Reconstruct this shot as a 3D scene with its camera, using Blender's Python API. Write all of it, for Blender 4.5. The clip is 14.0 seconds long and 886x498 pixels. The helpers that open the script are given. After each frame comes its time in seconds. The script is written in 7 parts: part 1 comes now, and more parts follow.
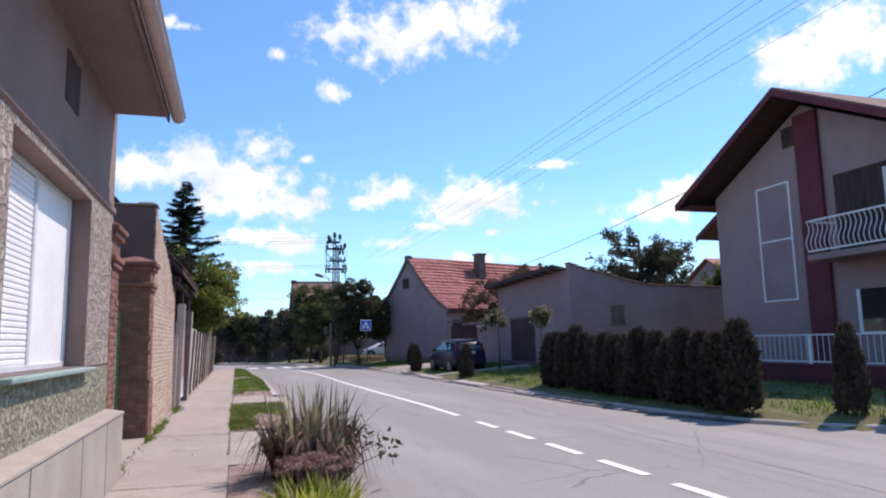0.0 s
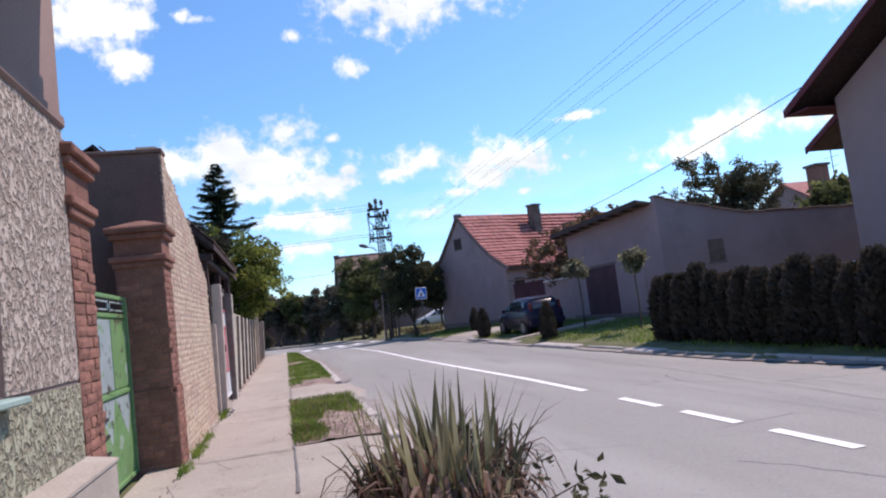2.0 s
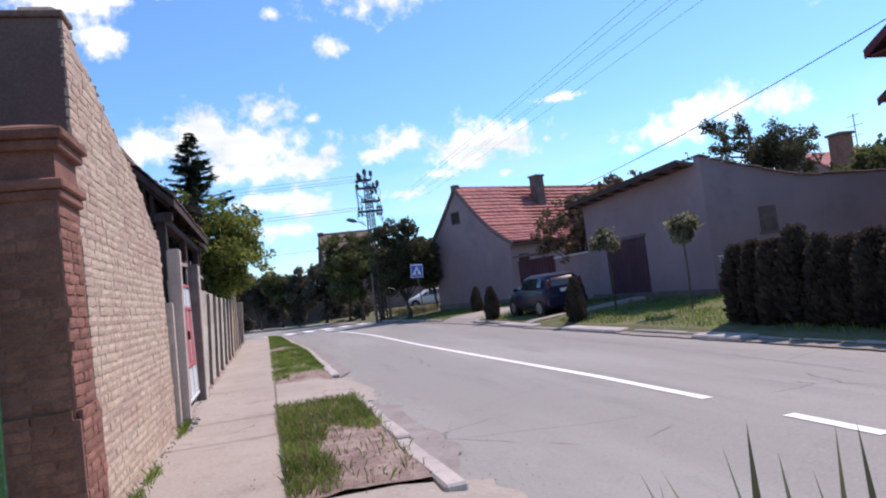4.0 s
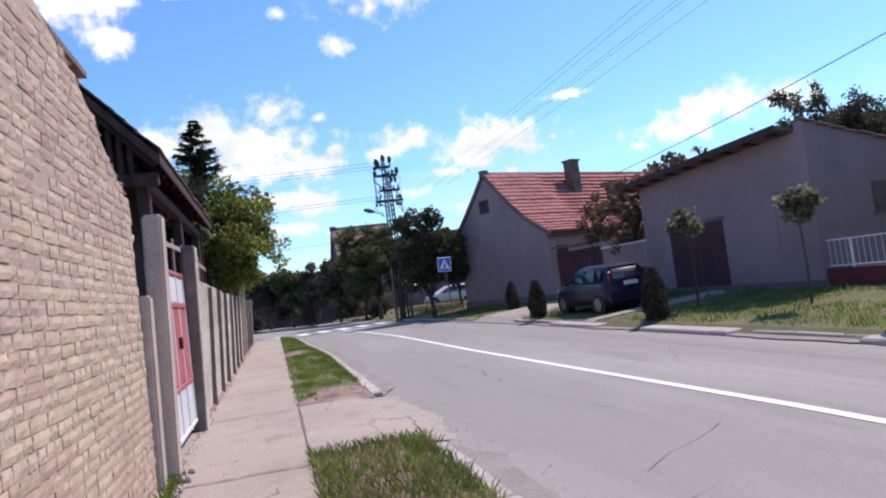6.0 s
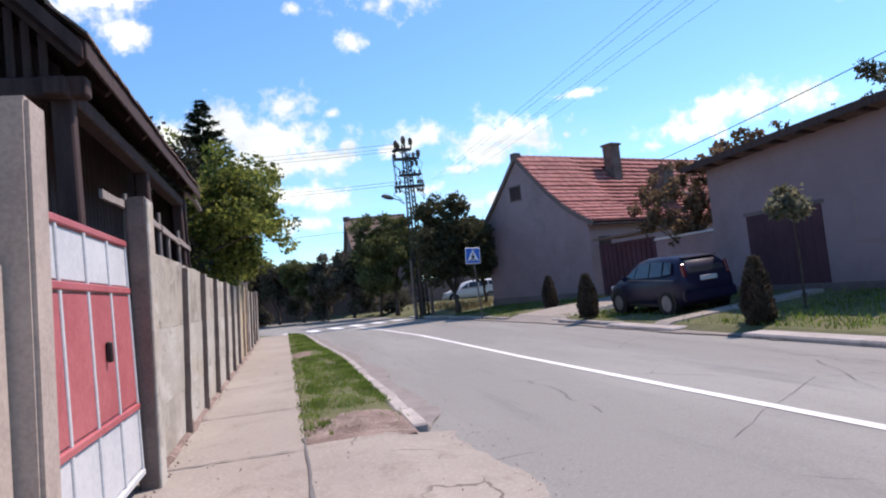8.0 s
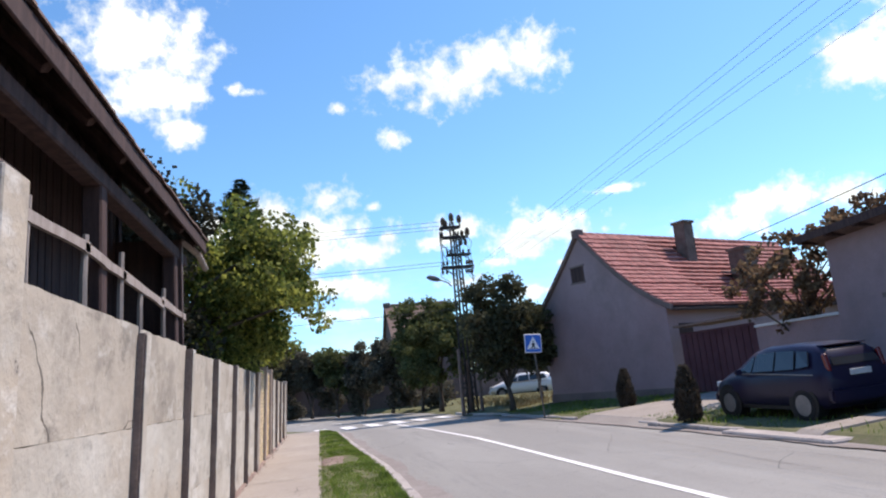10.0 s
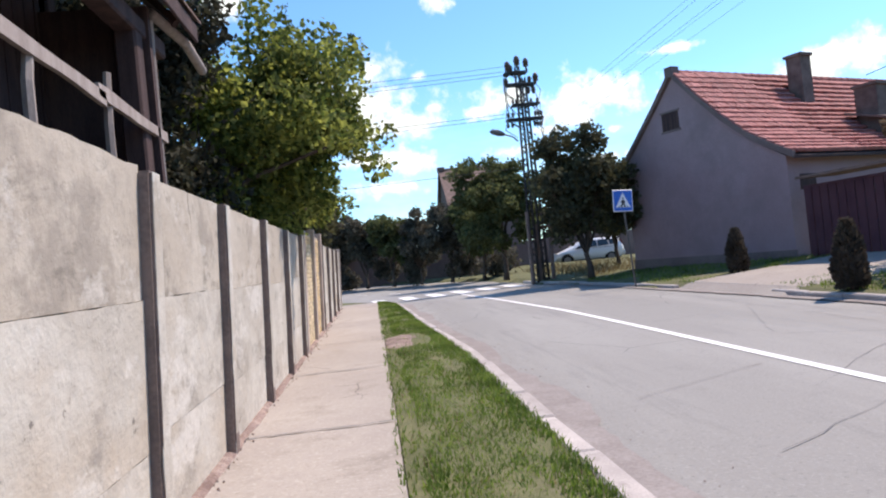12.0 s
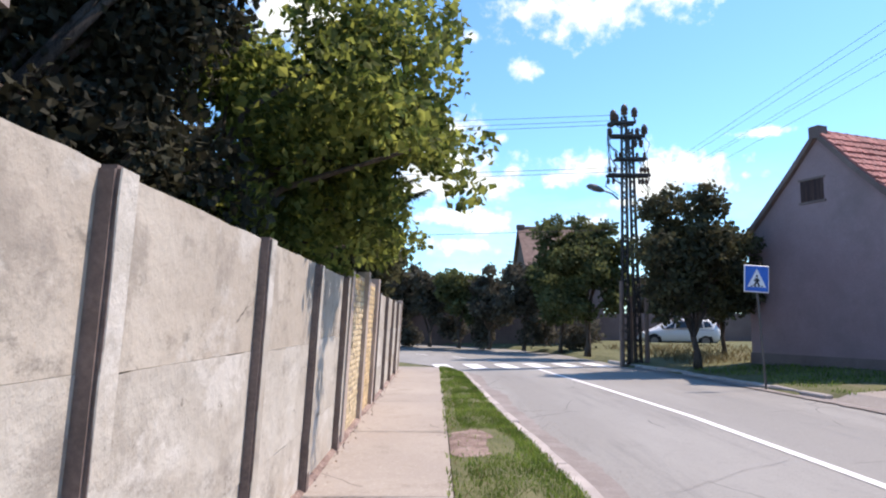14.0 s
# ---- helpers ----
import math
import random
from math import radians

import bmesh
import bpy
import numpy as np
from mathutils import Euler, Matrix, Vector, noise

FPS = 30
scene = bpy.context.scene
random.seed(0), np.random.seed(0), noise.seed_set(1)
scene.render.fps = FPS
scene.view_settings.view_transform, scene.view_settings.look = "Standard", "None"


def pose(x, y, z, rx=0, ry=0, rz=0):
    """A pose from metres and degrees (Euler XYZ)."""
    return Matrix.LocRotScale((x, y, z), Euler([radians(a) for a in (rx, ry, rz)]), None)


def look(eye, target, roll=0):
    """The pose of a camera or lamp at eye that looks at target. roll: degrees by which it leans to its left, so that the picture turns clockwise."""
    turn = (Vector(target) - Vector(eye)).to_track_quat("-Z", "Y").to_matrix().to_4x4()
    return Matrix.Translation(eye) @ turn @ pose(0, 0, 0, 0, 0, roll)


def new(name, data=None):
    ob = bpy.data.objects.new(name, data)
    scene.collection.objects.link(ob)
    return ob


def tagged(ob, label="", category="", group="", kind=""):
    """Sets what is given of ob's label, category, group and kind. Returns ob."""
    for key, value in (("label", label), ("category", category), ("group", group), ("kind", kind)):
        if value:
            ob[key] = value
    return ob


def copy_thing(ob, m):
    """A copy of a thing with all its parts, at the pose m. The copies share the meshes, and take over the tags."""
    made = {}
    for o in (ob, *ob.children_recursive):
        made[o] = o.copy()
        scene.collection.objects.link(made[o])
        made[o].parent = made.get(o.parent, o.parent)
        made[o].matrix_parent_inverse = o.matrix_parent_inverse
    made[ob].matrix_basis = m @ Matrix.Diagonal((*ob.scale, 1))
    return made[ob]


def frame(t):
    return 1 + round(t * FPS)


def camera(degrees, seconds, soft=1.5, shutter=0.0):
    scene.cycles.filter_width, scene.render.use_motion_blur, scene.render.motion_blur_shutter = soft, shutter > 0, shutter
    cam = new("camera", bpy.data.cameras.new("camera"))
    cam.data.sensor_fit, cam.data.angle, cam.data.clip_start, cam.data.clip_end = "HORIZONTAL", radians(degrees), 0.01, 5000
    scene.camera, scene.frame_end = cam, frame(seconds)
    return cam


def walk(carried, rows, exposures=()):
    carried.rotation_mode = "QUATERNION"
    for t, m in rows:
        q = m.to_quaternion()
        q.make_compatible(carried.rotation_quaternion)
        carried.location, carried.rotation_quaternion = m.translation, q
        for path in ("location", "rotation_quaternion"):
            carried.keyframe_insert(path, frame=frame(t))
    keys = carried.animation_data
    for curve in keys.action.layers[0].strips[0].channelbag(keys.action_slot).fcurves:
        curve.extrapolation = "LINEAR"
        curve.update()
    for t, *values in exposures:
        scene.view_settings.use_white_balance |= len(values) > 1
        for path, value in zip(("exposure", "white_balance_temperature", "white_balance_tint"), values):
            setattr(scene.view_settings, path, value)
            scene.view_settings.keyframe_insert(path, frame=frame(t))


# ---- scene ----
cam = camera(66.0, 14.0, soft=2.1)
PATH = [
    (0, (-0.026, 1.244, 1.496), (0.548, 3.141, 1.764), -1.3),
    (0.5, (-0.056, 2.068, 1.496), (0.411, 4.005, 1.67), -3.3),
    (1, (-0.046, 2.957, 1.479), (0.554, 4.85, 1.722), -3.4),
    (1.5, (-0.109, 3.874, 1.524), (0.359, 5.803, 1.766), -4.6),
    (2, (-0.075, 4.757, 1.499), (0.394, 6.693, 1.675), -7.0),
    (2.5, (-0.094, 5.667, 1.516), (0.248, 7.601, 1.892), -5.0),
    (3, (-0.081, 6.505, 1.481), (0.413, 8.434, 1.662), -4.8),
    (5.5, (-0.263, 10.845, 1.517), (0.214, 12.784, 1.612), -9.0),
    (6, (-0.296, 11.663, 1.497), (0.201, 13.596, 1.61), -7.3),
    (6.5, (-0.256, 12.506, 1.495), (0.086, 14.475, 1.591), -6.3),
    (7, (-0.251, 13.336, 1.499), (0.136, 15.294, 1.623), -6.3),
    (9.5, (-0.045, 17.395, 1.35), (0.446, 19.332, 1.437), -6.35),
    (10, (-0.044, 18.2, 1.44), (0.333, 20.126, 1.827), -5.35),
    (10.5, (-0.068, 19.020, 1.385), (0.262, 20.988, 1.518), -5.6),
    (11, (-0.102, 19.941, 1.379), (0.253, 21.900, 1.565), -3.8),
    (11.5, (-0.155, 20.769, 1.383), (0.180, 22.740, 1.424), -6.6),
    (12, (-0.162, 21.614, 1.397), (0.046, 23.603, 1.425), -6.0),
    (12.5, (-0.19, 22.483, 1.438), (0.083, 24.462, 1.532), -6.8),
    (13, (-0.137, 23.284, 1.434), (0.182, 25.253, 1.581), -7.3),
    (13.5, (-0.211, 24.078, 1.479), (0.012, 26.05, 1.728), -7.3),
    (14, (-0.252, 24.882, 1.513), (-0.233, 26.871, 1.722), 0.3),
]
walk(cam, [(t, look(eye, target, roll)) for t, eye, target, roll in PATH],
     exposures=[(0, 0.0, 7050, 25), (6, 0.0, 7000, 25), (10, 0.12, 7180, 20), (14, 0.36, 7180, 21)])

# ---- light ----
SUN_AZ, SUN_EL = radians(22), radians(56)      # azimuth from +x towards +y
sun_dir = Vector((math.cos(SUN_AZ) * math.cos(SUN_EL), math.sin(SUN_AZ) * math.cos(SUN_EL), math.sin(SUN_EL)))
sun = new("sun", bpy.data.lights.new("sun", "SUN"))
sun.data.energy, sun.data.angle, sun.data.color = 4.8, radians(0.5), (1.0, 0.94, 0.86)
sun.matrix_world = look(sun_dir * 60, (0, 0, 0))

world = bpy.data.worlds.new("world")
scene.world = world
world.use_nodes = True
wn, wl = world.node_tree.nodes, world.node_tree.links
wn.clear()
w_out = wn.new("ShaderNodeOutputWorld")
w_bg = wn.new("ShaderNodeBackground")
w_sky = wn.new("ShaderNodeTexSky")
w_sky.sky_type, w_sky.sun_disc = "NISHITA", False
w_sky.sun_elevation, w_sky.sun_rotation = SUN_EL, radians(90) - SUN_AZ
w_sky.air_density, w_sky.dust_density, w_sky.ozone_density = 1.0, 0.25, 2.2
w_bg.inputs["Strength"].default_value = 0.131
w_co = wn.new("ShaderNodeTexCoord")
# clouds: azimuth from +y to the right, elevation, half width, half height (degrees)
CLOUDS = [
    (8.1, 25.1, 3.8, 1.5), (12.6, 24.8, 4.1, 1.9), (16.6, 26.1, 3.6, 1.7), (20.1, 25.8, 2.9, 1.9), (10.6, 23.3, 1.8, 0.9),
    (2.9, 23.3, 0.8, 0.5), (7.6, 20.7, 1.1, 0.9), (-6.0, 24.9, 0.9, 0.6), (-4.7, 24.6, 0.8, 0.4), (26.1, 14.4, 2.1, 0.4),
    (45.1, 20.6, 2.0, 1.6), (48.0, 21.1, 2.6, 1.9), (50.5, 20.4, 1.9, 2.4), (46.7, 19.4, 3.2, 1.3),
    (-7.2, 13.9, 2.0, 1.5), (-3.3, 14.7, 3.8, 1.8), (1.2, 15.9, 2.2, 1.3), (-0.3, 13.1, 5.3, 1.6), (4.2, 11.5, 2.2, 1.1),
    (0.5, 11.3, 4.0, 1.0), (1.3, 8.7, 2.7, 0.9), (4.4, 8.1, 2.3, 1.0), (5.4, 15.1, 0.7, 0.4), (6.4, 12.5, 0.9, 0.4),
    (12.9, 12.6, 2.9, 1.1), (10.4, 11.8, 2.3, 0.7), (19.6, 12.1, 3.7, 1.4), (21.9, 11.6, 2.1, 1.6), (17.8, 10.7, 3.3, 1.0),
    (15.3, 9.6, 2.1, 0.6), (24.7, 11.3, 0.5, 0.4), (21.1, 9.0, 0.8, 0.4), (12.3, 8.3, 2.6, 0.7),
    (38.8, 11.3, 2.7, 1.5), (35.9, 11.2, 2.4, 1.1), (42.5, 10.8, 2.0, 1.1), (33.9, 10.0, 3.1, 1.0), (31.4, 9.4, 1.7, 0.6),
    (-14.1, 28.0, 4.5, 2.8), (-10.1, 27.6, 2.6, 2.7), (-11.9, 24.5, 3.6, 2.1), (-9.8, 21.5, 1.6, 1.0), (1.0, 6.4, 4.0, 0.8), (18.0, 6.8, 4.0, 0.7),
]
w_warp = wn.new("ShaderNodeTexNoise")
w_warp.inputs["Scale"].default_value, w_warp.inputs["Detail"].default_value = 14.0, 5.0
w_fine = wn.new("ShaderNodeTexNoise")
w_fine.inputs["Scale"].default_value, w_fine.inputs["Detail"].default_value, w_fine.inputs["Roughness"].default_value = 42.0, 8.0, 0.60
wl.new(w_co.outputs["Generated"], w_warp.inputs["Vector"])
wl.new(w_co.outputs["Generated"], w_fine.inputs["Vector"])


def w_math(op, a, b=0.0, clamp=False):
    n = wn.new("ShaderNodeMath")
    n.operation, n.use_clamp = op, clamp
    for k, v in enumerate((a, b)):
        if isinstance(v, float):
            n.inputs[k].default_value = v
        else:
            wl.new(v, n.inputs[k])
    return n.outputs[0]


w_den = None
for az, el, hw, hh in CLOUDS:
    a, e = radians(az), radians(el)
    m = wn.new("ShaderNodeMapping")
    m.vector_type = "TEXTURE"
    m.inputs["Location"].default_value = (math.sin(a) * math.cos(e), math.cos(a) * math.cos(e), math.sin(e))
    m.inputs["Rotation"].default_value = (e, 0, -a)
    m.inputs["Scale"].default_value = (radians(hw), 0.25, radians(hh))
    wl.new(w_co.outputs["Generated"], m.inputs["Vector"])
    ln = wn.new("ShaderNodeVectorMath")
    ln.operation = "LENGTH"
    wl.new(m.outputs[0], ln.inputs[0])
    d = w_math("MULTIPLY_ADD", ln.outputs["Value"], -1.0, False)
    d.node.inputs[2].default_value = 1.10 if hh > 0.95 else 0.86
    w_den = d if w_den is None else w_math("MAXIMUM", w_den, d)
w_n = w_math("ADD", w_math("MULTIPLY", w_math("SUBTRACT", w_warp.outputs["Fac"], 0.5), 2.1),
             w_math("MULTIPLY", w_math("SUBTRACT", w_fine.outputs["Fac"], 0.5), 2.9))
w_raw = w_math("ADD", w_math("MAXIMUM", w_den, -1.5), w_n)
w_cov = w_math("POWER", w_math("MULTIPLY", w_math("ADD", w_raw, 0.28), 1.2, True), 1.4)
# thin broken haze low over the horizon
w_low = wn.new("ShaderNodeTexNoise")
w_low.inputs["Scale"].default_value, w_low.inputs["Detail"].default_value, w_low.inputs["Roughness"].default_value = 5.0, 7.0, 0.6
w_map = wn.new("ShaderNodeMapping")
w_map.inputs["Scale"].default_value = (1.0, 1.0, 3.2)
wl.new(w_co.outputs["Generated"], w_map.inputs["Vector"])
wl.new(w_map.outputs[0], w_low.inputs["Vector"])
w_sep = wn.new("ShaderNodeSeparateXYZ")
wl.new(w_co.outputs["Generated"], w_sep.inputs[0])
w_alt = w_math("MULTIPLY", w_math("SUBTRACT", 0.24, w_sep.outputs["Z"]), 5.0, True)
w_thin = w_math("MULTIPLY", w_math("MULTIPLY", w_math("SUBTRACT", w_low.outputs["Fac"], 0.42), 4.0, True), w_math("MULTIPLY", w_alt, 0.55))
w_cov = w_math("MAXIMUM", w_cov, w_thin)
w_mix = wn.new("ShaderNodeMix")
w_mix.data_type = "RGBA"
w_body = wn.new("ShaderNodeMix")
w_body.data_type = "RGBA"
w_body.inputs["A"].default_value, w_body.inputs["B"].default_value = (8.1, 9.2, 9.0, 1), (5.6, 6.9, 7.4, 1)
wl.new(w_math("MULTIPLY", w_math("SUBTRACT", w_low.outputs["Fac"], 0.44), 4.0, True), w_body.inputs["Factor"])
wl.new(w_body.outputs["Result"], w_mix.inputs["B"])
w_tint = wn.new("ShaderNodeMix")
w_tint.data_type, w_tint.blend_type = "RGBA", "MULTIPLY"
w_tint.inputs["Factor"].default_value = 1.0
w_tint.inputs["B"].default_value = (0.80, 1.38, 1.70, 1)
wl.new(w_sky.outputs[0], w_tint.inputs["A"])
wl.new(w_cov, w_mix.inputs["Factor"])
wl.new(w_tint.outputs["Result"], w_mix.inputs["A"])
wl.new(w_mix.outputs["Result"], w_bg.inputs["Color"])
wl.new(w_bg.outputs[0], w_out.inputs[0])

# ---- materials ----
def nodes_of(name):
    m = bpy.data.materials.new(name)
    m.use_nodes = True
    nt = m.node_tree
    return m, nt.nodes, nt.links, nt.nodes["Principled BSDF"]


def rgb(c):
    return (c[0], c[1], c[2], 1.0)


def noise_node(N, L, vec, scale, detail=6.0, rough=0.6, stretch=None):
    n = N.new("ShaderNodeTexNoise")
    n.inputs["Scale"].default_value, n.inputs["Detail"].default_value, n.inputs["Roughness"].default_value = scale, detail, rough
    if stretch:
        mp = N.new("ShaderNodeMapping")
        mp.inputs["Scale"].default_value = stretch
        L.new(vec, mp.inputs["Vector"])
        vec = mp.outputs[0]
    L.new(vec, n.inputs["Vector"])
    return n.outputs["Fac"]


def ramp(N, L, fac, lo, hi):
    r = N.new("ShaderNodeMapRange")
    r.inputs["From Min"].default_value, r.inputs["From Max"].default_value = lo, hi
    L.new(fac, r.inputs["Value"])
    return r.outputs["Result"]


def blend(N, L, fac, a, b, mode="MIX"):
    m = N.new("ShaderNodeMix")
    m.data_type, m.blend_type = "RGBA", mode
    for key, v in (("Factor", fac), ("A", a), ("B", b)):
        if isinstance(v, (int, float)):
            m.inputs[key].default_value = v
        elif isinstance(v, tuple):
            m.inputs[key].default_value = rgb(v)
        else:
            L.new(v, m.inputs[key])
    return m.outputs["Result"]


def surf(name, a, b, coarse=1.2, fine=30.0, rough=0.85, bump=0.25, depth=0.01, stain=None, stain_scale=0.6, stain_at=(0.55, 0.75),
         stretch=None, metallic=0.0, vary=0.0, island=0.0, spec=0.3, worn=None, worn_scale=4.0, worn_at=(0.6, 0.66), world_co=False):
    """Two-scale coloured surface with stains, optional worn patches, and relief."""
    m, N, L, P = nodes_of(name)
    vec = N.new("ShaderNodeNewGeometry").outputs["Position"] if world_co else N.new("ShaderNodeTexCoord").outputs["Object"]
    n1 = noise_node(N, L, vec, coarse, stretch=stretch)
    n2 = noise_node(N, L, vec, fine, 8.0, 0.65, stretch=stretch)
    mixf = N.new("ShaderNodeMath")
    mixf.operation = "MULTIPLY_ADD"
    L.new(n2, mixf.inputs[0])
    mixf.inputs[1].default_value = 0.55
    h = N.new("ShaderNodeMath")
    h.operation = "MULTIPLY"
    L.new(n1, h.inputs[0])
    h.inputs[1].default_value = 0.55
    L.new(h.outputs[0], mixf.inputs[2])
    col = blend(N, L, ramp(N, L, mixf.outputs[0], 0.46, 0.64), a, b)
    if stain:
        col = blend(N, L, ramp(N, L, noise_node(N, L, vec, stain_scale, 7.0, 0.7, stretch), *stain_at), col, stain)
    if worn:
        col = blend(N, L, ramp(N, L, noise_node(N, L, vec, worn_scale, 9.0, 0.7), *worn_at), col, worn)
    if vary or island:
        if vary:
            src = N.new("ShaderNodeObjectInfo").outputs["Random"]
        else:
            src = N.new("ShaderNodeNewGeometry").outputs["Random Per Island"]
        v = vary or island
        val = N.new("ShaderNodeMapRange")
        val.inputs["To Min"].default_value, val.inputs["To Max"].default_value = 1.0 - v, 1.0 + v
        L.new(src, val.inputs["Value"])
        hsv = N.new("ShaderNodeHueSaturation")
        L.new(val.outputs["Result"], hsv.inputs["Value"])
        L.new(col, hsv.inputs["Color"])
        col = hsv.outputs[0]
    L.new(col, P.inputs["Base Color"])
    P.inputs["Roughness"].default_value, P.inputs["Metallic"].default_value = rough, metallic
    P.inputs["Specular IOR Level"].default_value = spec
    if bump:
        bp = N.new("ShaderNodeBump")
        bp.inputs["Strength"].default_value, bp.inputs["Distance"].default_value = bump, depth
        L.new(mixf.outputs[0], bp.inputs["Height"])
        L.new(bp.outputs[0], P.inputs["Normal"])
    return m


def leaf_mat(name, a, b, glow=0.45):
    """Leaves: light comes through them."""
    m, N, L, P = nodes_of(name)
    isl = N.new("ShaderNodeNewGeometry").outputs["Random Per Island"]
    tc = N.new("ShaderNodeTexCoord")
    n = noise_node(N, L, tc.outputs["Object"], 1.1, 3.0)
    col = blend(N, L, isl, a, b)
    col = blend(N, L, ramp(N, L, n, 0.35, 0.7), col, tuple(0.55 * x for x in a))
    L.new(col, P.inputs["Base Color"])
    P.inputs["Roughness"].default_value = 0.75
    P.inputs["Specular IOR Level"].default_value = 0.08
    tr = N.new("ShaderNodeBsdfTranslucent")
    hs = N.new("ShaderNodeHueSaturation")
    hs.inputs["Saturation"].default_value, hs.inputs["Value"].default_value = 1.15, 1.5
    L.new(col, hs.inputs["Color"])
    L.new(hs.outputs[0], tr.inputs["Color"])
    mx = N.new("ShaderNodeMixShader")
    mx.inputs[0].default_value = glow
    L.new(P.outputs[0], mx.inputs[1])
    L.new(tr.outputs[0], mx.inputs[2])
    L.new(mx.outputs[0], N["Material Output"].inputs["Surface"])
    return m


def rough_cast(name, a, b, dark):
    """Splashed render with worm-like hollows, their shade put into the colour."""
    m, N, L, P = nodes_of(name)
    tc = N.new("ShaderNodeTexCoord")
    vec = tc.outputs["Object"]
    wob = N.new("ShaderNodeTexNoise")
    wob.inputs["Scale"].default_value = 14.0
    L.new(vec, wob.inputs["Vector"])
    add = N.new("ShaderNodeMix")
    add.data_type = "RGBA"
    add.blend_type = "LINEAR_LIGHT"
    add.inputs["Factor"].default_value = 0.05
    L.new(vec, add.inputs["A"])
    L.new(wob.outputs["Color"], add.inputs["B"])
    mp = N.new("ShaderNodeMapping")
    mp.inputs["Scale"].default_value = (1, 1.0, 0.78)
    mp.inputs["Rotation"].default_value = (0.12, 0, 0)
    L.new(add.outputs["Result"], mp.inputs["Vector"])
    n1 = N.new("ShaderNodeTexNoise")
    n1.inputs["Scale"].default_value, n1.inputs["Detail"].default_value, n1.inputs["Roughness"].default_value = 24.0, 3.0, 0.5
    L.new(mp.outputs[0], n1.inputs["Vector"])
    cut = ramp(N, L, n1.outputs["Fac"], 0.42, 0.62)
    fine = noise_node(N, L, vec, 90.0)
    base = blend(N, L, ramp(N, L, noise_node(N, L, vec, 1.5), 0.35, 0.7), a, b)
    base = blend(N, L, ramp(N, L, fine, 0.3, 0.7), base, tuple(0.8 * x for x in a))
    # The hollows are coloured darker, which paints in their shade.
    col = blend(N, L, cut, base, dark)
    L.new(col, P.inputs["Base Color"])
    P.inputs["Roughness"].default_value = 0.95
    P.inputs["Specular IOR Level"].default_value = 0.1
    inv = N.new("ShaderNodeMath")
    inv.operation = "SUBTRACT"
    inv.inputs[0].default_value = 1.0
    L.new(cut, inv.inputs[1])
    bp = N.new("ShaderNodeBump")
    bp.inputs["Strength"].default_value, bp.inputs["Distance"].default_value = 1.0, 0.03
    L.new(inv.outputs[0], bp.inputs["Height"])
    L.new(bp.outputs[0], P.inputs["Normal"])
    return m


def glass_mat(name, tint=(0.03, 0.035, 0.04)):
    m, N, L, P = nodes_of(name)
    P.inputs["Base Color"].default_value = rgb(tint)
    P.inputs["Roughness"].default_value = 0.04
    P.inputs["Specular IOR Level"].default_value = 0.8
    return m



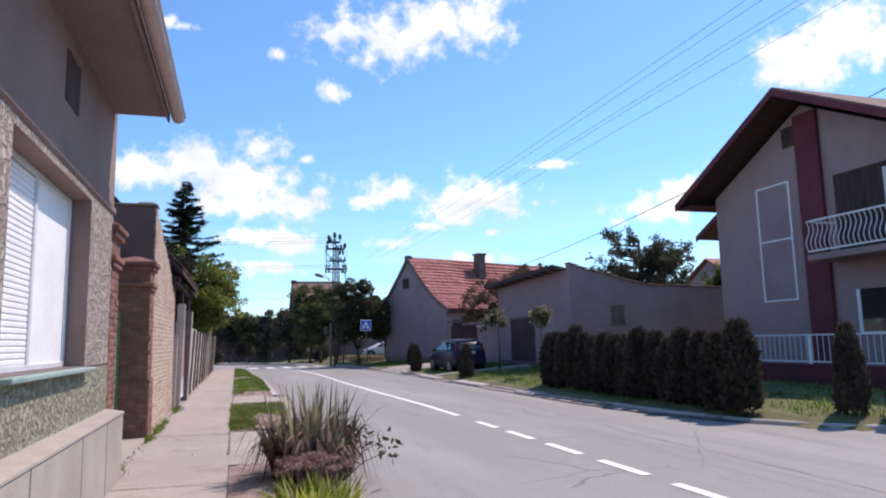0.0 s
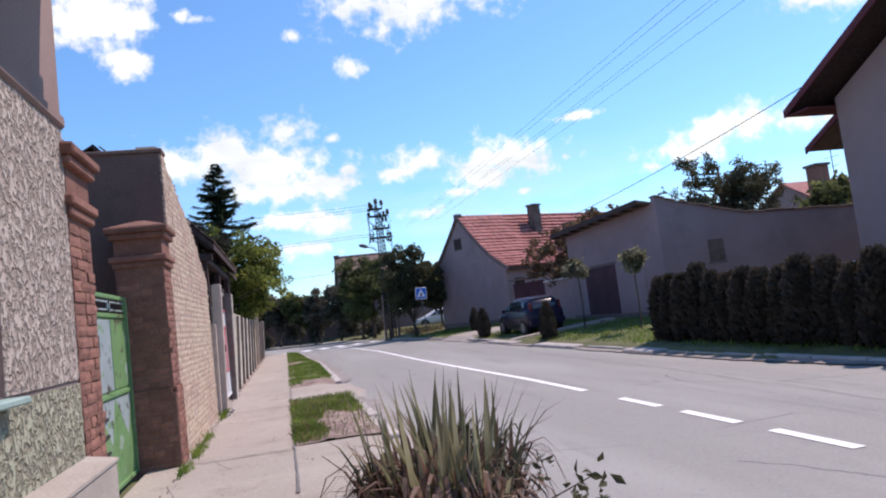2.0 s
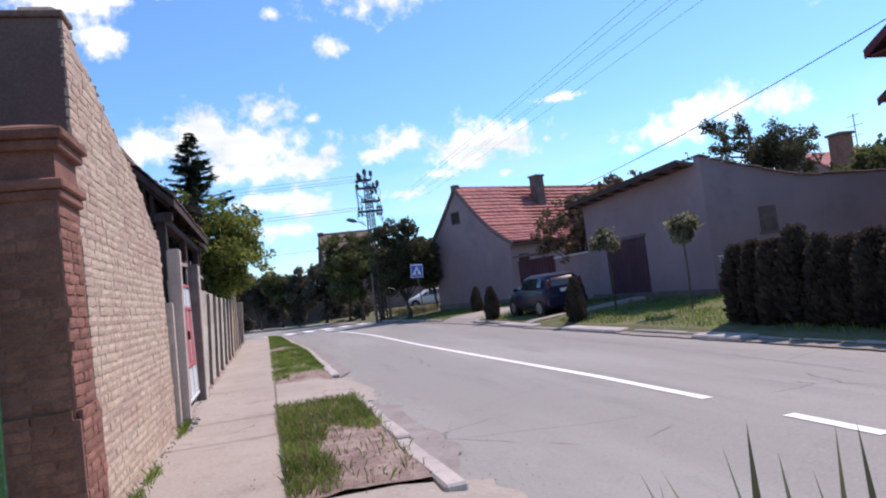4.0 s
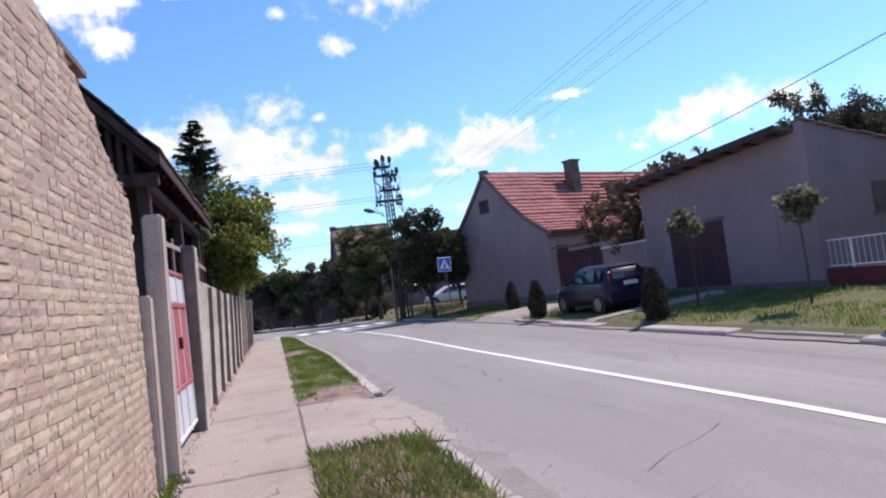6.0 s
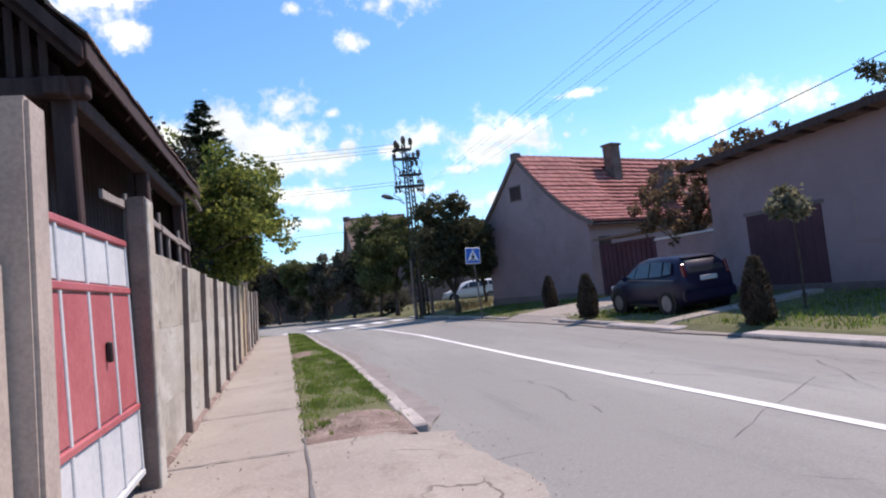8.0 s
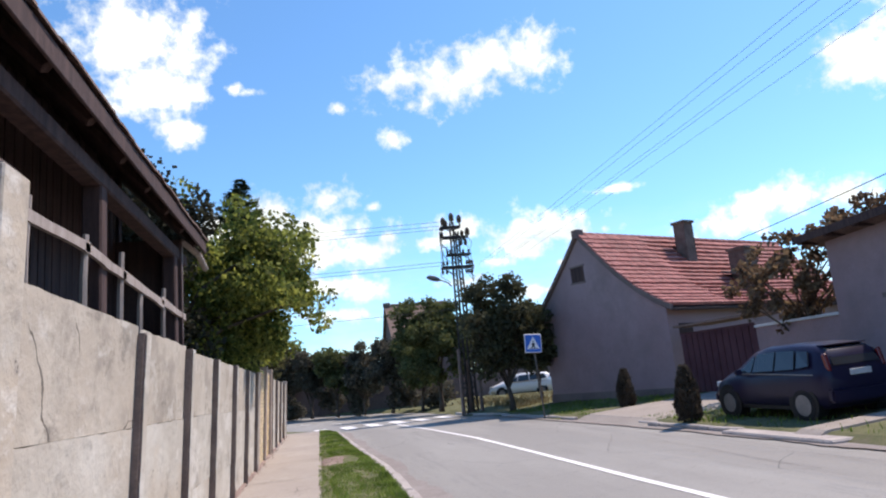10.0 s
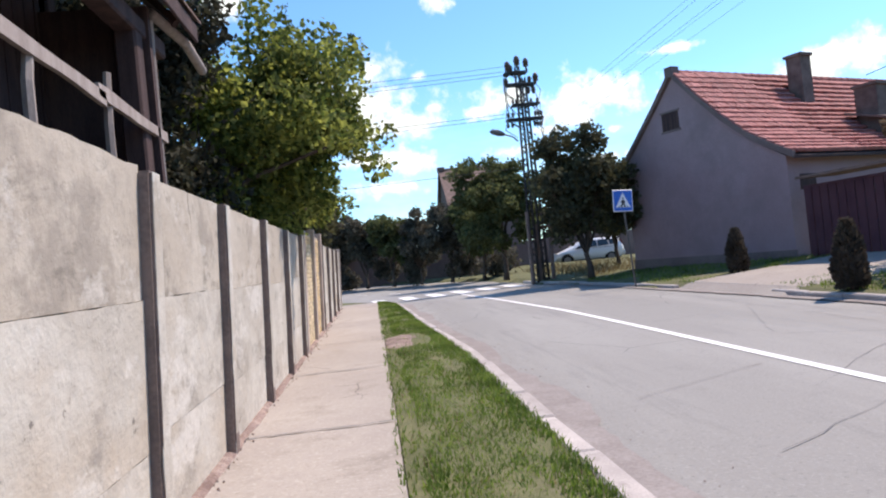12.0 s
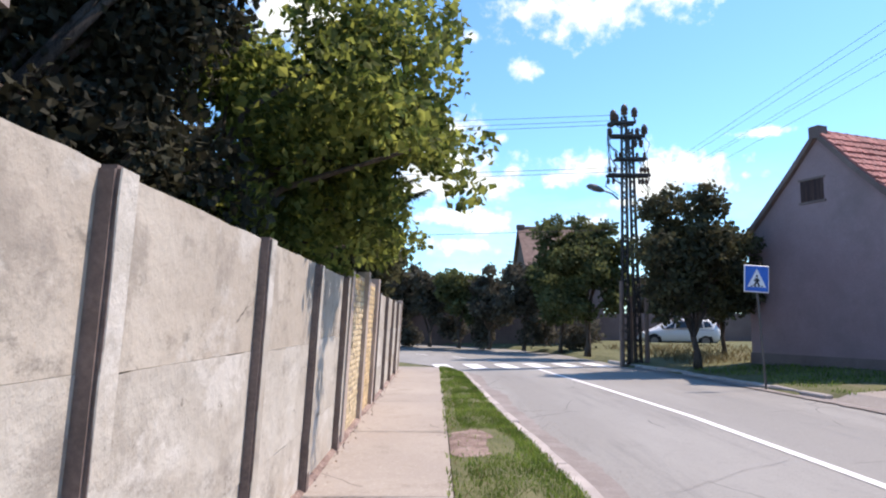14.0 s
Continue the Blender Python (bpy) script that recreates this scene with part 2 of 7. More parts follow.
def layered(name, base, layers, rough=0.9, bumps=(), spec=0.2, cracks=None, vary=0.0):
    """base colour; layers of (colour, scale, detail, roughness, lo, hi, stretch, strength); bumps of (scale, strength, metres); cracks: (colour, scale, width, mask)."""
    m, N, L, P = nodes_of(name)
    vec = N.new("ShaderNodeTexCoord").outputs["Object"]
    if vary:
        rnd_off = N.new("ShaderNodeVectorMath")
        rnd_off.operation = "ADD"
        cmb = N.new("ShaderNodeCombineXYZ")
        mul = N.new("ShaderNodeMath")
        mul.operation = "MULTIPLY"
        mul.inputs[1].default_value = 37.0
        L.new(N.new("ShaderNodeObjectInfo").outputs["Random"], mul.inputs[0])
        for k in range(3):
            L.new(mul.outputs[0], cmb.inputs[k])
        L.new(vec, rnd_off.inputs[0])
        L.new(cmb.outputs[0], rnd_off.inputs[1])
        vec = rnd_off.outputs[0]
    col = None
    for c, sc, de, ro, lo, hi, st, amount in layers:
        f = ramp(N, L, noise_node(N, L, vec, sc, de, ro, st), lo, hi)
        if amount < 1.0:
            k = N.new("ShaderNodeMath")
            k.operation, k.inputs[1].default_value = "MULTIPLY", amount
            L.new(f, k.inputs[0])
            f = k.outputs[0]
        col = blend(N, L, f, base if col is None else col, c)
    height = None
    if cracks:
        c, sc, width, mask = cracks
        warp = N.new("ShaderNodeTexNoise")
        warp.inputs["Scale"].default_value, warp.inputs["Detail"].default_value = sc * 2.2, 6.0
        L.new(vec, warp.inputs["Vector"])
        mx = N.new("ShaderNodeMix")
        mx.data_type = "VECTOR"
        mx.inputs["Factor"].default_value = 0.22
        L.new(vec, mx.inputs["A"])
        L.new(warp.outputs["Color"], mx.inputs["B"])
        vo = N.new("ShaderNodeTexVoronoi")
        vo.feature = "DISTANCE_TO_EDGE"
        vo.inputs["Scale"].default_value = sc
        L.new(mx.outputs["Result"], vo.inputs["Vector"])
        line = N.new("ShaderNodeMath")
        line.operation, line.inputs[1].default_value = "LESS_THAN", width
        L.new(vo.outputs["Distance"], line.inputs[0])
        sel = ramp(N, L, noise_node(N, L, vec, sc * 0.9, 2.0), mask, mask + 0.03)
        both = N.new("ShaderNodeMath")
        both.operation = "MULTIPLY"
        L.new(line.outputs[0], both.inputs[0])
        L.new(sel, both.inputs[1])
        col = blend(N, L, both.outputs[0], col, c)
    L.new(col, P.inputs["Base Color"])
    P.inputs["Roughness"].default_value, P.inputs["Specular IOR Level"].default_value = rough, spec
    prev = None
    for sc, st, dist in bumps:
        bp = N.new("ShaderNodeBump")
        bp.inputs["Strength"].default_value, bp.inputs["Distance"].default_value = st, dist
        L.new(noise_node(N, L, vec, sc, 7.0, 0.65), bp.inputs["Height"])
        if prev:
            L.new(prev, bp.inputs["Normal"])
        prev = bp.outputs[0]
    if prev:
        L.new(prev, P.inputs["Normal"])
    return m


M = {}
M["asphalt"] = layered("asphalt", (0.253, 0.243, 0.226), [
    ((0.309, 0.300, 0.280), 0.28, 5, 0.6, 0.45, 0.62, (1.6, 0.25, 1), 0.9),
    ((0.176, 0.172, 0.166), 0.9, 8, 0.72, 0.55, 0.72, (1.8, 0.16, 1), 0.75),
    ((0.196, 0.190, 0.180), 3.0, 9, 0.75, 0.56, 0.70, None, 0.5),
    ((0.353, 0.345, 0.318), 38, 4, 0.7, 0.54, 0.70, None, 0.7),
    ((0.127, 0.125, 0.119), 30, 4, 0.7, 0.57, 0.72, None, 0.7)], 0.8, ((45, 0.5, 0.006), (4, 0.25, 0.02)), 0.3, ((0.147, 0.145, 0.138), 0.42, 0.0028, 0.54))
M["pavement"] = layered("pavement_concrete", (0.332, 0.291, 0.257), [
    ((0.408, 0.364, 0.318), 0.8, 8, 0.7, 0.45, 0.65, None, 0.9),
    ((0.228, 0.194, 0.166), 1.6, 10, 0.75, 0.50, 0.66, None, 0.75),
    ((0.503, 0.461, 0.413), 26, 4, 0.7, 0.54, 0.68, None, 0.6),
    ((0.209, 0.179, 0.157), 34, 4, 0.7, 0.59, 0.70, None, 0.7)], 0.92, ((40, 0.5, 0.006), (5, 0.35, 0.02)), 0.15, ((0.180, 0.155, 0.138), 0.8, 0.004, 0.57))
M["fence"] = layered("fence_concrete", (0.474, 0.435, 0.376), [
    ((0.551, 0.520, 0.461), 0.8, 8, 0.66, 0.46, 0.58, None, 0.95),
    ((0.377, 0.340, 0.291), 1.2, 9, 0.70, 0.51, 0.61, None, 0.8),
    ((0.459, 0.385, 0.305), 0.5, 6, 0.6, 0.50, 0.64, (1, 1, 1.6), 0.75),
    ((0.275, 0.250, 0.221), 1.5, 10, 0.76, 0.55, 0.63, (1, 0.7, 1.3), 0.6),
    ((0.612, 0.580, 0.526), 1.1, 9, 0.72, 0.54, 0.60, (1, 0.8, 1.4), 0.8),
    ((0.388, 0.355, 0.310), 9.0, 8, 0.8, 0.54, 0.68, None, 0.5),
    ((0.163, 0.145, 0.132), 9.0, 6, 0.78, 0.655, 0.68, None, 0.85)], 0.92, ((40, 0.3, 0.005), (7, 0.6, 0.016), (1.5, 0.7, 0.05)), 0.1, ((0.173, 0.155, 0.136), 0.8, 0.0030, 0.62), vary=1.0)
M["fence_top"] = layered("stained_fence_concrete", (0.449, 0.395, 0.329), [
    ((0.520, 0.470, 0.399), 0.9, 8, 0.66, 0.46, 0.57, None, 0.9),
    ((0.306, 0.270, 0.230), 1.5, 10, 0.72, 0.52, 0.61, None, 0.75),
    ((0.194, 0.175, 0.150), 1.8, 10, 0.78, 0.54, 0.62, (1, 0.7, 1.2), 0.7),
    ((0.581, 0.545, 0.489), 1.5, 9, 0.70, 0.55, 0.62, (1, 0.8, 1.4), 0.75),
    ((0.347, 0.310, 0.268), 9.0, 8, 0.8, 0.54, 0.68, None, 0.5)], 0.92, ((40, 0.25, 0.004), (7, 0.5, 0.015), (1.5, 0.6, 0.05)), 0.1, ((0.153, 0.135, 0.117), 0.9, 0.0040, 0.55), vary=1.0)
# Darker copy of the post concrete: shade on the posts is put into it.
M["post_shade"] = surf("shaded_post_concrete", (0.147, 0.111, 0.100), (0.218, 0.163, 0.143), 3.0, 40, 0.95, 0.5, 0.006, stain=(0.104, 0.079, 0.070), stain_scale=3.5, vary=0.06, world_co=True)
M["road_dust"] = surf("dusty_road_edge", (0.225, 0.195, 0.18), (0.30, 0.268, 0.252), 2.0, 40, 0.95, 0.5, 0.006, stain=(0.19, 0.165, 0.155), stain_scale=1.5)
M["patch"] = surf("patch_asphalt", (0.14, 0.13, 0.13), (0.19, 0.18, 0.175), 0.8, 140, 0.85, 0.5, 0.006)
M["paint"] = surf("road_paint", (0.72, 0.70, 0.69), (0.86, 0.85, 0.84), 3, 60, 0.7, 0.2, 0.003, worn=(0.30, 0.28, 0.28), worn_scale=16, worn_at=(0.62, 0.72))
M["kerb"] = surf("kerb_concrete", (0.353, 0.315, 0.295), (0.470, 0.423, 0.394), 2, 70, 0.9, 0.5, 0.006, stain=(0.235, 0.207, 0.189), stain_scale=3, vary=0.12, world_co=True)
M["dirt"] = surf("bare_earth", (0.17, 0.115, 0.10), (0.34, 0.255, 0.22), 3, 45, 0.95, 0.9, 0.03, stain=(0.40, 0.34, 0.30), stain_scale=6)
M["soil"] = surf("grass_soil", (0.095, 0.105, 0.045), (0.165, 0.16, 0.08), 1.5, 40, 0.95, 0.8, 0.03, stain=(0.19, 0.155, 0.11), stain_scale=1.0, stain_at=(0.58, 0.75))
M["blade_dry"] = leaf_mat("dry_grass_blade", (0.16, 0.13, 0.07), (0.34, 0.28, 0.17), 0.35)
M["blade"] = leaf_mat("grass_blade", (0.095, 0.165, 0.04), (0.29, 0.36, 0.11), 0.4)
M["post"] = surf("post_concrete", (0.374, 0.305, 0.267), (0.495, 0.410, 0.354), 2.0, 40, 0.9, 0.5, 0.006, stain=(0.275, 0.220, 0.193), stain_scale=2.5, vary=0.06, world_co=True)
M["brick"] = surf("brick", (0.423, 0.320, 0.239), (0.531, 0.419, 0.324), 5, 60, 0.92, 0.9, 0.006, vary=0.07, stain=(0.414, 0.270, 0.211), stain_scale=1.6, stain_at=(0.55, 0.72), worn=(0.36, 0.275, 0.22), worn_scale=7.0, worn_at=(0.55, 0.70), world_co=True)
M["brick_pink"] = surf("pink_brick", (0.384, 0.270, 0.211), (0.480, 0.355, 0.281), 5, 60, 0.92, 0.9, 0.006, vary=0.09, stain=(0.349, 0.232, 0.187), stain_scale=2.0, stain_at=(0.55, 0.72), worn=(0.349, 0.289, 0.229), worn_scale=7.0, worn_at=(0.55, 0.70), world_co=True)
M["brick_rest"] = surf("brick_joined", (0.423, 0.320, 0.239), (0.531, 0.419, 0.324), 5, 60, 0.92, 0.9, 0.006, island=0.07, stain=(0.414, 0.270, 0.211), stain_scale=1.6, stain_at=(0.55, 0.72), worn=(0.36, 0.275, 0.22), worn_scale=7.0, worn_at=(0.55, 0.70), world_co=True)
M["brick_pink_rest"] = surf("pink_brick_joined", (0.384, 0.270, 0.211), (0.480, 0.355, 0.281), 5, 60, 0.92, 0.9, 0.006, island=0.09, stain=(0.349, 0.232, 0.187), stain_scale=2.0, stain_at=(0.55, 0.72), worn=(0.349, 0.289, 0.229), worn_scale=7.0, worn_at=(0.55, 0.70), world_co=True)
M["mortar"] = surf("mortar", (0.330, 0.258, 0.206), (0.413, 0.332, 0.267), 6, 60, 0.95, 0.6, 0.01, world_co=True)
M["brick_yellow"] = surf("yellow_brick", (0.52, 0.41, 0.25), (0.62, 0.51, 0.34), 5, 60, 0.92, 0.6, 0.006, vary=0.16, world_co=True)
M["brick_yellow_rest"] = surf("yellow_brick_joined", (0.50, 0.36, 0.19), (0.62, 0.47, 0.28), 5, 60, 0.92, 0.6, 0.006, island=0.2, world_co=True)
M["brick_red"] = surf("red_brown_brick", (0.176, 0.079, 0.060), (0.277, 0.130, 0.096), 5, 60, 0.92, 0.6, 0.006, vary=0.22, stain=(0.168, 0.075, 0.060), stain_scale=2.0, stain_at=(0.55, 0.7), world_co=True)
M["door_dark"] = surf("dark_maroon_boards", (0.075, 0.027, 0.037), (0.106, 0.043, 0.053), 1.2, 40, 0.8, 0.2, 0.003)
M["mortar_pier"] = surf("pier_mortar", (0.168, 0.084, 0.065), (0.241, 0.124, 0.098), 6, 60, 0.95, 0.6, 0.01, world_co=True)
# Dark masonry tone with the chimneys' shade put into the colour.
M["masonry_shade"] = surf("shade_toned_masonry", (0.11, 0.075, 0.065), (0.20, 0.14, 0.12), 3, 40, 0.95, 0.5, 0.006)
M["plaster_grey"] = surf("grey_plaster", (0.151, 0.108, 0.102), (0.213, 0.160, 0.149), 0.7, 40, 0.92, 0.35, 0.006, stain=(0.125, 0.099, 0.093), stain_scale=1.2)
M["plaster_umber"] = surf("umber_plaster", (0.135, 0.084, 0.076), (0.195, 0.128, 0.114), 0.7, 40, 0.92, 0.35, 0.006, stain=(0.105, 0.070, 0.064), stain_scale=1.2)
M["plaster_tan"] = surf("tan_plaster", (0.213, 0.143, 0.126), (0.281, 0.194, 0.175), 0.8, 50, 0.9, 0.3, 0.004, stain=(0.188, 0.125, 0.112), stain_scale=1.0)
M["plaster_pale"] = surf("pale_plaster", (0.280, 0.193, 0.203), (0.352, 0.248, 0.261), 0.5, 40, 0.9, 0.25, 0.005, stain=(0.216, 0.166, 0.170), stain_scale=0.6, stain_at=(0.5, 0.8))
M["plaster_beige"] = surf("beige_plaster", (0.300, 0.199, 0.195), (0.377, 0.257, 0.256), 0.5, 40, 0.9, 0.25, 0.005, stain=(0.251, 0.180, 0.177), stain_scale=0.5)
M["maroon"] = surf("maroon_paint", (0.122, 0.025, 0.034), (0.166, 0.036, 0.044), 1.2, 40, 0.75, 0.2, 0.003)
M["rough_cast"] = rough_cast("rough_cast", (0.482, 0.409, 0.364), (0.571, 0.493, 0.437), (0.302, 0.246, 0.213))
M["rough_green"] = rough_cast("rough_cast_green", (0.392, 0.398, 0.297), (0.482, 0.470, 0.358), (0.246, 0.230, 0.174))
M["plinth"] = surf("plinth_concrete", (0.31, 0.27, 0.235), (0.40, 0.355, 0.31), 1.5, 45, 0.9, 0.35, 0.005, stain=(0.33, 0.28, 0.24), stain_scale=2.0)
M["white"] = surf("white_paint", (0.74, 0.74, 0.75), (0.84, 0.84, 0.84), 2, 30, 0.45, 0.05, 0.002)
M["white_old"] = surf("weathered_white_metal", (0.527, 0.544, 0.561), (0.646, 0.654, 0.663), 2, 30, 0.6, 0.1, 0.003, stain=(0.357, 0.323, 0.306), stain_scale=3, stain_at=(0.62, 0.8))
M["sill"] = surf("green_sill", (0.20, 0.30, 0.28), (0.28, 0.38, 0.35), 4, 40, 0.6, 0.1, 0.003)
M["gutter"] = surf("gutter_metal", (0.38, 0.28, 0.255), (0.47, 0.36, 0.325), 2, 30, 0.45, 0.1, 0.003, metallic=0.2)
M["soffit"] = surf("soffit_board", (0.172, 0.122, 0.116), (0.218, 0.159, 0.152), 1.0, 30, 0.8, 0.15, 0.003)
M["tile"] = surf("roof_tile", (0.304, 0.105, 0.092), (0.423, 0.173, 0.155), 3, 30, 0.85, 0.3, 0.006, vary=0.22, stain=(0.248, 0.120, 0.103), stain_scale=1.5, world_co=True)
M["tile_rest"] = surf("roof_tile_joined", (0.304, 0.105, 0.092), (0.423, 0.173, 0.155), 3, 30, 0.85, 0.3, 0.006, island=0.22, stain=(0.248, 0.120, 0.103), stain_scale=1.5, world_co=True)
M["tile_old"] = surf("old_roof_tile", (0.155, 0.10, 0.085), (0.25, 0.165, 0.135), 3, 30, 0.9, 0.4, 0.006, island=0.25, stain=(0.11, 0.09, 0.075), stain_scale=2)
M["wood_dark"] = surf("dark_wood", (0.040, 0.023, 0.023), (0.084, 0.049, 0.044), 1.5, 40, 0.85, 0.5, 0.006, stretch=(8, 8, 0.8))
M["wood_grey"] = surf("weathered_wood", (0.255, 0.208, 0.187), (0.374, 0.319, 0.289), 1.5, 40, 0.9, 0.5, 0.006, stretch=(8, 8, 1))
M["bark"] = surf("bark", (0.055, 0.04, 0.032), (0.13, 0.10, 0.08), 3, 25, 0.95, 1.0, 0.02, stretch=(4, 4, 0.8))
M["green_gate"] = surf("peeling_green_paint", (0.105, 0.225, 0.085), (0.155, 0.285, 0.125), 2, 40, 0.55, 0.3, 0.003, stain=(0.27, 0.34, 0.29), stain_scale=3.6, stain_at=(0.60, 0.63), worn=(0.070, 0.045, 0.035), worn_scale=4.5, worn_at=(0.60, 0.62))
M["pale_gate"] = surf("peeling_pale_paint", (0.229, 0.286, 0.293), (0.296, 0.355, 0.363), 2, 40, 0.6, 0.2, 0.003, stain=(0.132, 0.248, 0.110), stain_scale=3.0, stain_at=(0.59, 0.61), worn=(0.057, 0.051, 0.041), worn_scale=5.5, worn_at=(0.565, 0.585))
M["red_gate"] = surf("faded_red_paint", (0.416, 0.099, 0.107), (0.520, 0.150, 0.158), 2, 30, 0.5, 0.1, 0.003, stain=(0.354, 0.080, 0.093), stain_scale=3)
M["steel"] = surf("galvanised_steel", (0.096, 0.090, 0.090), (0.156, 0.147, 0.144), 3, 40, 0.55, 0.1, 0.003, metallic=0.5, worn=(0.132, 0.078, 0.054), worn_scale=4)
M["dark_metal"] = surf("dark_metal", (0.03, 0.027, 0.027), (0.06, 0.052, 0.05), 3, 40, 0.5, 0.1, 0.003, metallic=0.3)
M["insulator"] = surf("insulator", (0.07, 0.045, 0.035), (0.12, 0.08, 0.06), 5, 40, 0.25, 0.0)
M["blue_sign"] = surf("blue_sign", (0.03, 0.14, 0.50), (0.04, 0.17, 0.58), 3, 30, 0.35, 0.0)
M["black"] = surf("black_paint", (0.012, 0.012, 0.013), (0.02, 0.02, 0.021), 3, 30, 0.5, 0.0)
M["wire"] = surf("wire", (0.03, 0.03, 0.032), (0.05, 0.05, 0.05), 3, 30, 0.5, 0.0)
M["car_paint"] = surf("car_paint", (0.014, 0.012, 0.034), (0.018, 0.015, 0.042), 1, 30, 0.3, 0.0, spec=0.3)
M["car_white"] = surf("car_white_paint", (0.72, 0.72, 0.73), (0.78, 0.78, 0.78), 1, 30, 0.25, 0.0, spec=0.6)
M["rubber"] = surf("rubber", (0.018, 0.017, 0.017), (0.03, 0.028, 0.028), 5, 60, 0.85, 0.2, 0.002)
M["rim"] = surf("rim", (0.20, 0.195, 0.20), (0.27, 0.265, 0.265), 5, 60, 0.45, 0.0, metallic=0.5)
M["glass"] = glass_mat("glass")
M["lamp_red"] = surf("tail_lamp", (0.150, 0.010, 0.010), (0.180, 0.015, 0.015), 5, 60, 0.2, 0.0, spec=0.6)
M["lamp_clear"] = surf("clear_lamp", (0.55, 0.55, 0.56), (0.62, 0.62, 0.62), 5, 60, 0.15, 0.0, spec=0.6)
M["iris"] = leaf_mat("iris_leaf", (0.10, 0.10, 0.06), (0.37, 0.35, 0.23), 0.3)
M["iris_dry"] = leaf_mat("dry_iris_leaf", (0.085, 0.05, 0.042), (0.34, 0.235, 0.185), 0.2)
M["sedum"] = leaf_mat("sedum_leaf", (0.22, 0.27, 0.06), (0.48, 0.50, 0.17), 0.45)
M["sedum_flower"] = leaf_mat("sedum_flower", (0.30, 0.18, 0.15), (0.42, 0.29, 0.24), 0.2)
M["leaf_walnut"] = leaf_mat("broad_leaf", (0.055, 0.08, 0.026), (0.39, 0.41, 0.135), 0.5)
M["leaf_pale"] = leaf_mat("pale_leaf", (0.14, 0.14, 0.09), (0.42, 0.40, 0.30), 0.45)
M["leaf_pine"] = leaf_mat("pine_tuft", (0.070, 0.070, 0.042), (0.224, 0.210, 0.133), 0.2)
# Leaf colour with the shade beside the barn put into it.
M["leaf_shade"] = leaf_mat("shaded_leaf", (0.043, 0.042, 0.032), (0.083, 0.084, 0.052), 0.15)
M["leaf_dark"] = leaf_mat("dark_leaf", (0.067, 0.067, 0.044), (0.132, 0.129, 0.065), 0.25)
M["leaf_red"] = leaf_mat("reddish_leaf", (0.12, 0.078, 0.055), (0.28, 0.205, 0.13), 0.35)
# Lighter than leaf_dark: hazy glare over the far trees is put into the colour.
M["leaf_haze"] = leaf_mat("hazed_leaf", (0.088, 0.082, 0.066), (0.165, 0.152, 0.115), 0.3)
M["leaf_olive"] = leaf_mat("olive_leaf", (0.087, 0.104, 0.049), (0.153, 0.164, 0.075), 0.4)
M["needle"] = leaf_mat("needle", (0.041, 0.059, 0.039), (0.070, 0.095, 0.056), 0.15)
M["thuja"] = leaf_mat("thuja_scale", (0.064, 0.057, 0.049), (0.121, 0.097, 0.073), 0.2)


# ---- mesh helpers ----
def finish(bm, name, material, smooth=False):
    me = bpy.data.meshes.new(name)
    bm.normal_update()
    bm.to_mesh(me)
    bm.free()
    me.materials.append(material)
    if smooth:
        for p in me.polygons:
            p.use_smooth = True
    return me


def part(name, bm, material, parent=None, label="", smooth=False):
    ob = new(name, finish(bm, name, material, smooth))
    if parent:
        ob.parent = parent
        if parent.location.length > 1e-9 or parent.type == "EMPTY":
            ob.matrix_parent_inverse = parent.matrix_basis.inverted()
    if label:
        ob["label"] = label
    return ob


def thing(name, label, category, at=(0, 0, 0), group="", kind=""):
    e = new(name)
    e.location = at
    return tagged(e, label, category, group, kind)


def box(bm, x0, x1, y0, y1, z0, z1, m=None):
    vs = [bm.verts.new((x, y, z)) for x in (x0, x1) for y in (y0, y1) for z in (z0, z1)]
    for f in ((0, 1, 3, 2), (4, 6, 7, 5), (0, 4, 5, 1), (2, 3, 7, 6), (0, 2, 6, 4), (1, 5, 7, 3)):
        bm.faces.new([vs[i] for i in f])
    if m:
        for v in vs:
            v.co = m @ v.co
    return vs


def bevelled(x0, x1, y0, y1, z0, z1, b=0.01, m=None, seg=1):
    bm = bmesh.new()
    box(bm, x0, x1, y0, y1, z0, z1)
    bmesh.ops.bevel(bm, geom=bm.edges[:], offset=b, segments=seg, affect="EDGES")
    if m:
        bmesh.ops.transform(bm, matrix=m, verts=bm.verts[:])
    return bm


def plain(*a, m=None):
    bm = bmesh.new()
    box(bm, *a, m=m)
    return bm


def prism(points, axis, a, b):
    """Extrude a polygon, given in the two other axes, along an axis from a to b."""
    bm = bmesh.new()

    def at(p, c):
        return {"x": (c, p[0], p[1]), "y": (p[0], c, p[1]), "z": (p[0], p[1], c)}[axis]
    lo = [bm.verts.new(at(p, a)) for p in points]
    hi = [bm.verts.new(at(p, b)) for p in points]
    bm.faces.new(lo)
    bm.faces.new(hi[::-1])
    n = len(points)
    for i in range(n):
        bm.faces.new((lo[i], hi[i], hi[(i + 1) % n], lo[(i + 1) % n]))
    bmesh.ops.recalc_face_normals(bm, faces=bm.faces[:])
    return bm


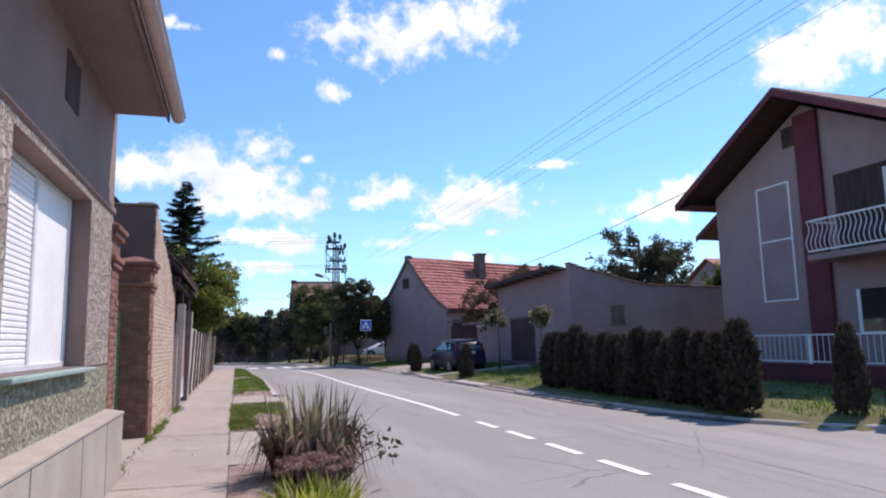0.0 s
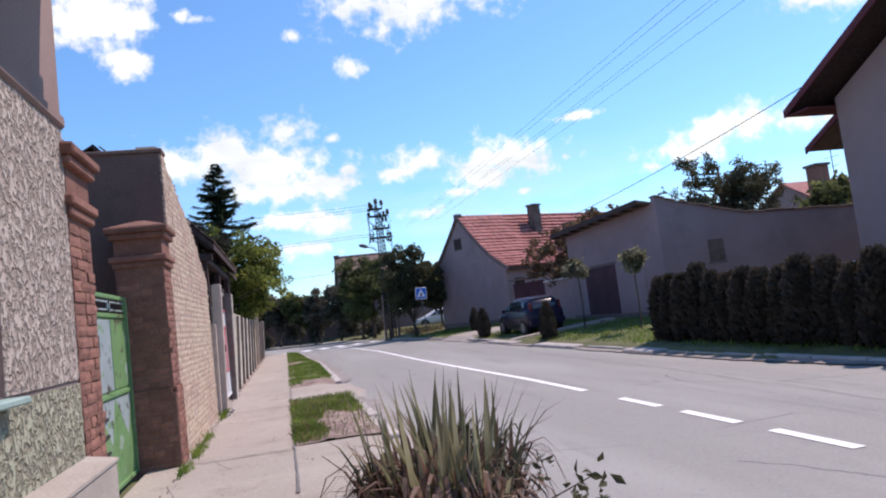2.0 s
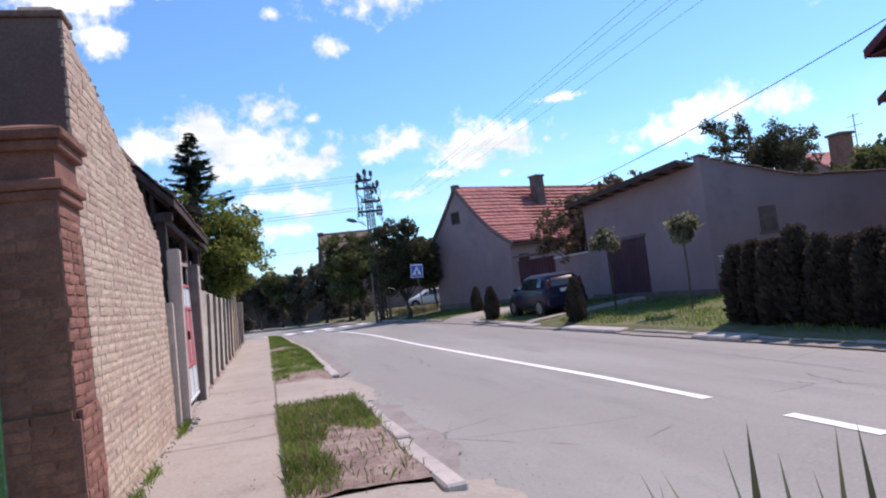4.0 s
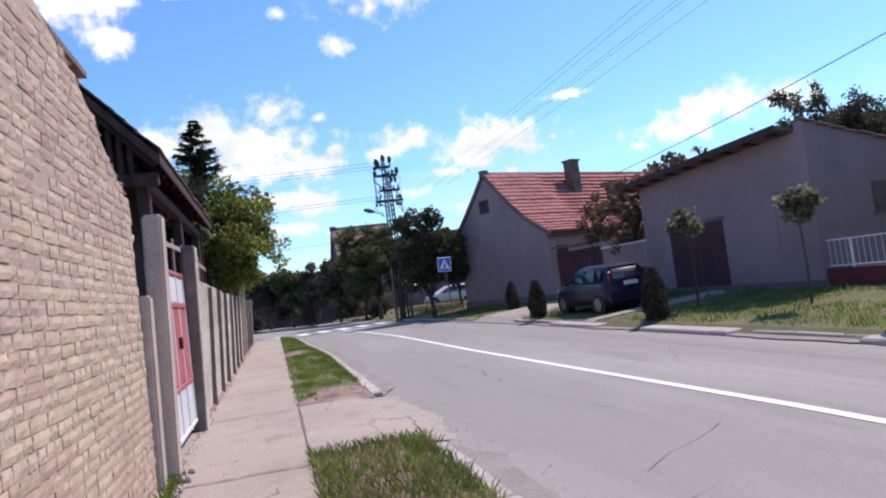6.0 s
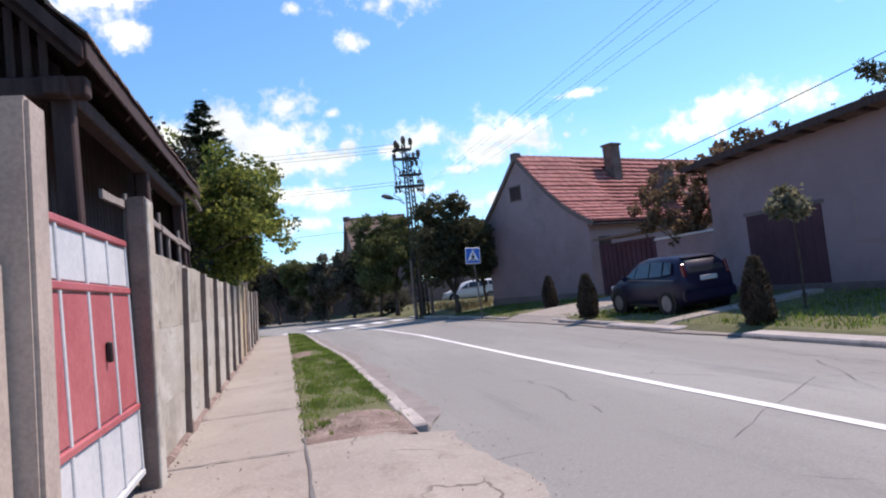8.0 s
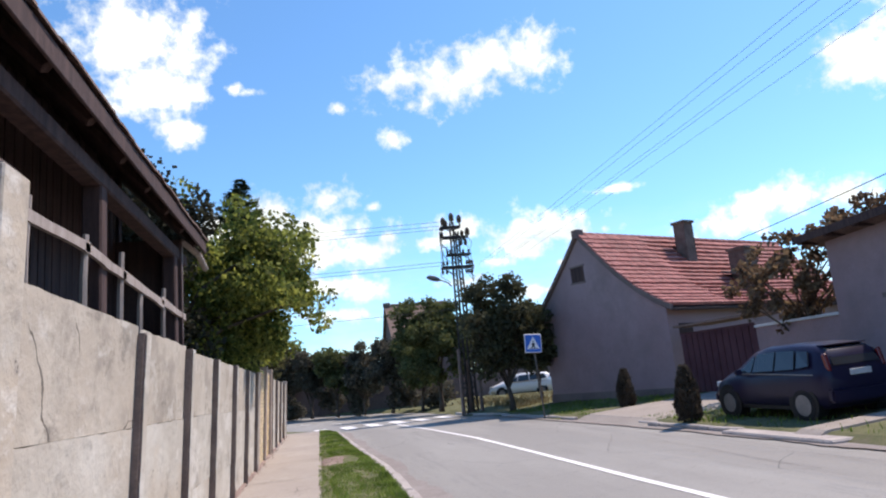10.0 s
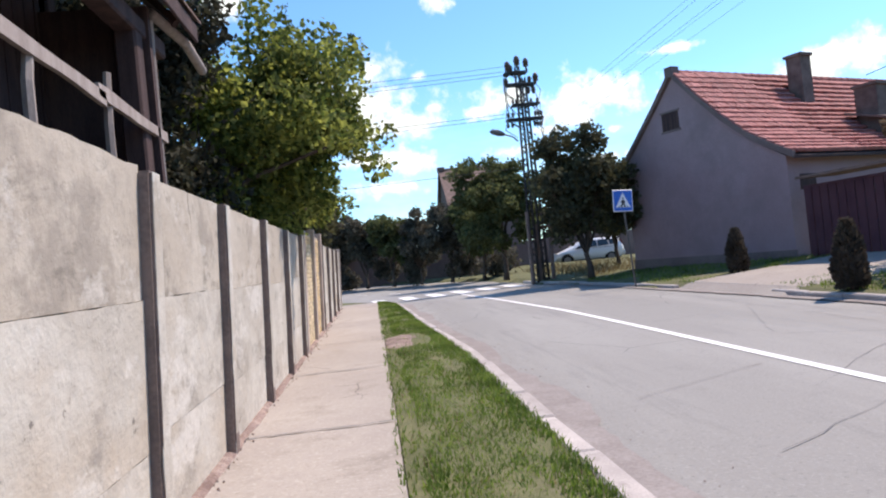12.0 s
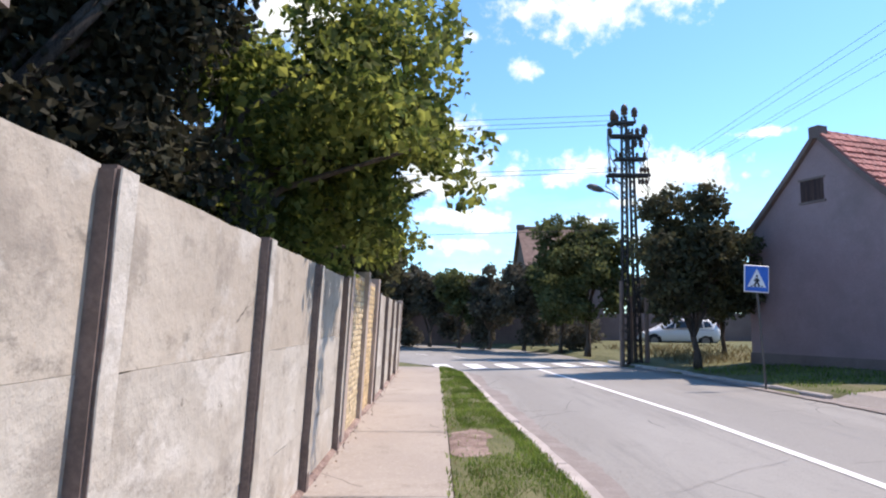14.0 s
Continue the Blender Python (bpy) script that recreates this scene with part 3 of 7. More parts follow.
def tube(bm, p, q, r0, r1=None, n=8, cap=True):
    r1 = r0 if r1 is None else r1
    p, q = Vector(p), Vector(q)
    d = (q - p).normalized()
    u = d.orthogonal().normalized()
    v = d.cross(u)
    rings = [[bm.verts.new(c + (u * math.cos(2 * math.pi * k / n) + v * math.sin(2 * math.pi * k / n)) * r) for k in range(n)] for c, r in ((p, r0), (q, r1))]
    for k in range(n):
        bm.faces.new((rings[0][k], rings[0][(k + 1) % n], rings[1][(k + 1) % n], rings[1][k]))
    if cap:
        bm.faces.new(rings[0][::-1])
        bm.faces.new(rings[1])


def path_tube(bm, pts, radii, n=7):
    pts = [Vector(p) for p in pts]
    rings = []
    for i, p in enumerate(pts):
        d = (pts[min(i + 1, len(pts) - 1)] - pts[max(i - 1, 0)]).normalized()
        u = d.cross(Vector((0.3, 0.9, 0.1))).normalized()
        v = d.cross(u)
        rings.append([bm.verts.new(p + (u * math.cos(2 * math.pi * k / n) + v * math.sin(2 * math.pi * k / n)) * radii[i]) for k in range(n)])
    for a, b in zip(rings, rings[1:]):
        for k in range(n):
            bm.faces.new((a[k], a[(k + 1) % n], b[(k + 1) % n], b[k]))
    bm.faces.new(rings[0][::-1])
    bm.faces.new(rings[-1])


def sheet(rows):
    """A surface through rows of points."""
    bm = bmesh.new()
    vs = [[bm.verts.new(p) for p in r] for r in rows]
    for a, b in zip(vs, vs[1:]):
        for k in range(len(a) - 1):
            bm.faces.new((a[k], a[k + 1], b[k + 1], b[k]))
    bmesh.ops.recalc_face_normals(bm, faces=bm.faces[:])
    return bm


def along(table, y):
    """Linear reading of a table of (y, value)."""
    return float(np.interp(y, [r[0] for r in table], [r[1] for r in table]))


def raw_mesh(name, verts, faces, material):
    me = bpy.data.meshes.new(name)
    me.from_pydata([tuple(v) for v in verts], [], faces)
    me.materials.append(material)
    me.update()
    return me

# ---- ground, road, pavements ----
EDGE_L = [(-40, 1.15), (31, 1.15), (36, 0.9), (44, 0.62), (47.5, 0.0), (50, -1.4), (54, -4.2), (62, -10), (74, -21), (105, -55)]
EDGE_R = [(-40, 12.4), (5.5, 12.4), (7.2, 11.8), (8.4, 10.8), (9.6, 9.5), (11, 8.5), (13, 8.05), (15.5, 7.8), (30, 7.75), (36, 7.6), (42, 7.2), (45.5, 6.8), (49, 6.2), (53, 5.9), (57, 5.4), (62, 3.8), (70, -1), (80, -9), (112, -46)]


def rise(x, y):
    """Height of the earth."""
    l, r = along(EDGE_L, y), along(EDGE_R, y)
    if x < l - 0.3:
        return 0.03
    if x < r + 0.12:
        return -0.08
    return min(0.10 + 0.062 * (x - r), 0.42)


xs = [-400, -150, -60, -30, -18, -12] + [-8 + 0.5 * i for i in range(56)] + [22, 30, 60, 150, 400]
ys = [-400, -120, -40, -20] + [-10 + 0.5 * i for i in range(192)] + [95, 120, 180, 300, 600]
tagged(part("ground", sheet([[(x, y, rise(x, y) + (0.03 * noise.noise((x * 0.7, y * 0.7, 0)) if 8 < x < 12 else 0)) for x in xs] for y in ys]), M["soil"]),
       "rough grassy earth beside the road and yards", "ground", kind="structure")

ry = [-40, -20] + [-10 + 0.5 * i for i in range(150)] + [66, 70, 75, 80, 90, 105]
rows = []
for y in ry:
    l, r = along(EDGE_L, y), along(EDGE_R, y)
    rows.append([(l + (r - l) * k / 20, y, 0.02 * math.sin(math.pi * min(1.0, (r - l) * k / 20 / 6.6)) - 0.012) for k in range(21)])
road = tagged(part("road", sheet(rows), M["asphalt"]), "pale grey worn asphalt road with cracks and patches", "road", kind="structure")

LINE = [(-40, 4.28), (17, 4.25), (22, 4.08), (27, 3.94), (32, 3.90), (36, 3.84), (41, 3.5), (46.8, 2.95)]


def ribbon(table, y0, y1, w, z, step=0.5):
    n = max(2, int((y1 - y0) / step))
    out = []
    for k in range(n + 1):
        y = y0 + (y1 - y0) * k / n
        x = along(table, y)
        out.append([(x - w / 2, y, z), (x + w / 2, y, z)])
    return sheet(out)


marks = thing("road_markings", "white painted centre line and dashes on asphalt", "road marking", kind="structure")
part("centre_line", ribbon(LINE, 14.6, 46.6, 0.13, 0.014), M["paint"], marks)
y = 13.45
while y > -14:
    part("dash", ribbon(LINE, y - 1.0, y, 0.13, 0.014), M["paint"], marks)
    y -= 1.5
for k in range(6):
    y0 = 46.3 + 0.24 * k
    x0 = -0.15 + 1.06 * k
    bm = sheet([[(x0, y0, 0.016), (x0 + 0.52, y0 + 0.15, 0.016)], [(x0 - 0.25, y0 + 2.3, 0.016), (x0 + 0.27, y0 + 2.45, 0.016)]])
    part("crossing_bar", bm, M["paint"], marks)
for k in range(5):
    c = Vector((2.1 - 1.0 * k - 0.18 * k * k, 50.4 + 2.4 * k, 0.016))
    d = Vector((-0.42 - 0.07 * k, 1, 0)).normalized()
    s = Vector((d.y, -d.x, 0)) * 0.065
    part("dash", sheet([[c - s, c + s], [c + d * 1.1 - s, c + d * 1.1 + s]]), M["paint"], marks)

# cracks and patches in the asphalt
cracks = thing("road_cracks", "dark tar-filled cracks across the asphalt", "road crack", kind="structure")


def crack(p, q, w, seed, wander=0.12):
    rnd = random.Random(seed)
    p, q = Vector(p), Vector(q)
    n = max(6, int((q - p).length / 0.25))
    d = (q - p).normalized()
    s = Vector((d.y, -d.x, 0))
    off, out = 0, []
    for k in range(n + 1):
        off = off * 0.9 + rnd.uniform(-1, 1) * wander * 0.28
        c = p.lerp(q, k / n) + s * off
        ww = 0.42 * w * rnd.uniform(0.2, 1.0)
        z = 0.0135
        out.append([(c.x - s.x * ww, c.y - s.y * ww, z), (c.x + s.x * ww, c.y + s.y * ww, z)])
    part("crack", sheet(out), M["patch"], cracks)


for k, a in enumerate((((5.6, 4), (6.6, 24), 0.02), ((6.3, 12), (6.9, 33), 0.016), ((2.0, 27.4), (3.6, 28.2), 0.012), ((3.2, 19.8), (5.4, 21.5), 0.012),
                       ((5.3, 20.5), (6.3, 22.4), 0.014), ((2.2, 25.6), (5.0, 27.3), 0.011), ((5.9, 26), (6.7, 36), 0.018), ((3.4, 27), (6.0, 28.9), 0.011),
                       ((2.2, 16.2), (3.4, 17.0), 0.012), ((4.9, 30), (6.4, 33.2), 0.01), ((5.0, 8.0), (7.2, 11.2), 0.012), ((1.7, 31), (3.7, 32.6), 0.01))):
    crack((*a[0], 0), (*a[1], 0), a[2], k)

# left pavement, kerb, verge strips
pave = tagged(new("pavement", finish(sheet([[(-1.75 if y < 47 else -1.5, y, 0.085), (-0.9, y, 0.08), (-0.1, y, 0.075), (-0.08, y, -0.05)] for y in [-12 + 0.5 * k for k in range(118)]]), "pavement", M["pavement"])),
              "light worn concrete pavement with cracked joints", "pavement", kind="structure")
rnd = random.Random(4)
for y in (5.4, 9.0, 13.25, 16.4, 18.0, 21.55, 24.2, 27.4, 30.6, 33.9, 37.2, 41.0):
    pts = []
    for k in range(15):
        x = -1.4 + 1.3 * k / 14
        yy = y + rnd.uniform(-0.02, 0.02)
        w = rnd.uniform(0.006, 0.018)
        pts.append([(x, yy - w, 0.0905), (x, yy + w, 0.0905)])
    part("joint", sheet(pts), M["patch"], pave)
pts = [[(-0.12 + rnd.uniform(-.015, .015), 11.0 + 0.3 * k, 0.088), (-0.095 + rnd.uniform(-.01, .01), 11.0 + 0.3 * k, 0.088)] for k in range(38)]
part("joint", sheet(pts), M["patch"], pave)


def slab(name, x0, x1, y0, y1, z0, z1, label):
    def edge(j):
        return x1 + (0.16 * noise.noise((j * 0.7, y0, 2)) - 0.12 * abs(j - 8) / 8 if x1 < 3 else 0)
    ob = tagged(part(name, sheet([[(x0 + (edge(j) - x0) * i / 12, y0 + (y1 - y0) * j / 16, z0 + (z1 - z0) * (max(0, (i - 6) / 6) if x1 < 3 else i / 12) + 0.008 * noise.noise((i, j, y0)) - (0.13 if x1 > 3 and (i == 0 or j in (0, 16)) else 0)) for i in range(13)] for j in range(17)]), M["pavement"]),
                label, "driveway", kind="structure")
    return ob


slab("driveway", -0.1, 1.5, 18.35, 21.75, 0.08, -0.015, "pale concrete driveway apron sloping to the road")
slab("driveway", -0.1, 1.6, 10.1, 13.4, 0.08, -0.015, "pale concrete driveway apron before the green gate")
slab("driveway", 7.6, 11.9, 28.3, 29.0, 0.12, 0.44, "concrete strip driveway across the grass verge")
slab("driveway", 7.45, 12.3, 33.9, 38.6, 0.13, 0.46, "wide concrete driveway before the red gate")

kerbs = thing("kerb", "row of light worn concrete kerb stones", "kerb", kind="structure")
stone = bevelled(-0.09, 0.09, -0.49, 0.49, -0.2, 0.0, 0.02)
stone_me = finish(stone, "kerb_stone", M["kerb"])


def kerb_run(table, y0, y1, z, dx, rot=0.0):
    y, k = y0, 0
    while y < y1:
        ob = new("kerb_stone", stone_me)
        ob.parent = kerbs
        sl = math.atan2(along(table, y + 0.5) - along(table, y - 0.5), 1)
        ob.matrix_basis = pose(along(table, y) + dx + rnd.uniform(-.015, .015), y, z + rnd.uniform(-.012, .012), rnd.uniform(-1, 1), rnd.uniform(-2, 2), -math.degrees(sl) + rnd.uniform(-1.2, 1.2))
        y += math.cos(sl)


kerb_run(EDGE_L, 22.4, 47, 0.085, -0.09)
kerb_run(EDGE_L, 13.6, 18, 0.075, -0.09)
kerb_run(EDGE_L, -10, 9.8, 0.08, -0.09)
kerb_run(EDGE_R, -12, 22, 0.06, 0.09)
kerb_run(EDGE_R, 31, 34.6, 0.10, 0.09)
kerb_run(EDGE_R, 39, 50, 0.09, 0.09)
slabs = bevelled(-0.24, 0.24, -1.5, 1.5, -0.2, 0.0, 0.03)
slab_me = finish(slabs, "kerb_slab", M["kerb"])
for y in (18.9, 24.0, 29.2):
    ob = new("kerb_slab", slab_me)
    ob.parent = kerbs
    ob.matrix_basis = pose(7.74, y, 0.075, 0, -1.2, rnd.uniform(-1, 1)) @ Matrix.Diagonal((1, 0.45 if y < 20 else 1, 1, 1))


def blades(name, n, spot, h, w, material, label, seed):
    """Many thin grass blades as one piece; spot(rnd) gives a root or None."""
    r = random.Random(seed)
    vs, fs = [], []
    for _ in range(n):
        p = spot(r)
        if p is None:
            continue
        p = Vector(p)
        a = r.uniform(0, 6.283)
        hh = h * r.uniform(0.4, 1.25)
        lean = Vector((math.cos(a + 1.3), math.sin(a + 1.3), 0)) * hh * r.uniform(0.1, 0.8)
        s = Vector((math.cos(a), math.sin(a), 0)) * w * r.uniform(0.6, 1.3)
        k = len(vs)
        vs += [p - s, p + s, p + lean * 0.5 + Vector((0, 0, hh * 0.7)) + s * 0.5, p + lean + Vector((0, 0, hh))]
        fs += [(k, k + 1, k + 2), (k, k + 2, k + 3)]
    ob = new(name, raw_mesh(name, vs, fs, material))
    return tagged(ob, label, "grass", kind="stuff")


def strip(y0, y1, x0, name, label, mat):
    rws = []
    n = int((y1 - y0) / 0.25)
    for j in range(n + 1):
        y = y0 + (y1 - y0) * j / n
        xr = along(EDGE_L, y) - 0.17
        rws.append([(x0 + (xr - x0) * i / 8, y, 0.07 + 0.03 * math.sin(math.pi * i / 8) + 0.02 * noise.noise((i * 0.8, y * 1.5, 3))) for i in range(9)])
    return tagged(part(name, sheet(rws), mat), label, "verge", kind="structure")


strip(22.6, 46.6, -0.09, "verge", "narrow grass verge between pavement and kerb", M["soil"])
mound = []
for j in range(33):
    y = 21.66 + 1.95 * j / 32
    xr = along(EDGE_L, y) - 0.16
    row = []
    for i in range(21):
        u, w = i / 20, j / 32
        lift = min(1.0, 3.2 * u * (1 - u) + 0.15 * (u > 0.5)) * min(1.0, 4.5 * w) * min(1.0, 2.5 * (1 - w))
        row.append((-0.10 + (xr + 0.10) * u, y + 0.10 * noise.noise((u * 3, 1, 7)) * (1 - w), 0.055 + lift * (0.085 + 0.05 * noise.noise((u * 5, w * 6, 3)) + 0.025 * noise.noise((u * 15, w * 15, 8)))))
    mound.append(row)
tagged(part("verge", sheet(mound), M["dirt"], smooth=True), "bare trodden earth mound at the end of the verge", "verge", kind="structure")
strip(13.45, 18.3, -0.09, "verge", "short grass verge with a stony bare edge", M["dirt"])
strip(-10, 10.05, -0.09, "verge", "earth bed planted with irises beside the pavement", M["dirt"])


bare = []
for j in range(17):
    y = 32.2 + 1.8 * j / 16
    half = 0.46 * math.sqrt(max(0.02, 1 - ((y - 33.1) / 0.92) ** 2)) * (1 + 0.35 * noise.noise((y * 2.3, 4, 4)))
    bare.append([(max(-0.085, 0.22 + half * q), y, 0.106 - 0.03 * q * q + 0.012 * noise.noise((q * 3, y * 4, 6))) for q in (-1, -0.5, 0, 0.5, 1)])
tagged(part("verge", sheet(bare), M["dirt"], smooth=True), "bare reddish earth patch in the grass verge", "verge", kind="structure")


def dust(edge, y0, y1, side, seed):
    """Irregular band of dust and leaf litter in the gutter."""
    rows_ = []
    n = int((y1 - y0) / 0.12)
    for k in range(n + 1):
        y = y0 + (y1 - y0) * k / n
        x = along(edge, y)
        w = max(0.04, 0.30 + 0.22 * noise.noise((y * 0.45, seed, 0)) + 0.07 * noise.noise((y * 2.5, seed, 3)) + 0.03 * noise.noise((y * 8.0, seed, 5)))
        w *= min(1.0, 0.08 + (y - y0) / 0.9, 0.08 + (y1 - y) / 0.9)
        rows_.append([(x + side * w * q, y, 0.0165 - 0.003 * q) for q in (-0.2, 0.3, 0.7, 1.0)])
    tagged(part("road_dust", sheet(rows_), M["road_dust"]), "brown dust and litter along the road edge", "road edge", kind="structure")


dust(EDGE_L, 13.5, 18.2, 1, 1)
dust(EDGE_L, 22.0, 46.5, 1, 2)
dust(EDGE_R, 11.0, 48.0, -1, 3)


def spot_a(r):
    y = r.uniform(21.9, 46.4)
    x = r.uniform(-0.14, along(EDGE_L, y) - 0.15)
    if y < 23.5 - 0.5 * noise.noise((x * 3, 1, 1)) and x > 0.12 + 0.1 * math.sin(9 * y) and r.random() < 0.985:
        return None
    if x < 0.06 + 0.16 * noise.noise((y * 0.8, 3, 3)) and r.random() < 0.8:
        return None
    if noise.noise((x * 2.2, y * 0.9, 5)) < -0.16 - 0.15 * r.random() - 0.12 * (x > 0.2) and r.random() < 0.85:
        return None
    if ((y - 33.1) / 0.95) ** 2 + ((x - 0.2) / 0.5) ** 2 < 1 + 0.5 * noise.noise((x * 4, y * 3, 9)) and r.random() < 0.92:
        return None
    return (x, y, 0.075 if y > 23.3 else 0.11)


def spot_b(r):
    y = r.uniform(13.5, 18.4)
    x = r.uniform(-0.12, 1.0)
    if x > 0.32 + 0.25 * noise.noise((y * 1.3, 6, 6)) and y < 15.9 + 0.6 * noise.noise((x * 3, 7, 7)) and r.random() < 0.93:
        return None
    return (x, y, 0.075)


def spot_c(r):
    y = r.uniform(9, 45)
    x = along(EDGE_R, y) + 0.3 + r.random() * 4.4
    if noise.noise((x * 0.6, y * 0.5, 2)) < -0.3 or (27.3 < y < 30.3 and r.random() < 0.8) or (34.9 < y < 38.1):
        return None
    return (x, y, rise(x, y))


blades("grass", 62000, spot_a, 0.055, 0.007, M["blade"], "short patchy green grass on the verge", 1)
blades("grass", 6500, spot_b, 0.10, 0.006, M["blade"], "tufty grass on the short verge", 2)
blades("grass", 26000, spot_c, 0.09, 0.012, M["blade"], "mown grass verge across the road", 3)
blades("grass", 900, lambda r: (-1.33 + abs(r.gauss(0, .05)), r.choice((13.9, 14.3, 15.2, 17.6, 18.2, 9.7, 12.9)) + r.gauss(0, .18), 0.08), 0.09, 0.005, M["blade"], "weeds at the foot of the walls", 6)


blades("grass", 3500, lambda r: (r.uniform(7.7, 13.5), r.uniform(46.0, 57.0), 0.1), 0.42, 0.012, M["blade_dry"], "tall dry grass beyond the power pole", 8)
blades("grass", 3000, spot_a, 0.06, 0.006, M["blade_dry"], "dry straw among the verge grass", 9)
blades("grass", 2500, spot_b, 0.10, 0.006, M["blade_dry"], "dry straw in the tufty verge", 10)
rs = random.Random(23)
peb = bmesh.new()
bmesh.ops.create_icosphere(peb, subdivisions=1, radius=1.0)
for v in peb.verts:
    v.co *= 1 + 0.3 * noise.noise(v.co * 1.7)
peb_co = [v.co.copy() for v in peb.verts]
peb_f = [tuple(v.index for v in f.verts) for f in peb.faces]
peb.free()


def pebbles(name, label, n, spot, lo, hi, mat):
    vs, fs = [], []
    for _ in range(n):
        p, s = Vector(spot(rs)), rs.uniform(lo, hi) ** 1.0
        m = pose(*p, rs.uniform(0, 360), rs.uniform(0, 360), rs.uniform(0, 360)) @ Matrix.Diagonal((s, s * rs.uniform(.6, 1), s * rs.uniform(.4, .8), 1))
        k = len(vs)
        vs += [m @ c for c in peb_co]
        fs += [tuple(k + i for i in f) for f in peb_f]
    return tagged(new(name, raw_mesh(name, vs, fs, mat)), label, "gravel", kind="stuff")


pebbles("gravel", "small stones and crumbs on the bare verge ends", 110, lambda r: (r.uniform(0.1, 1.0), r.uniform(13.5, 15.9), 0.102), 0.004, 0.014, M["dirt"])
pebbles("gravel", "crumbs of mortar and leaves along the foot of the wall", 700, lambda r: (-1.37 + abs(r.gauss(0, 0.06)), r.uniform(10, 45), 0.09), 0.003, 0.014, M["dirt"])
pebbles("gravel", "loose grit and leaf litter by the road edge", 900, lambda r: (1.22 + abs(r.gauss(0, 0.25)), r.uniform(4, 44), 0.004), 0.002, 0.007, M["dirt"])
pebbles("gravel", "pale rubble at the foot of the gate post", 12, lambda r: (-1.22 + r.gauss(0, 0.05), r.uniform(17.6, 18.7), 0.10), 0.025, 0.06, M["kerb"])
pebbles("gravel", "scattered grit and dry leaves on the driveway apron", 160, lambda r: (r.uniform(-1.2, 1.3), r.uniform(10, 22), 0.088), 0.003, 0.009, M["dirt"])

# ---- left side: rendered house ----
WX = -1.4      # street face of the walls
house = thing("house", "single-storey house with rough-cast wall, ledge and eaves", "house", kind="structure")
H1 = 9.66
part("wall_core", plain(-7.0, WX - 0.2, -9, H1 - 0.02, 0, 4.3), M["plaster_tan"], house)
# street wall round the window
WY0, WY1, WZ0, WZ1 = 6.0, 8.46, 1.34, 2.93
for a in ((-9, WY0, WZ0, 3.0), (WY1, H1, WZ0, 3.0), (WY0, WY1, WZ1, 3.0)):
    part("rough_cast_wall", plain(WX - 0.2, WX, a[0], a[1], a[2], a[3]), M["rough_cast"], house, "rough-cast render with deep pitted relief")
part("rough_cast_wall", plain(WX - 0.2, WX + 0.004, -9, H1, 0.82, WZ0 - 0.025), M["rough_green"], house, "greenish rough-cast band below the window")
part("groove", plain(WX - 0.2, WX - 0.01, -9, H1, WZ0 - 0.025, WZ0), M["plaster_grey"], house)
part("plinth", bevelled(WX - 0.2, WX + 0.18, -9, H1 + 0.03, -0.1, 0.79, 0.015), M["plinth"], house, "smooth concrete plinth")
for y in (4.6, 6.1, 7.6, 8.7):
    part("plinth_joint", plain(WX + 0.17, WX + 0.1835, y, y + 0.012, 0.0, 0.785), M["plaster_grey"], house)
part("plinth_cap", prism([(WX - 0.2, 0.786), (WX + 0.19, 0.786), (WX + 0.19, 0.805), (WX + 0.003, 0.84), (WX - 0.2, 0.84)], "y", -9, H1 + 0.035), M["plinth"], house)
part("ledge", bevelled(WX - 0.2, WX + 0.025, -9, H1 + 0.02, 3.0, 3.10, 0.02), M["plaster_tan"], house, "plaster string course")
part("upper_wall", plain(WX - 0.2, WX, -9, H1, 3.1, 4.3), M["plaster_tan"], house, "smooth tan plaster below the eaves")
for y in (4.05, 7.22):
    part("attic_vent", bevelled(WX - 0.1, WX + 0.012, y, y + 0.48, 3.52, 3.96, 0.01), M["wood_dark"], house, "dark wooden attic vent")
part("soffit", plain(WX - 0.1, -0.82, -9, 9.52, 4.16, 4.19), M["soffit"], house, "boarded soffit under the eaves")
part("fascia", plain(-0.845, -0.82, -9, 9.52, 4.10, 4.32), M["soffit"], house)
part("roof", prism([(-0.8, 4.24), (-0.8, 4.30), (-4.3, 6.6), (-7.9, 4.3), (-7.9, 4.24), (-4.3, 6.5)], "y", -9, 9.55), M["tile_old"], house)
part("gable", prism([(WX - 0.02, 4.2), (-6.98, 4.2), (-4.2, 6.2)], "y", H1 - 0.2, H1 - 0.01), M["plaster_tan"], house)
rr = [[(-0.735 + 0.075 * math.cos(a), y, 4.19 + 0.075 * math.sin(a)) for a in [math.pi * (1.0 + k / 9) for k in range(10)]] for y in (-9, 0, 9.6)]
part("gutter", sheet(rr), M["gutter"], house, "round metal rain gutter")
cap = bmesh.new()
cap.faces.new([cap.verts.new((-0.735 + 0.075 * math.cos(math.pi * (1 + k / 9)), 9.6, 4.19 + 0.075 * math.sin(math.pi * (1 + k / 9)))) for k in range(10)])
part("gutter_end", cap, M["gutter"], house)
bead = bmesh.new()
tube(bead, (-0.66, -9, 4.195), (-0.66, 9.6, 4.195), 0.012)
part("gutter_bead", bead, M["gutter"], house)
for y in [0.5 + 0.9 * k for k in range(10)]:
    bm = sheet([[(-0.735 + 0.08 * math.cos(math.pi * (1 + k / 9)), y + d, 4.19 + 0.08 * math.sin(math.pi * (1 + k / 9))) for k in range(10)] for d in (0, 0.03)])
    part("gutter_strap", bm, M["gutter"], house)

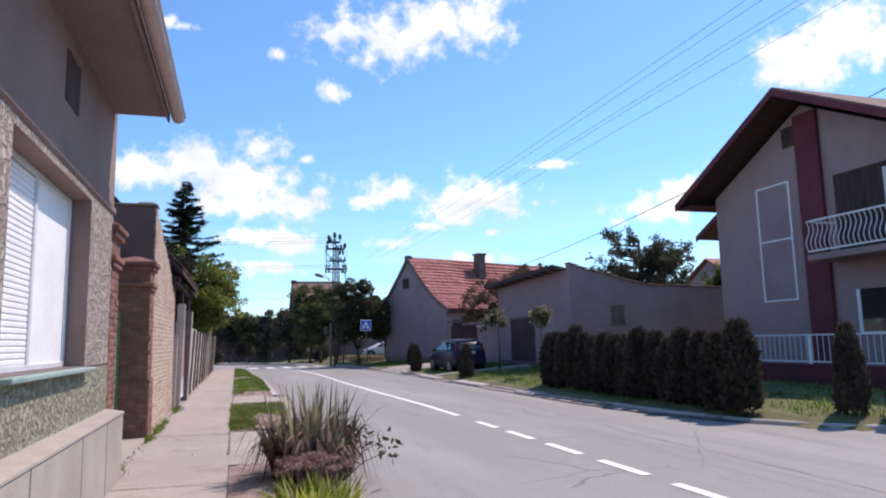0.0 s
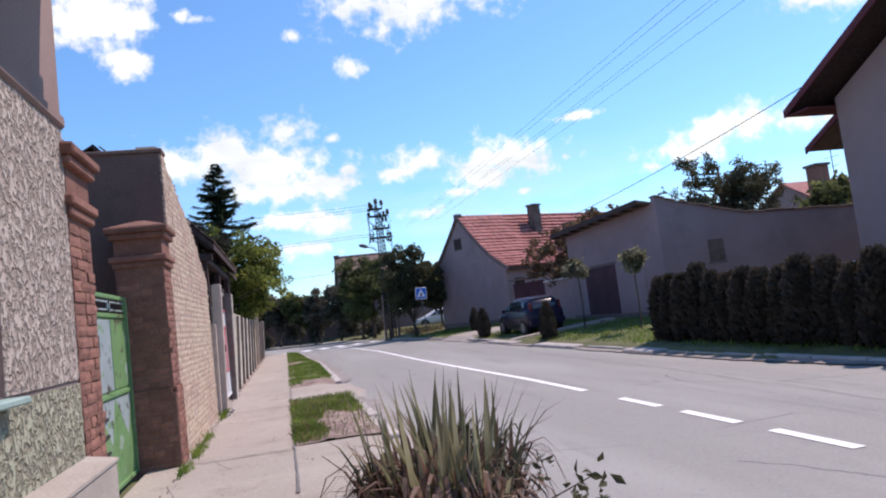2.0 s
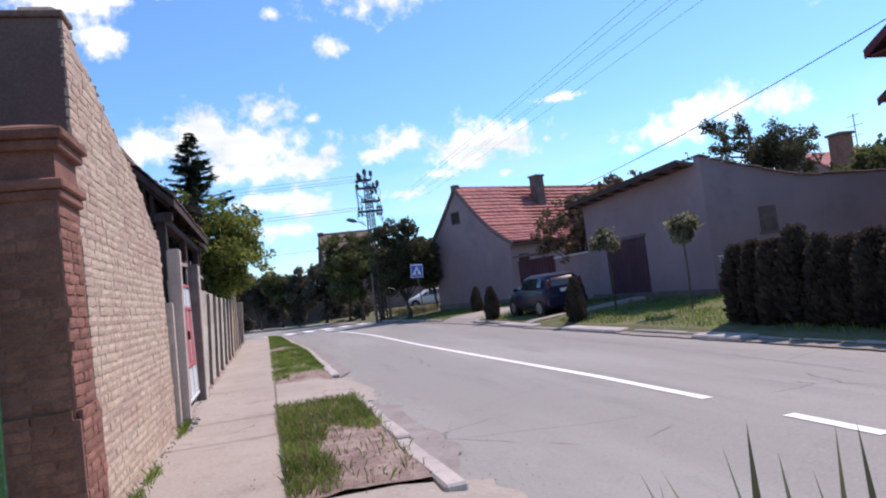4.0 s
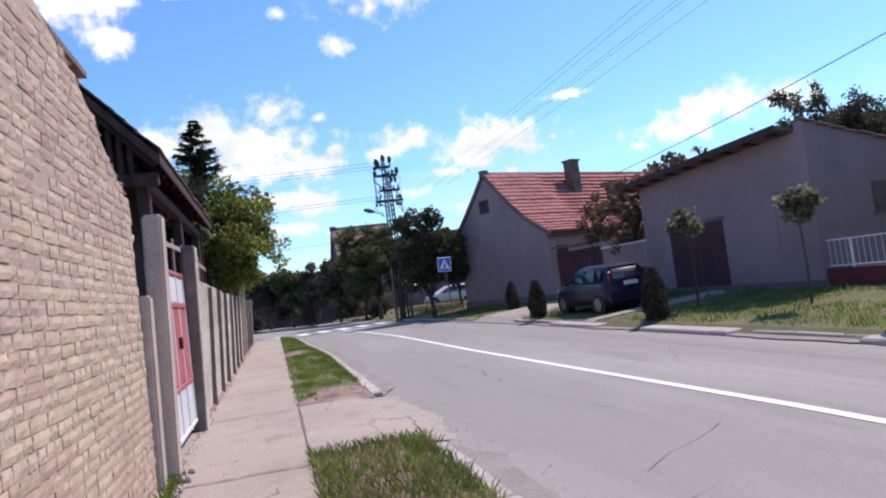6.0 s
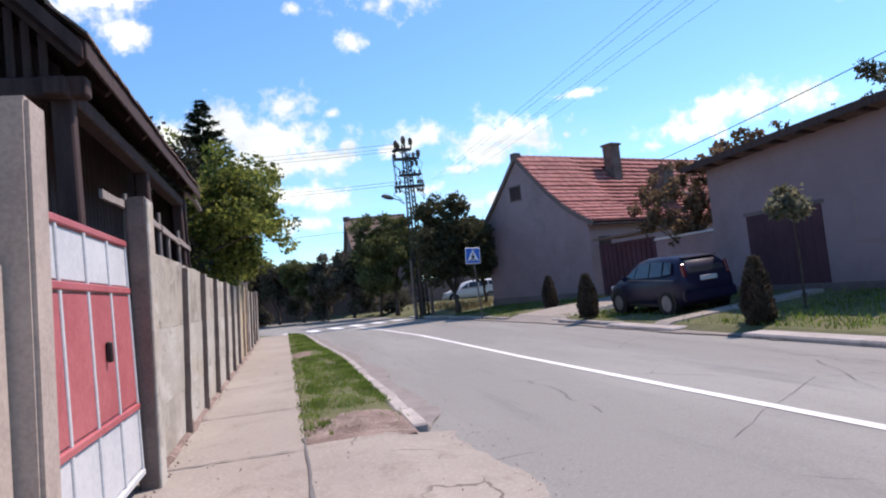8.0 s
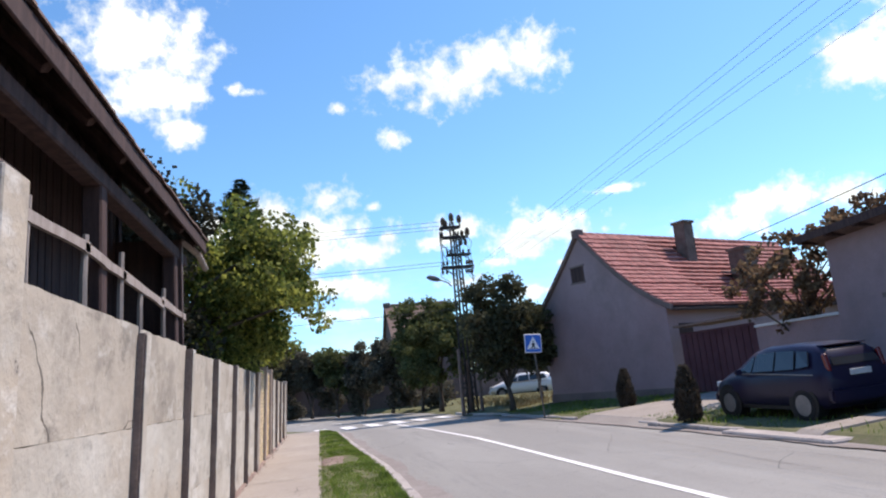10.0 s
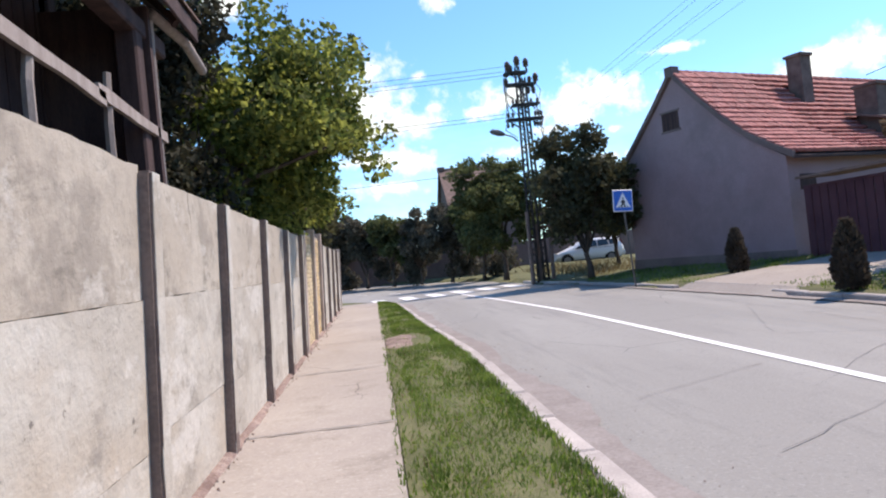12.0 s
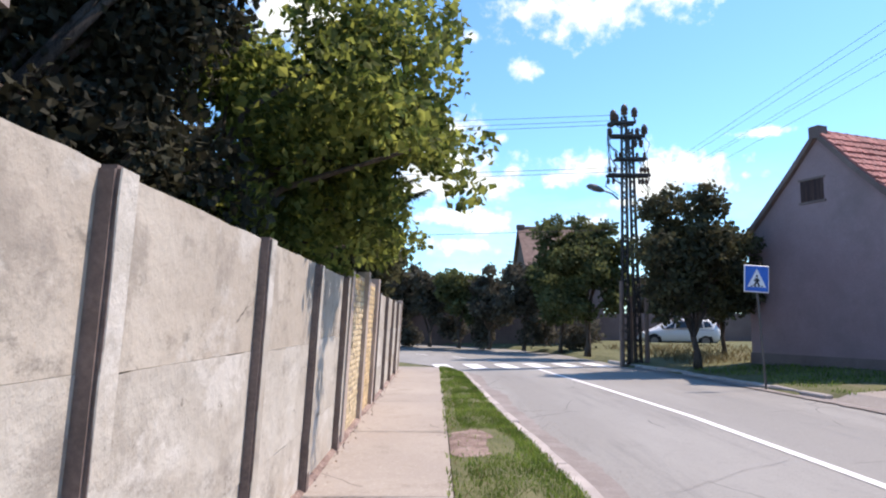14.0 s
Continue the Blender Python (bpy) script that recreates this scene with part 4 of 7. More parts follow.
win = thing("window_1", "white window with a lowered roller shutter in a deep reveal", "window", kind="structure")
fx = WX - 0.17
part("reveal_side", plain(WX - 0.2, WX - 0.003, WY1 - 0.003, WY1 + 0.01, WZ0, WZ1), M["plaster_tan"], win)
part("reveal_side", plain(WX - 0.2, WX - 0.003, WY0 - 0.01, WY0 + 0.003, WZ0, WZ1), M["plaster_tan"], win)
part("reveal_head", plain(WX - 0.2, WX - 0.003, WY0, WY1, WZ1 - 0.004, WZ1 + 0.01), M["plaster_tan"], win)
part("window_sill", bevelled(WX - 0.2, WX + 0.10, WY0 - 0.06, WY1 + 0.03, WZ0 - 0.045, WZ0 - 0.008, 0.008), M["sill"], win, "green painted metal window sill")
part("window_back", plain(fx - 0.08, fx - 0.05, WY0, WY1, WZ0, WZ1), M["white"], win)
mid = WY0 + 1.28
for y0, y1 in ((WY0 + 0.01, WY0 + 0.06), (mid - 0.03, mid + 0.03), (WY1 - 0.07, WY1 - 0.01)):
    part("window_frame", bevelled(fx - 0.05, fx, y0, y1, WZ0, WZ1 - 0.004, 0.006), M["white_old"], win)
for z0, z1 in ((WZ0, WZ0 + 0.05), (WZ1 - 0.06, WZ1 - 0.005)):
    part("window_frame", bevelled(fx - 0.045, fx - 0.002, WY0 + 0.06, WY1 - 0.07, z0, z1, 0.005), M["white_old"], win)
z = WZ0 + 0.05
while z < WZ1 - 0.1:
    part("slat", bevelled(fx - 0.035, fx - 0.012, WY0 + 0.06, mid - 0.03, z, z + 0.042, 0.008), M["white"], win)
    z += 0.046
part("roller_blind", plain(fx - 0.035, fx - 0.02, mid + 0.03, WY1 - 0.07, WZ0 + 0.05, WZ1 - 0.06), M["white"], win, "plain white lowered blind")


# ---- brick piers, green gate, brick wall (cores; bricks at the end) ----
pier = thing("gate_pier", "old brick gate pier with stepped cap at the house", "pier", kind="structure")
part("core", plain(-1.93, WX - 0.008, H1 + 0.02, 10.22, 0, 2.95), M["mortar_pier"], pier)
pier2 = thing("gate_pier", "old brick gate pier with stepped cap by the wall", "pier", kind="structure")
part("core", plain(-1.93, WX - 0.008, 13.32, 13.88, 0, 2.5), M["mortar_pier"], pier2)
part("foot_core", plain(-1.94, WX + 0.024, 13.291, 13.885, 0, 0.93), M["mortar_pier"], pier2)


def cap_courses(p, y0, y1, z):
    for dz, o, h in ((0.0, 0.03, 0.07), (0.07, 0.055, 0.07), (0.34, 0.05, 0.07), (0.41, 0.085, 0.07)):
        part("cap_course", bevelled(-1.93 - o, WX + o, y0 - o, y1 + o * 0.5, z + dz, z + dz + h, 0.012), M["brick_red"], p, "corbelled brick course")
    part("cap_block", plain(-1.93, WX, y0, y1, z + 0.14, z + 0.34), M["brick_red"], p)
    bm = bmesh.new()
    a = [bm.verts.new(c) for c in ((-2.0, y0 - 0.07, z + 0.485), (WX + 0.07, y0 - 0.07, z + 0.485), (WX + 0.07, y1 + 0.03, z + 0.485), (-2.0, y1 + 0.03, z + 0.485))]
    t = [bm.verts.new(((-2.0 + WX + 0.07) / 2 + s * 0.05, (y0 + y1) / 2, z + 0.60)) for s in (-1, 1)]
    for f in ((a[0], a[1], t[1], t[0]), (a[1], a[2], t[1]), (a[2], a[3], t[0], t[1]), (a[3], a[0], t[0]), (a[3], a[2], a[1], a[0])):
        bm.faces.new(f)
    part("cap_top", bm, M["mortar_pier"], p, "mortared sloping cap")


cap_courses(pier, H1 + 0.02, 10.22, 2.42)
cap_courses(pier2, 13.32, 13.88, 2.42)

gate = thing("yard_gate", "tall double gate of peeling green and pale sheet metal", "gate")
GX = -1.86


def gate_leaf(y0, y1, k):
    leaf = part("gate_leaf", plain(GX - 0.012, GX + 0.003, y0 + 0.03, y1 - 0.03, 0.12, 1.88), M["green_gate"], gate)
    for a, b in ((y0, y0 + 0.045), (y1 - 0.045, y1)):
        part("stile", bevelled(GX - 0.02, GX + 0.03, a, b, 0.1, 2.08, 0.006), M["green_gate"], leaf)
    for z in (0.1, 1.02, 1.84, 2.04):
        part("rail", bevelled(GX - 0.015, GX + 0.026, y0 + 0.045, y1 - 0.045, z, z + 0.045, 0.006), M["green_gate"], leaf)
    # two upper panels, pale and green, and pressed lower panels
    m = (y0 + y1) / 2
    part("panel", bevelled(GX, GX + 0.012, y0 + 0.06, m - 0.015, 1.09, 1.82, 0.005), M["pale_gate"], leaf, "pale blue peeling panel")
    part("panel", bevelled(GX, GX + 0.012, m + 0.015, y1 - 0.06, 1.09, 1.82, 0.005), M["green_gate"], leaf)
    for a, b, s in ((y0 + 0.06, m - 0.01, 1), (m + 0.01, y1 - 0.06, -1)):
        bm = bmesh.new()
        c = [(a, 0.16), (b, 0.16), (b, 1.0), (a, 1.0)]
        q = [bm.verts.new((GX + 0.004, *p)) for p in c]
        o = bm.verts.new((GX + 0.035, (a + b) / 2, 0.58))
        for i in (0, 1, 3):
            bm.faces.new((q[i], q[(i + 1) % 4], o))
        part("pressed_panel", bm, M["green_gate"], leaf)
        bm = bmesh.new()
        bm.faces.new([bm.verts.new(p) for p in ((GX + 0.004, b, 1.0), (GX + 0.004, a, 1.0), (GX + 0.035, (a + b) / 2, 0.58))])
        part("pressed_facet", bm, M["pale_gate"], leaf, "pale peeling upper facet")
    for a, b in ((y0 + 0.07, m - 0.03), (m + 0.03, y1 - 0.07)):
        for u in (1.915, 2.0):
            part("grille_bar", plain(GX - 0.003, GX + 0.012, a, b, u, u + 0.018), M["pale_gate"], leaf)
        for v in (a, b - 0.018):
            part("grille_bar", plain(GX - 0.003, GX + 0.012, v, v + 0.018, 1.90, 2.03), M["pale_gate"], leaf)
    return leaf


l1 = gate_leaf(10.24, 11.76, 1)
l2 = gate_leaf(11.78, 13.30, 2)
part("lock", bevelled(GX + 0.01, GX + 0.045, 11.86, 11.94, 1.45, 1.66, 0.008), M["dark_metal"], l2, "dark lock case with handle")
for z in (0.5, 0.66, 0.82):
    part("hinge_bar", bevelled(GX + 0.01, GX + 0.04, 11.80, 12.1, z, z + 0.035, 0.006), M["dark_metal"], l2)

shed = thing("outbuilding", "plastered outbuilding end with a sloping brick street wall", "outbuilding", kind="structure")
part("end_wall", prism([(-8.5, 0), (WX - 0.02, 0), (WX - 0.02, 3.93), (-8.5, 4.0)], "y", 13.9, 14.15), M["plaster_umber"], shed, "dull brown plaster end wall")
part("cap", bevelled(-8.5, WX + 0.01, 13.87, 14.18, 3.94, 3.99, 0.01), M["tile_old"], shed)
part("wall_core", prism([(13.95, 0), (18.02, 0), (18.02, 2.52), (16.65, 3.17), (15.34, 3.52), (13.95, 3.93)], "x", -1.72, WX - 0.010), M["mortar"], shed)
part("back_roof", prism([(-1.55, 3.55), (-1.55, 3.6), (-8.5, 3.75), (-8.5, 3.7)], "y", 14.2, 17.6), M["tile_old"], shed)

# ---- small gate with concrete posts ----
def concrete_post(name, x0, x1, y0, y1, z, label, grp, lean=0.0, mat="post"):
    bm = bevelled(x0, x1, y0, y1, -0.1, z, 0.02, seg=2)
    for v in bm.verts:
        v.co.x += lean * max(0, v.co.z)
    return tagged(part(name, bm, M[mat]), label, "post", grp)


concrete_post("gate_post", -1.44, -1.27, 18.28, 18.52, 2.50, "tall round-topped concrete gate post", "gate posts", 0.03)
# Body colour holds the shade of the near side; street face stays pale.
gp = concrete_post("gate_post", -1.44, -1.27, 20.95, 21.22, 2.46, "tall concrete gate post beside the fence, coloured dark as its shaded side", "gate posts", 0.03, "post_shade")
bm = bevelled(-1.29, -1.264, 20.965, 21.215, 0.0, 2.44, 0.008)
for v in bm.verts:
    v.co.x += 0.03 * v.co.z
part("street_face", bm, M["fence"], gp, "pale plastered street face over the shade-dark post")
concrete_post("fence_post", -1.50, -1.36, 18.04, 18.24, 1.76, "short concrete post against the brick wall", "", 0.02)
rgate = thing("street_gate", "low red and white sheet metal gate between concrete posts", "gate")
gx = -1.40
part("gate_frame", plain(gx - 0.01, gx + 0.0, 18.55, 20.92, 0.24, 2.08), M["white_old"], rgate)
for z in (0.22, 0.74, 1.66, 2.04):
    part("rail", bevelled(gx - 0.02, gx + 0.035, 18.55, 20.92, z, z + 0.05, 0.008), M["white_old"] if z < 0.5 else M["red_gate"], rgate)
for k, (a, b) in enumerate(((18.56, 19.15), (19.17, 19.72), (19.74, 20.3), (20.32, 20.9))):
    part("lower_panel", bevelled(gx, gx + 0.014, a, b, 0.28, 0.73, 0.006), M["white_old"], rgate)
    part("upper_panel", bevelled(gx, gx + 0.014, a, b, 1.72, 2.03, 0.006), M["white_old"], rgate)
    part("middle_panel", bevelled(gx, gx + 0.018, a, b, 0.80, 1.65, 0.008), M["red_gate"], rgate, "faded red panel")
for y in (18.55, 19.16, 19.73, 20.31, 20.9):
    part("stile", bevelled(gx - 0.02, gx + 0.028, y - 0.02, y + 0.02, 0.22, 2.08, 0.006), M["white_old"], rgate)
part("gate_handle", bevelled(gx + 0.02, gx + 0.06, 20.05, 20.09, 1.18, 1.32, 0.008), M["dark_metal"], rgate, "dark lock and handle")

# ---- concrete panel fence, leaning a little to the street ----
LEAN = 0.055
POSTS = [21.3, 23.40, 25.24, 27.0, 28.95, 30.78, 32.6]
fence = thing("fence", "weathered grey concrete panel fence with proud posts", "fence")


def lean(bm):
    for v in bm.verts:
        v.co.x += LEAN * max(0.0, v.co.z)
    return bm


def bay(parent, y0, y1, z, seed):
    """Three cast slabs stacked in a bay, the topmost with a slightly broken edge."""
    r = random.Random(seed)
    n = 18
    cuts = (0.0, 0.60 + r.uniform(-.03, .03), 1.33 + r.uniform(-.02, .02))
    for k_ in range(3):
        lo, out = cuts[k_] + 0.0005, r.uniform(-0.006, 0.004)
        edge = []
        for k in range(n + 1):
            y = y0 + (y1 - y0) * k / n
            if k_ == 2:
                edge.append((y, z + (0.022 if seed == 1 else 0.006) * noise.noise((k * 0.35, seed * 3.1, 0)) + r.uniform(-.003, .003)))
            else:
                edge.append((y, cuts[k_ + 1] - 0.001 + min(0.0, r.uniform(-.006, .004))))
        part("fence_panel", lean(prism([(y0, lo)] + edge + [(y1, lo)], "x", WX - 0.06, WX + out)), M["fence_top"] if k_ == 2 else M["fence"], parent)
    part("back_slab", lean(plain(WX - 0.075, WX - 0.061, y0, y1, 0.0, z - 0.06)), M["post_shade"], parent)


for i, (a, b) in enumerate(zip(POSTS, POSTS[1:])):
    bay(fence, a + 0.055, b - 0.03, (2.04, 2.03, 1.99, 1.99, 2.0, 2.0, 2.0)[i], i)


def shade_sided_post(parent, y0, y1, top, seed):
    """Post in a colour darkened for its shaded side, its street face skimmed with plaster that has a ragged edge."""
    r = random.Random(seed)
    # Dark body paints the shade of the near side; the skim covers its front.
    p_ = part("fence_post", lean(bevelled(WX - 0.14, WX + 0.062, y0, y1, -0.1, top, 0.014, seg=2)), M["post_shade"], parent)
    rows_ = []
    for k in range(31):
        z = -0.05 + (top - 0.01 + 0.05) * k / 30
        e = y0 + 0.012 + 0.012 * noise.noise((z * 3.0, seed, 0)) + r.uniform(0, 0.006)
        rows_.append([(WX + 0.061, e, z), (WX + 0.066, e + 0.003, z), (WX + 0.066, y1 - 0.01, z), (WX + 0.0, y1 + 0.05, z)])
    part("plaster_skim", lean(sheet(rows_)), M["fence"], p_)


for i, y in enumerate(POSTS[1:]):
    shade_sided_post(fence, y - 0.045, y + 0.10, 1.99 + 0.012 * (i % 2), i)
foot = []
for k in range(60):
    y = 21.3 + 0.39 * k
    w = 0.065 + 0.05 * noise.noise((k * 0.6, 1, 1))
    foot.append([(WX - 0.02, y, 0.12), (WX + w * 0.5, y, 0.11), (WX + w, y, 0.088), (WX + w + 0.02, y, 0.05)])
tagged(part("fence_footing", sheet(foot), M["dirt"]), "crumbling earth and mortar footing along the fence", "footing", kind="structure")

# yellow brick stretch and further bays
ypier = thing("wall", "yellow brick wall section with slim piers", "wall", kind="structure")
part("core", lean(plain(WX - 0.12, WX - 0.013, 33.0, 37.0, 0, 2.12)), M["mortar"], ypier)
for y in (33.0, 34.9, 36.6):
    part("pier", lean(plain(WX - 0.13, WX + 0.05, y, y + 0.25, 0, 2.22 if y > 34 else 2.1)), M["post"], ypier)
fence2 = thing("fence", "further grey concrete fence bays beyond the brick section", "fence")
for i in range(4):
    a = 37.1 + 2.05 * i
    bay(fence2, a + 0.05, a + 2.0, 2.0, 20 + i)
    shade_sided_post(fence2, a - 0.07, a + 0.06, 2.0, 40 + i)
part("end_post", lean(bevelled(WX - 0.14, WX + 0.03, 45.3, 45.45, -0.1, 2.1, 0.016)), M["post"], fence2)

# ---- barn behind the fence ----
barn = thing("barn", "old dark timber barn with an overhanging tiled roof", "barn", kind="structure")
BX, BY0, BY1 = -2.35, 20.75, 26.9
EX, EZ, PITCH = -1.45, 3.52, 1.06       # eave line and rise per metre
part("rear_wall", plain(-7.5, -7.3, BY0, BY1, 0, 3.6), M["wood_dark"], barn)
part("floor_slab", plain(-7.5, BX, BY0, BY1, 0, 0.06), M["dirt"], barn)
part("end_wall", prism([(-7.3, 0), (BX, 0), (BX, 4.3), (-3.7, 5.75), (-7.3, 3.5)], "y", BY1 - 0.15, BY1), M["wood_dark"], barn)
part("end_wall", plain(-2.4, -1.60, 26.72, 26.78, 0, 3.45), M["wood_dark"], barn)
part("end_wall", prism([(-7.3, 0), (BX - 0.3, 0), (BX - 0.3, 3.2), (-7.3, 3.2)], "y", BY0 + 0.2, BY0 + 0.3), M["wood_dark"], barn)
rb = random.Random(7)
y = BY0
while y < BY1:
    w = rb.uniform(0.13, 0.2)
    part("board", plain(BX - 0.03 - rb.uniform(0, .02), BX, y, y + w, 0.05, 4.3 + rb.uniform(-.05, .05)), M["wood_dark"], barn)
    y += w + rb.uniform(0.008, 0.022)
part("eave_beam", bevelled(-1.78, -1.62, 20.5, 27.2, 3.2, 3.34, 0.015), M["wood_dark"], barn)
part("tie_beam", bevelled(-6.5, -1.5, BY0 - 0.12, BY0 + 0.04, 3.22, 3.38, 0.015), M["wood_dark"], barn)
x = -1.78
while x > -3.6:
    top = EZ + (EX - x) * PITCH - 0.12
    part("gable_slat", plain(x - 0.06, x, BY0 - 0.05, BY0 - 0.02, 3.36, top + rb.uniform(-.04, 0)), M["wood_dark"], barn)
    x -= 0.115
part("gable_backing", prism([(-6.9, 3.3), (-1.8, 3.3), (-1.8, 3.6), (-3.7, 5.6), (-6.9, 3.6)], "y", BY0 + 0.3, BY0 + 0.34), M["wood_dark"], barn)
for y in (20.68, 23.7, 26.5):
    part("post", bevelled(-1.78, -1.63, y, y + 0.16, 0, 3.22, 0.015), M["wood_dark"], barn)
y = 20.6
while y < 27.3:
    bm = bmesh.new()
    tube(bm, (EX - 0.06, y, EZ - 0.05), (-3.7, y, EZ - 0.05 + (3.7 + EX - 0.06) * PITCH), 0.05, n=5)
    part("rafter", bm, M["wood_dark"], barn)
    y += 0.82
RX, RZ4 = -3.7, EZ + (3.7 + EX) * PITCH
part("roof_deck", prism([(EX, EZ), (EX, EZ + 0.035), (RX, RZ4 + 0.035), (-7.6, EZ + 0.03), (-7.6, EZ), (RX, RZ4)], "y", 20.4, 27.5), M["wood_dark"], barn)
part("eave_board", bevelled(EX, EX + 0.025, 20.4, 27.5, EZ - 0.10, EZ + 0.05, 0.006), M["wood_dark"], barn)
part("verge_board", prism([(EX, EZ - 0.10), (EX, EZ + 0.03), (RX, RZ4 + 0.03), (RX, RZ4 - 0.10)], "y", 20.37, 20.4), M["wood_dark"], barn)
# uneven clay tiles
vs, fs = [], []
ca = 1 / math.hypot(1, PITCH)
for row in range(18):
    yy = 20.36
    while yy < 27.5:
        d = row * 0.175
        x, z = EX + 0.05 - d * ca, EZ + 0.035 + d * ca * PITCH
        dz = rb.uniform(0, .03)
        k = len(vs)
        w = 0.172
        for (dx, zz) in ((0.0, 0.0), (-0.22 * ca, 0.22 * ca * PITCH - 0.02)):
            for dd in (0, w):
                for t in (0, 0.02):
                    vs.append((x + dx, yy + dd, z + zz + 0.012 + dz + t))
        fs += [(k, k + 2, k + 3, k + 1), (k + 1, k + 3, k + 7, k + 5), (k, k + 4, k + 6, k + 2), (k, k + 1, k + 5, k + 4), (k + 2, k + 6, k + 7, k + 3)]
        yy += 0.18
ob = new("roof_tiles", raw_mesh("roof_tiles", vs, fs, M["tile_old"]))
ob.parent = barn
tagged(ob, "weathered dark clay tiles", kind="stuff")
rack = thing("rack", "weathered wooden drying rack above the fence", "rack")
for (ya, za), (yb, zb) in (((21.3, 2.56), (23.35, 2.63)), ((23.25, 2.61), (24.3, 2.58)), ((24.2, 2.59), (25.75, 2.53)), ((25.65, 2.56), (26.95, 2.52))):
    bm = bmesh.new()
    rail_ = []
    for k in range(9):
        f = k / 8
        h_ = 0.038 + 0.012 * noise.noise((f * 4, ya, 0))
        c_ = za + (zb - za) * f + 0.018 * noise.noise((f * 3, ya, 5))
        y_ = ya + (yb - ya) * f
        rail_.append([bm.verts.new((x_, y_, z_)) for x_, z_ in ((-1.60, c_ - h_), (-1.60, c_ + h_), (-1.63, c_ + h_), (-1.63, c_ - h_))])
    for p_, q_ in zip(rail_, rail_[1:]):
        for k in range(4):
            bm.faces.new((p_[k], p_[(k + 1) % 4], q_[(k + 1) % 4], q_[k]))
    bm.faces.new(rail_[0])
    bm.faces.new(rail_[-1][::-1])
    bmesh.ops.recalc_face_normals(bm, faces=bm.faces[:])
    part("rail", bm, M["wood_grey"], rack)
for y, h_ in ((22.3, 2.72), (23.31, 2.72), (24.23, 2.78), (24.88, 2.6), (25.85, 2.72), (26.85, 3.4)):
    bm = bmesh.new()
    path_tube(bm, [(-1.66, y - 0.03, 0.0), (-1.645, y + 0.02, 1.9), (-1.635, y, 2.4), (-1.63, y + 0.03, h_)], [0.032, 0.03, 0.028, 0.024], 6)
    part("upright", bm, M["wood_grey"], rack)
bm = bmesh.new()
path_tube(bm, [(-1.62, 26.9, 3.46), (-1.53, 27.5, 3.42), (-1.50, 27.9, 3.30)], [0.04, 0.042, 0.042], 10)
tagged(part("drain_pipe", bm, M["wood_grey"], smooth=True), "short pale pipe end under the barn eaves", "pipe")

# ---- right side: two-storey house ----
R1 = thing("house", "two-storey beige house with gable to the street", "house", kind="structure")
rx = 15.5
ry0, ry1 = 12.6, 20.4
rmid, rpeak = 16.5, 8.3
wallp = [(ry0, 0.1), (ry1, 0.1), (ry1, 6.05), (rmid, 8.05), (ry0, 6.05)]
part("wall", prism(wallp, "x", rx, 24.0), M["plaster_beige"], R1, "smooth beige plaster")
for x0, x1, nm in ((14.55, 25.0, "roof"),):
    part(nm, prism([(rmid, rpeak + 0.05), (rmid, rpeak + 0.22), (ry1 + 0.85, 6.05), (ry1 + 0.85, 5.85)], "x", x0, x1), M["tile_old"], R1, "dark tiled roof slope")
    part(nm, prism([(rmid, rpeak + 0.05), (rmid, rpeak + 0.22), (ry0 - 0.85, 6.05), (ry0 - 0.85, 5.85)], "x", x0, x1), M["tile_old"], R1, "dark tiled roof slope")
part("barge_board", prism([(rmid, rpeak - 0.05), (rmid, rpeak + 0.16), (ry1 + 0.87, 6.0), (ry1 + 0.87, 5.78)], "x", 14.50, 14.55), M["maroon"], R1, "maroon barge board")
part("barge_board", prism([(rmid, rpeak - 0.05), (rmid, rpeak + 0.16), (ry0 - 0.87, 6.0), (ry0 - 0.87, 5.78)], "x", 14.50, 14.55), M["maroon"], R1, "maroon barge board")
for e in (ry1 + 0.85, ry0 - 0.85):
    part("eave_lining", prism([(rmid, rpeak + 0.03), (rmid, rpeak + 0.046), (e, 5.846), (e, 5.83)], "x", 14.56, 24.9), M["wood_dark"], R1, "dark boarded underside of the eaves")
part("soffit", prism([(ry1 - 0.02, 5.8), (ry1 - 0.02, 5.84), (ry1 + 0.86, 5.84), (ry1 + 0.86, 5.8)], "x", 14.56, 25.0), M["maroon"], R1)
part("pilaster", plain(rx - 0.12, rx, 15.92, 16.72, 0.1, 7.75), M["maroon"], R1, "maroon painted vertical band")
part("attic_vent", bevelled(rx - 0.03, rx + 0.02, 16.8, 17.28, 6.95, 7.55, 0.01), M["wood_dark"], R1, "dark louvred attic vent")
for y in (17.16, 18.44):
    part("panel_frame", plain(rx - 0.035, rx, y, y + 0.05, 2.45, 5.95), M["white"], R1, "white raised wall moulding")
for z in (2.45, 4.25, 5.92):
    part("panel_frame", plain(rx - 0.034, rx, 17.21, 18.44, z, z + 0.045), M["white"], R1, "white raised wall moulding")
part("glass_blocks", plain(rx - 0.012, rx + 0.002, 17.21, 18.44, 2.5, 5.92), M["plaster_pale"], R1, "pale recessed wall panel")
part("balcony_slab", bevelled(rx - 1.0, rx, 11.4, 15.75, 3.38, 3.55, 0.02), M["plaster_beige"], R1)
part("balcony_opening", plain(rx - 0.02, rx + 0.01, 12.9, 15.6, 3.62, 5.75), M["wood_dark"], R1, "dark balcony door and window")
part("balcony_door", bevelled(rx - 0.05, rx, 13.1, 14.1, 3.62, 5.6, 0.01), M["white_old"], R1)
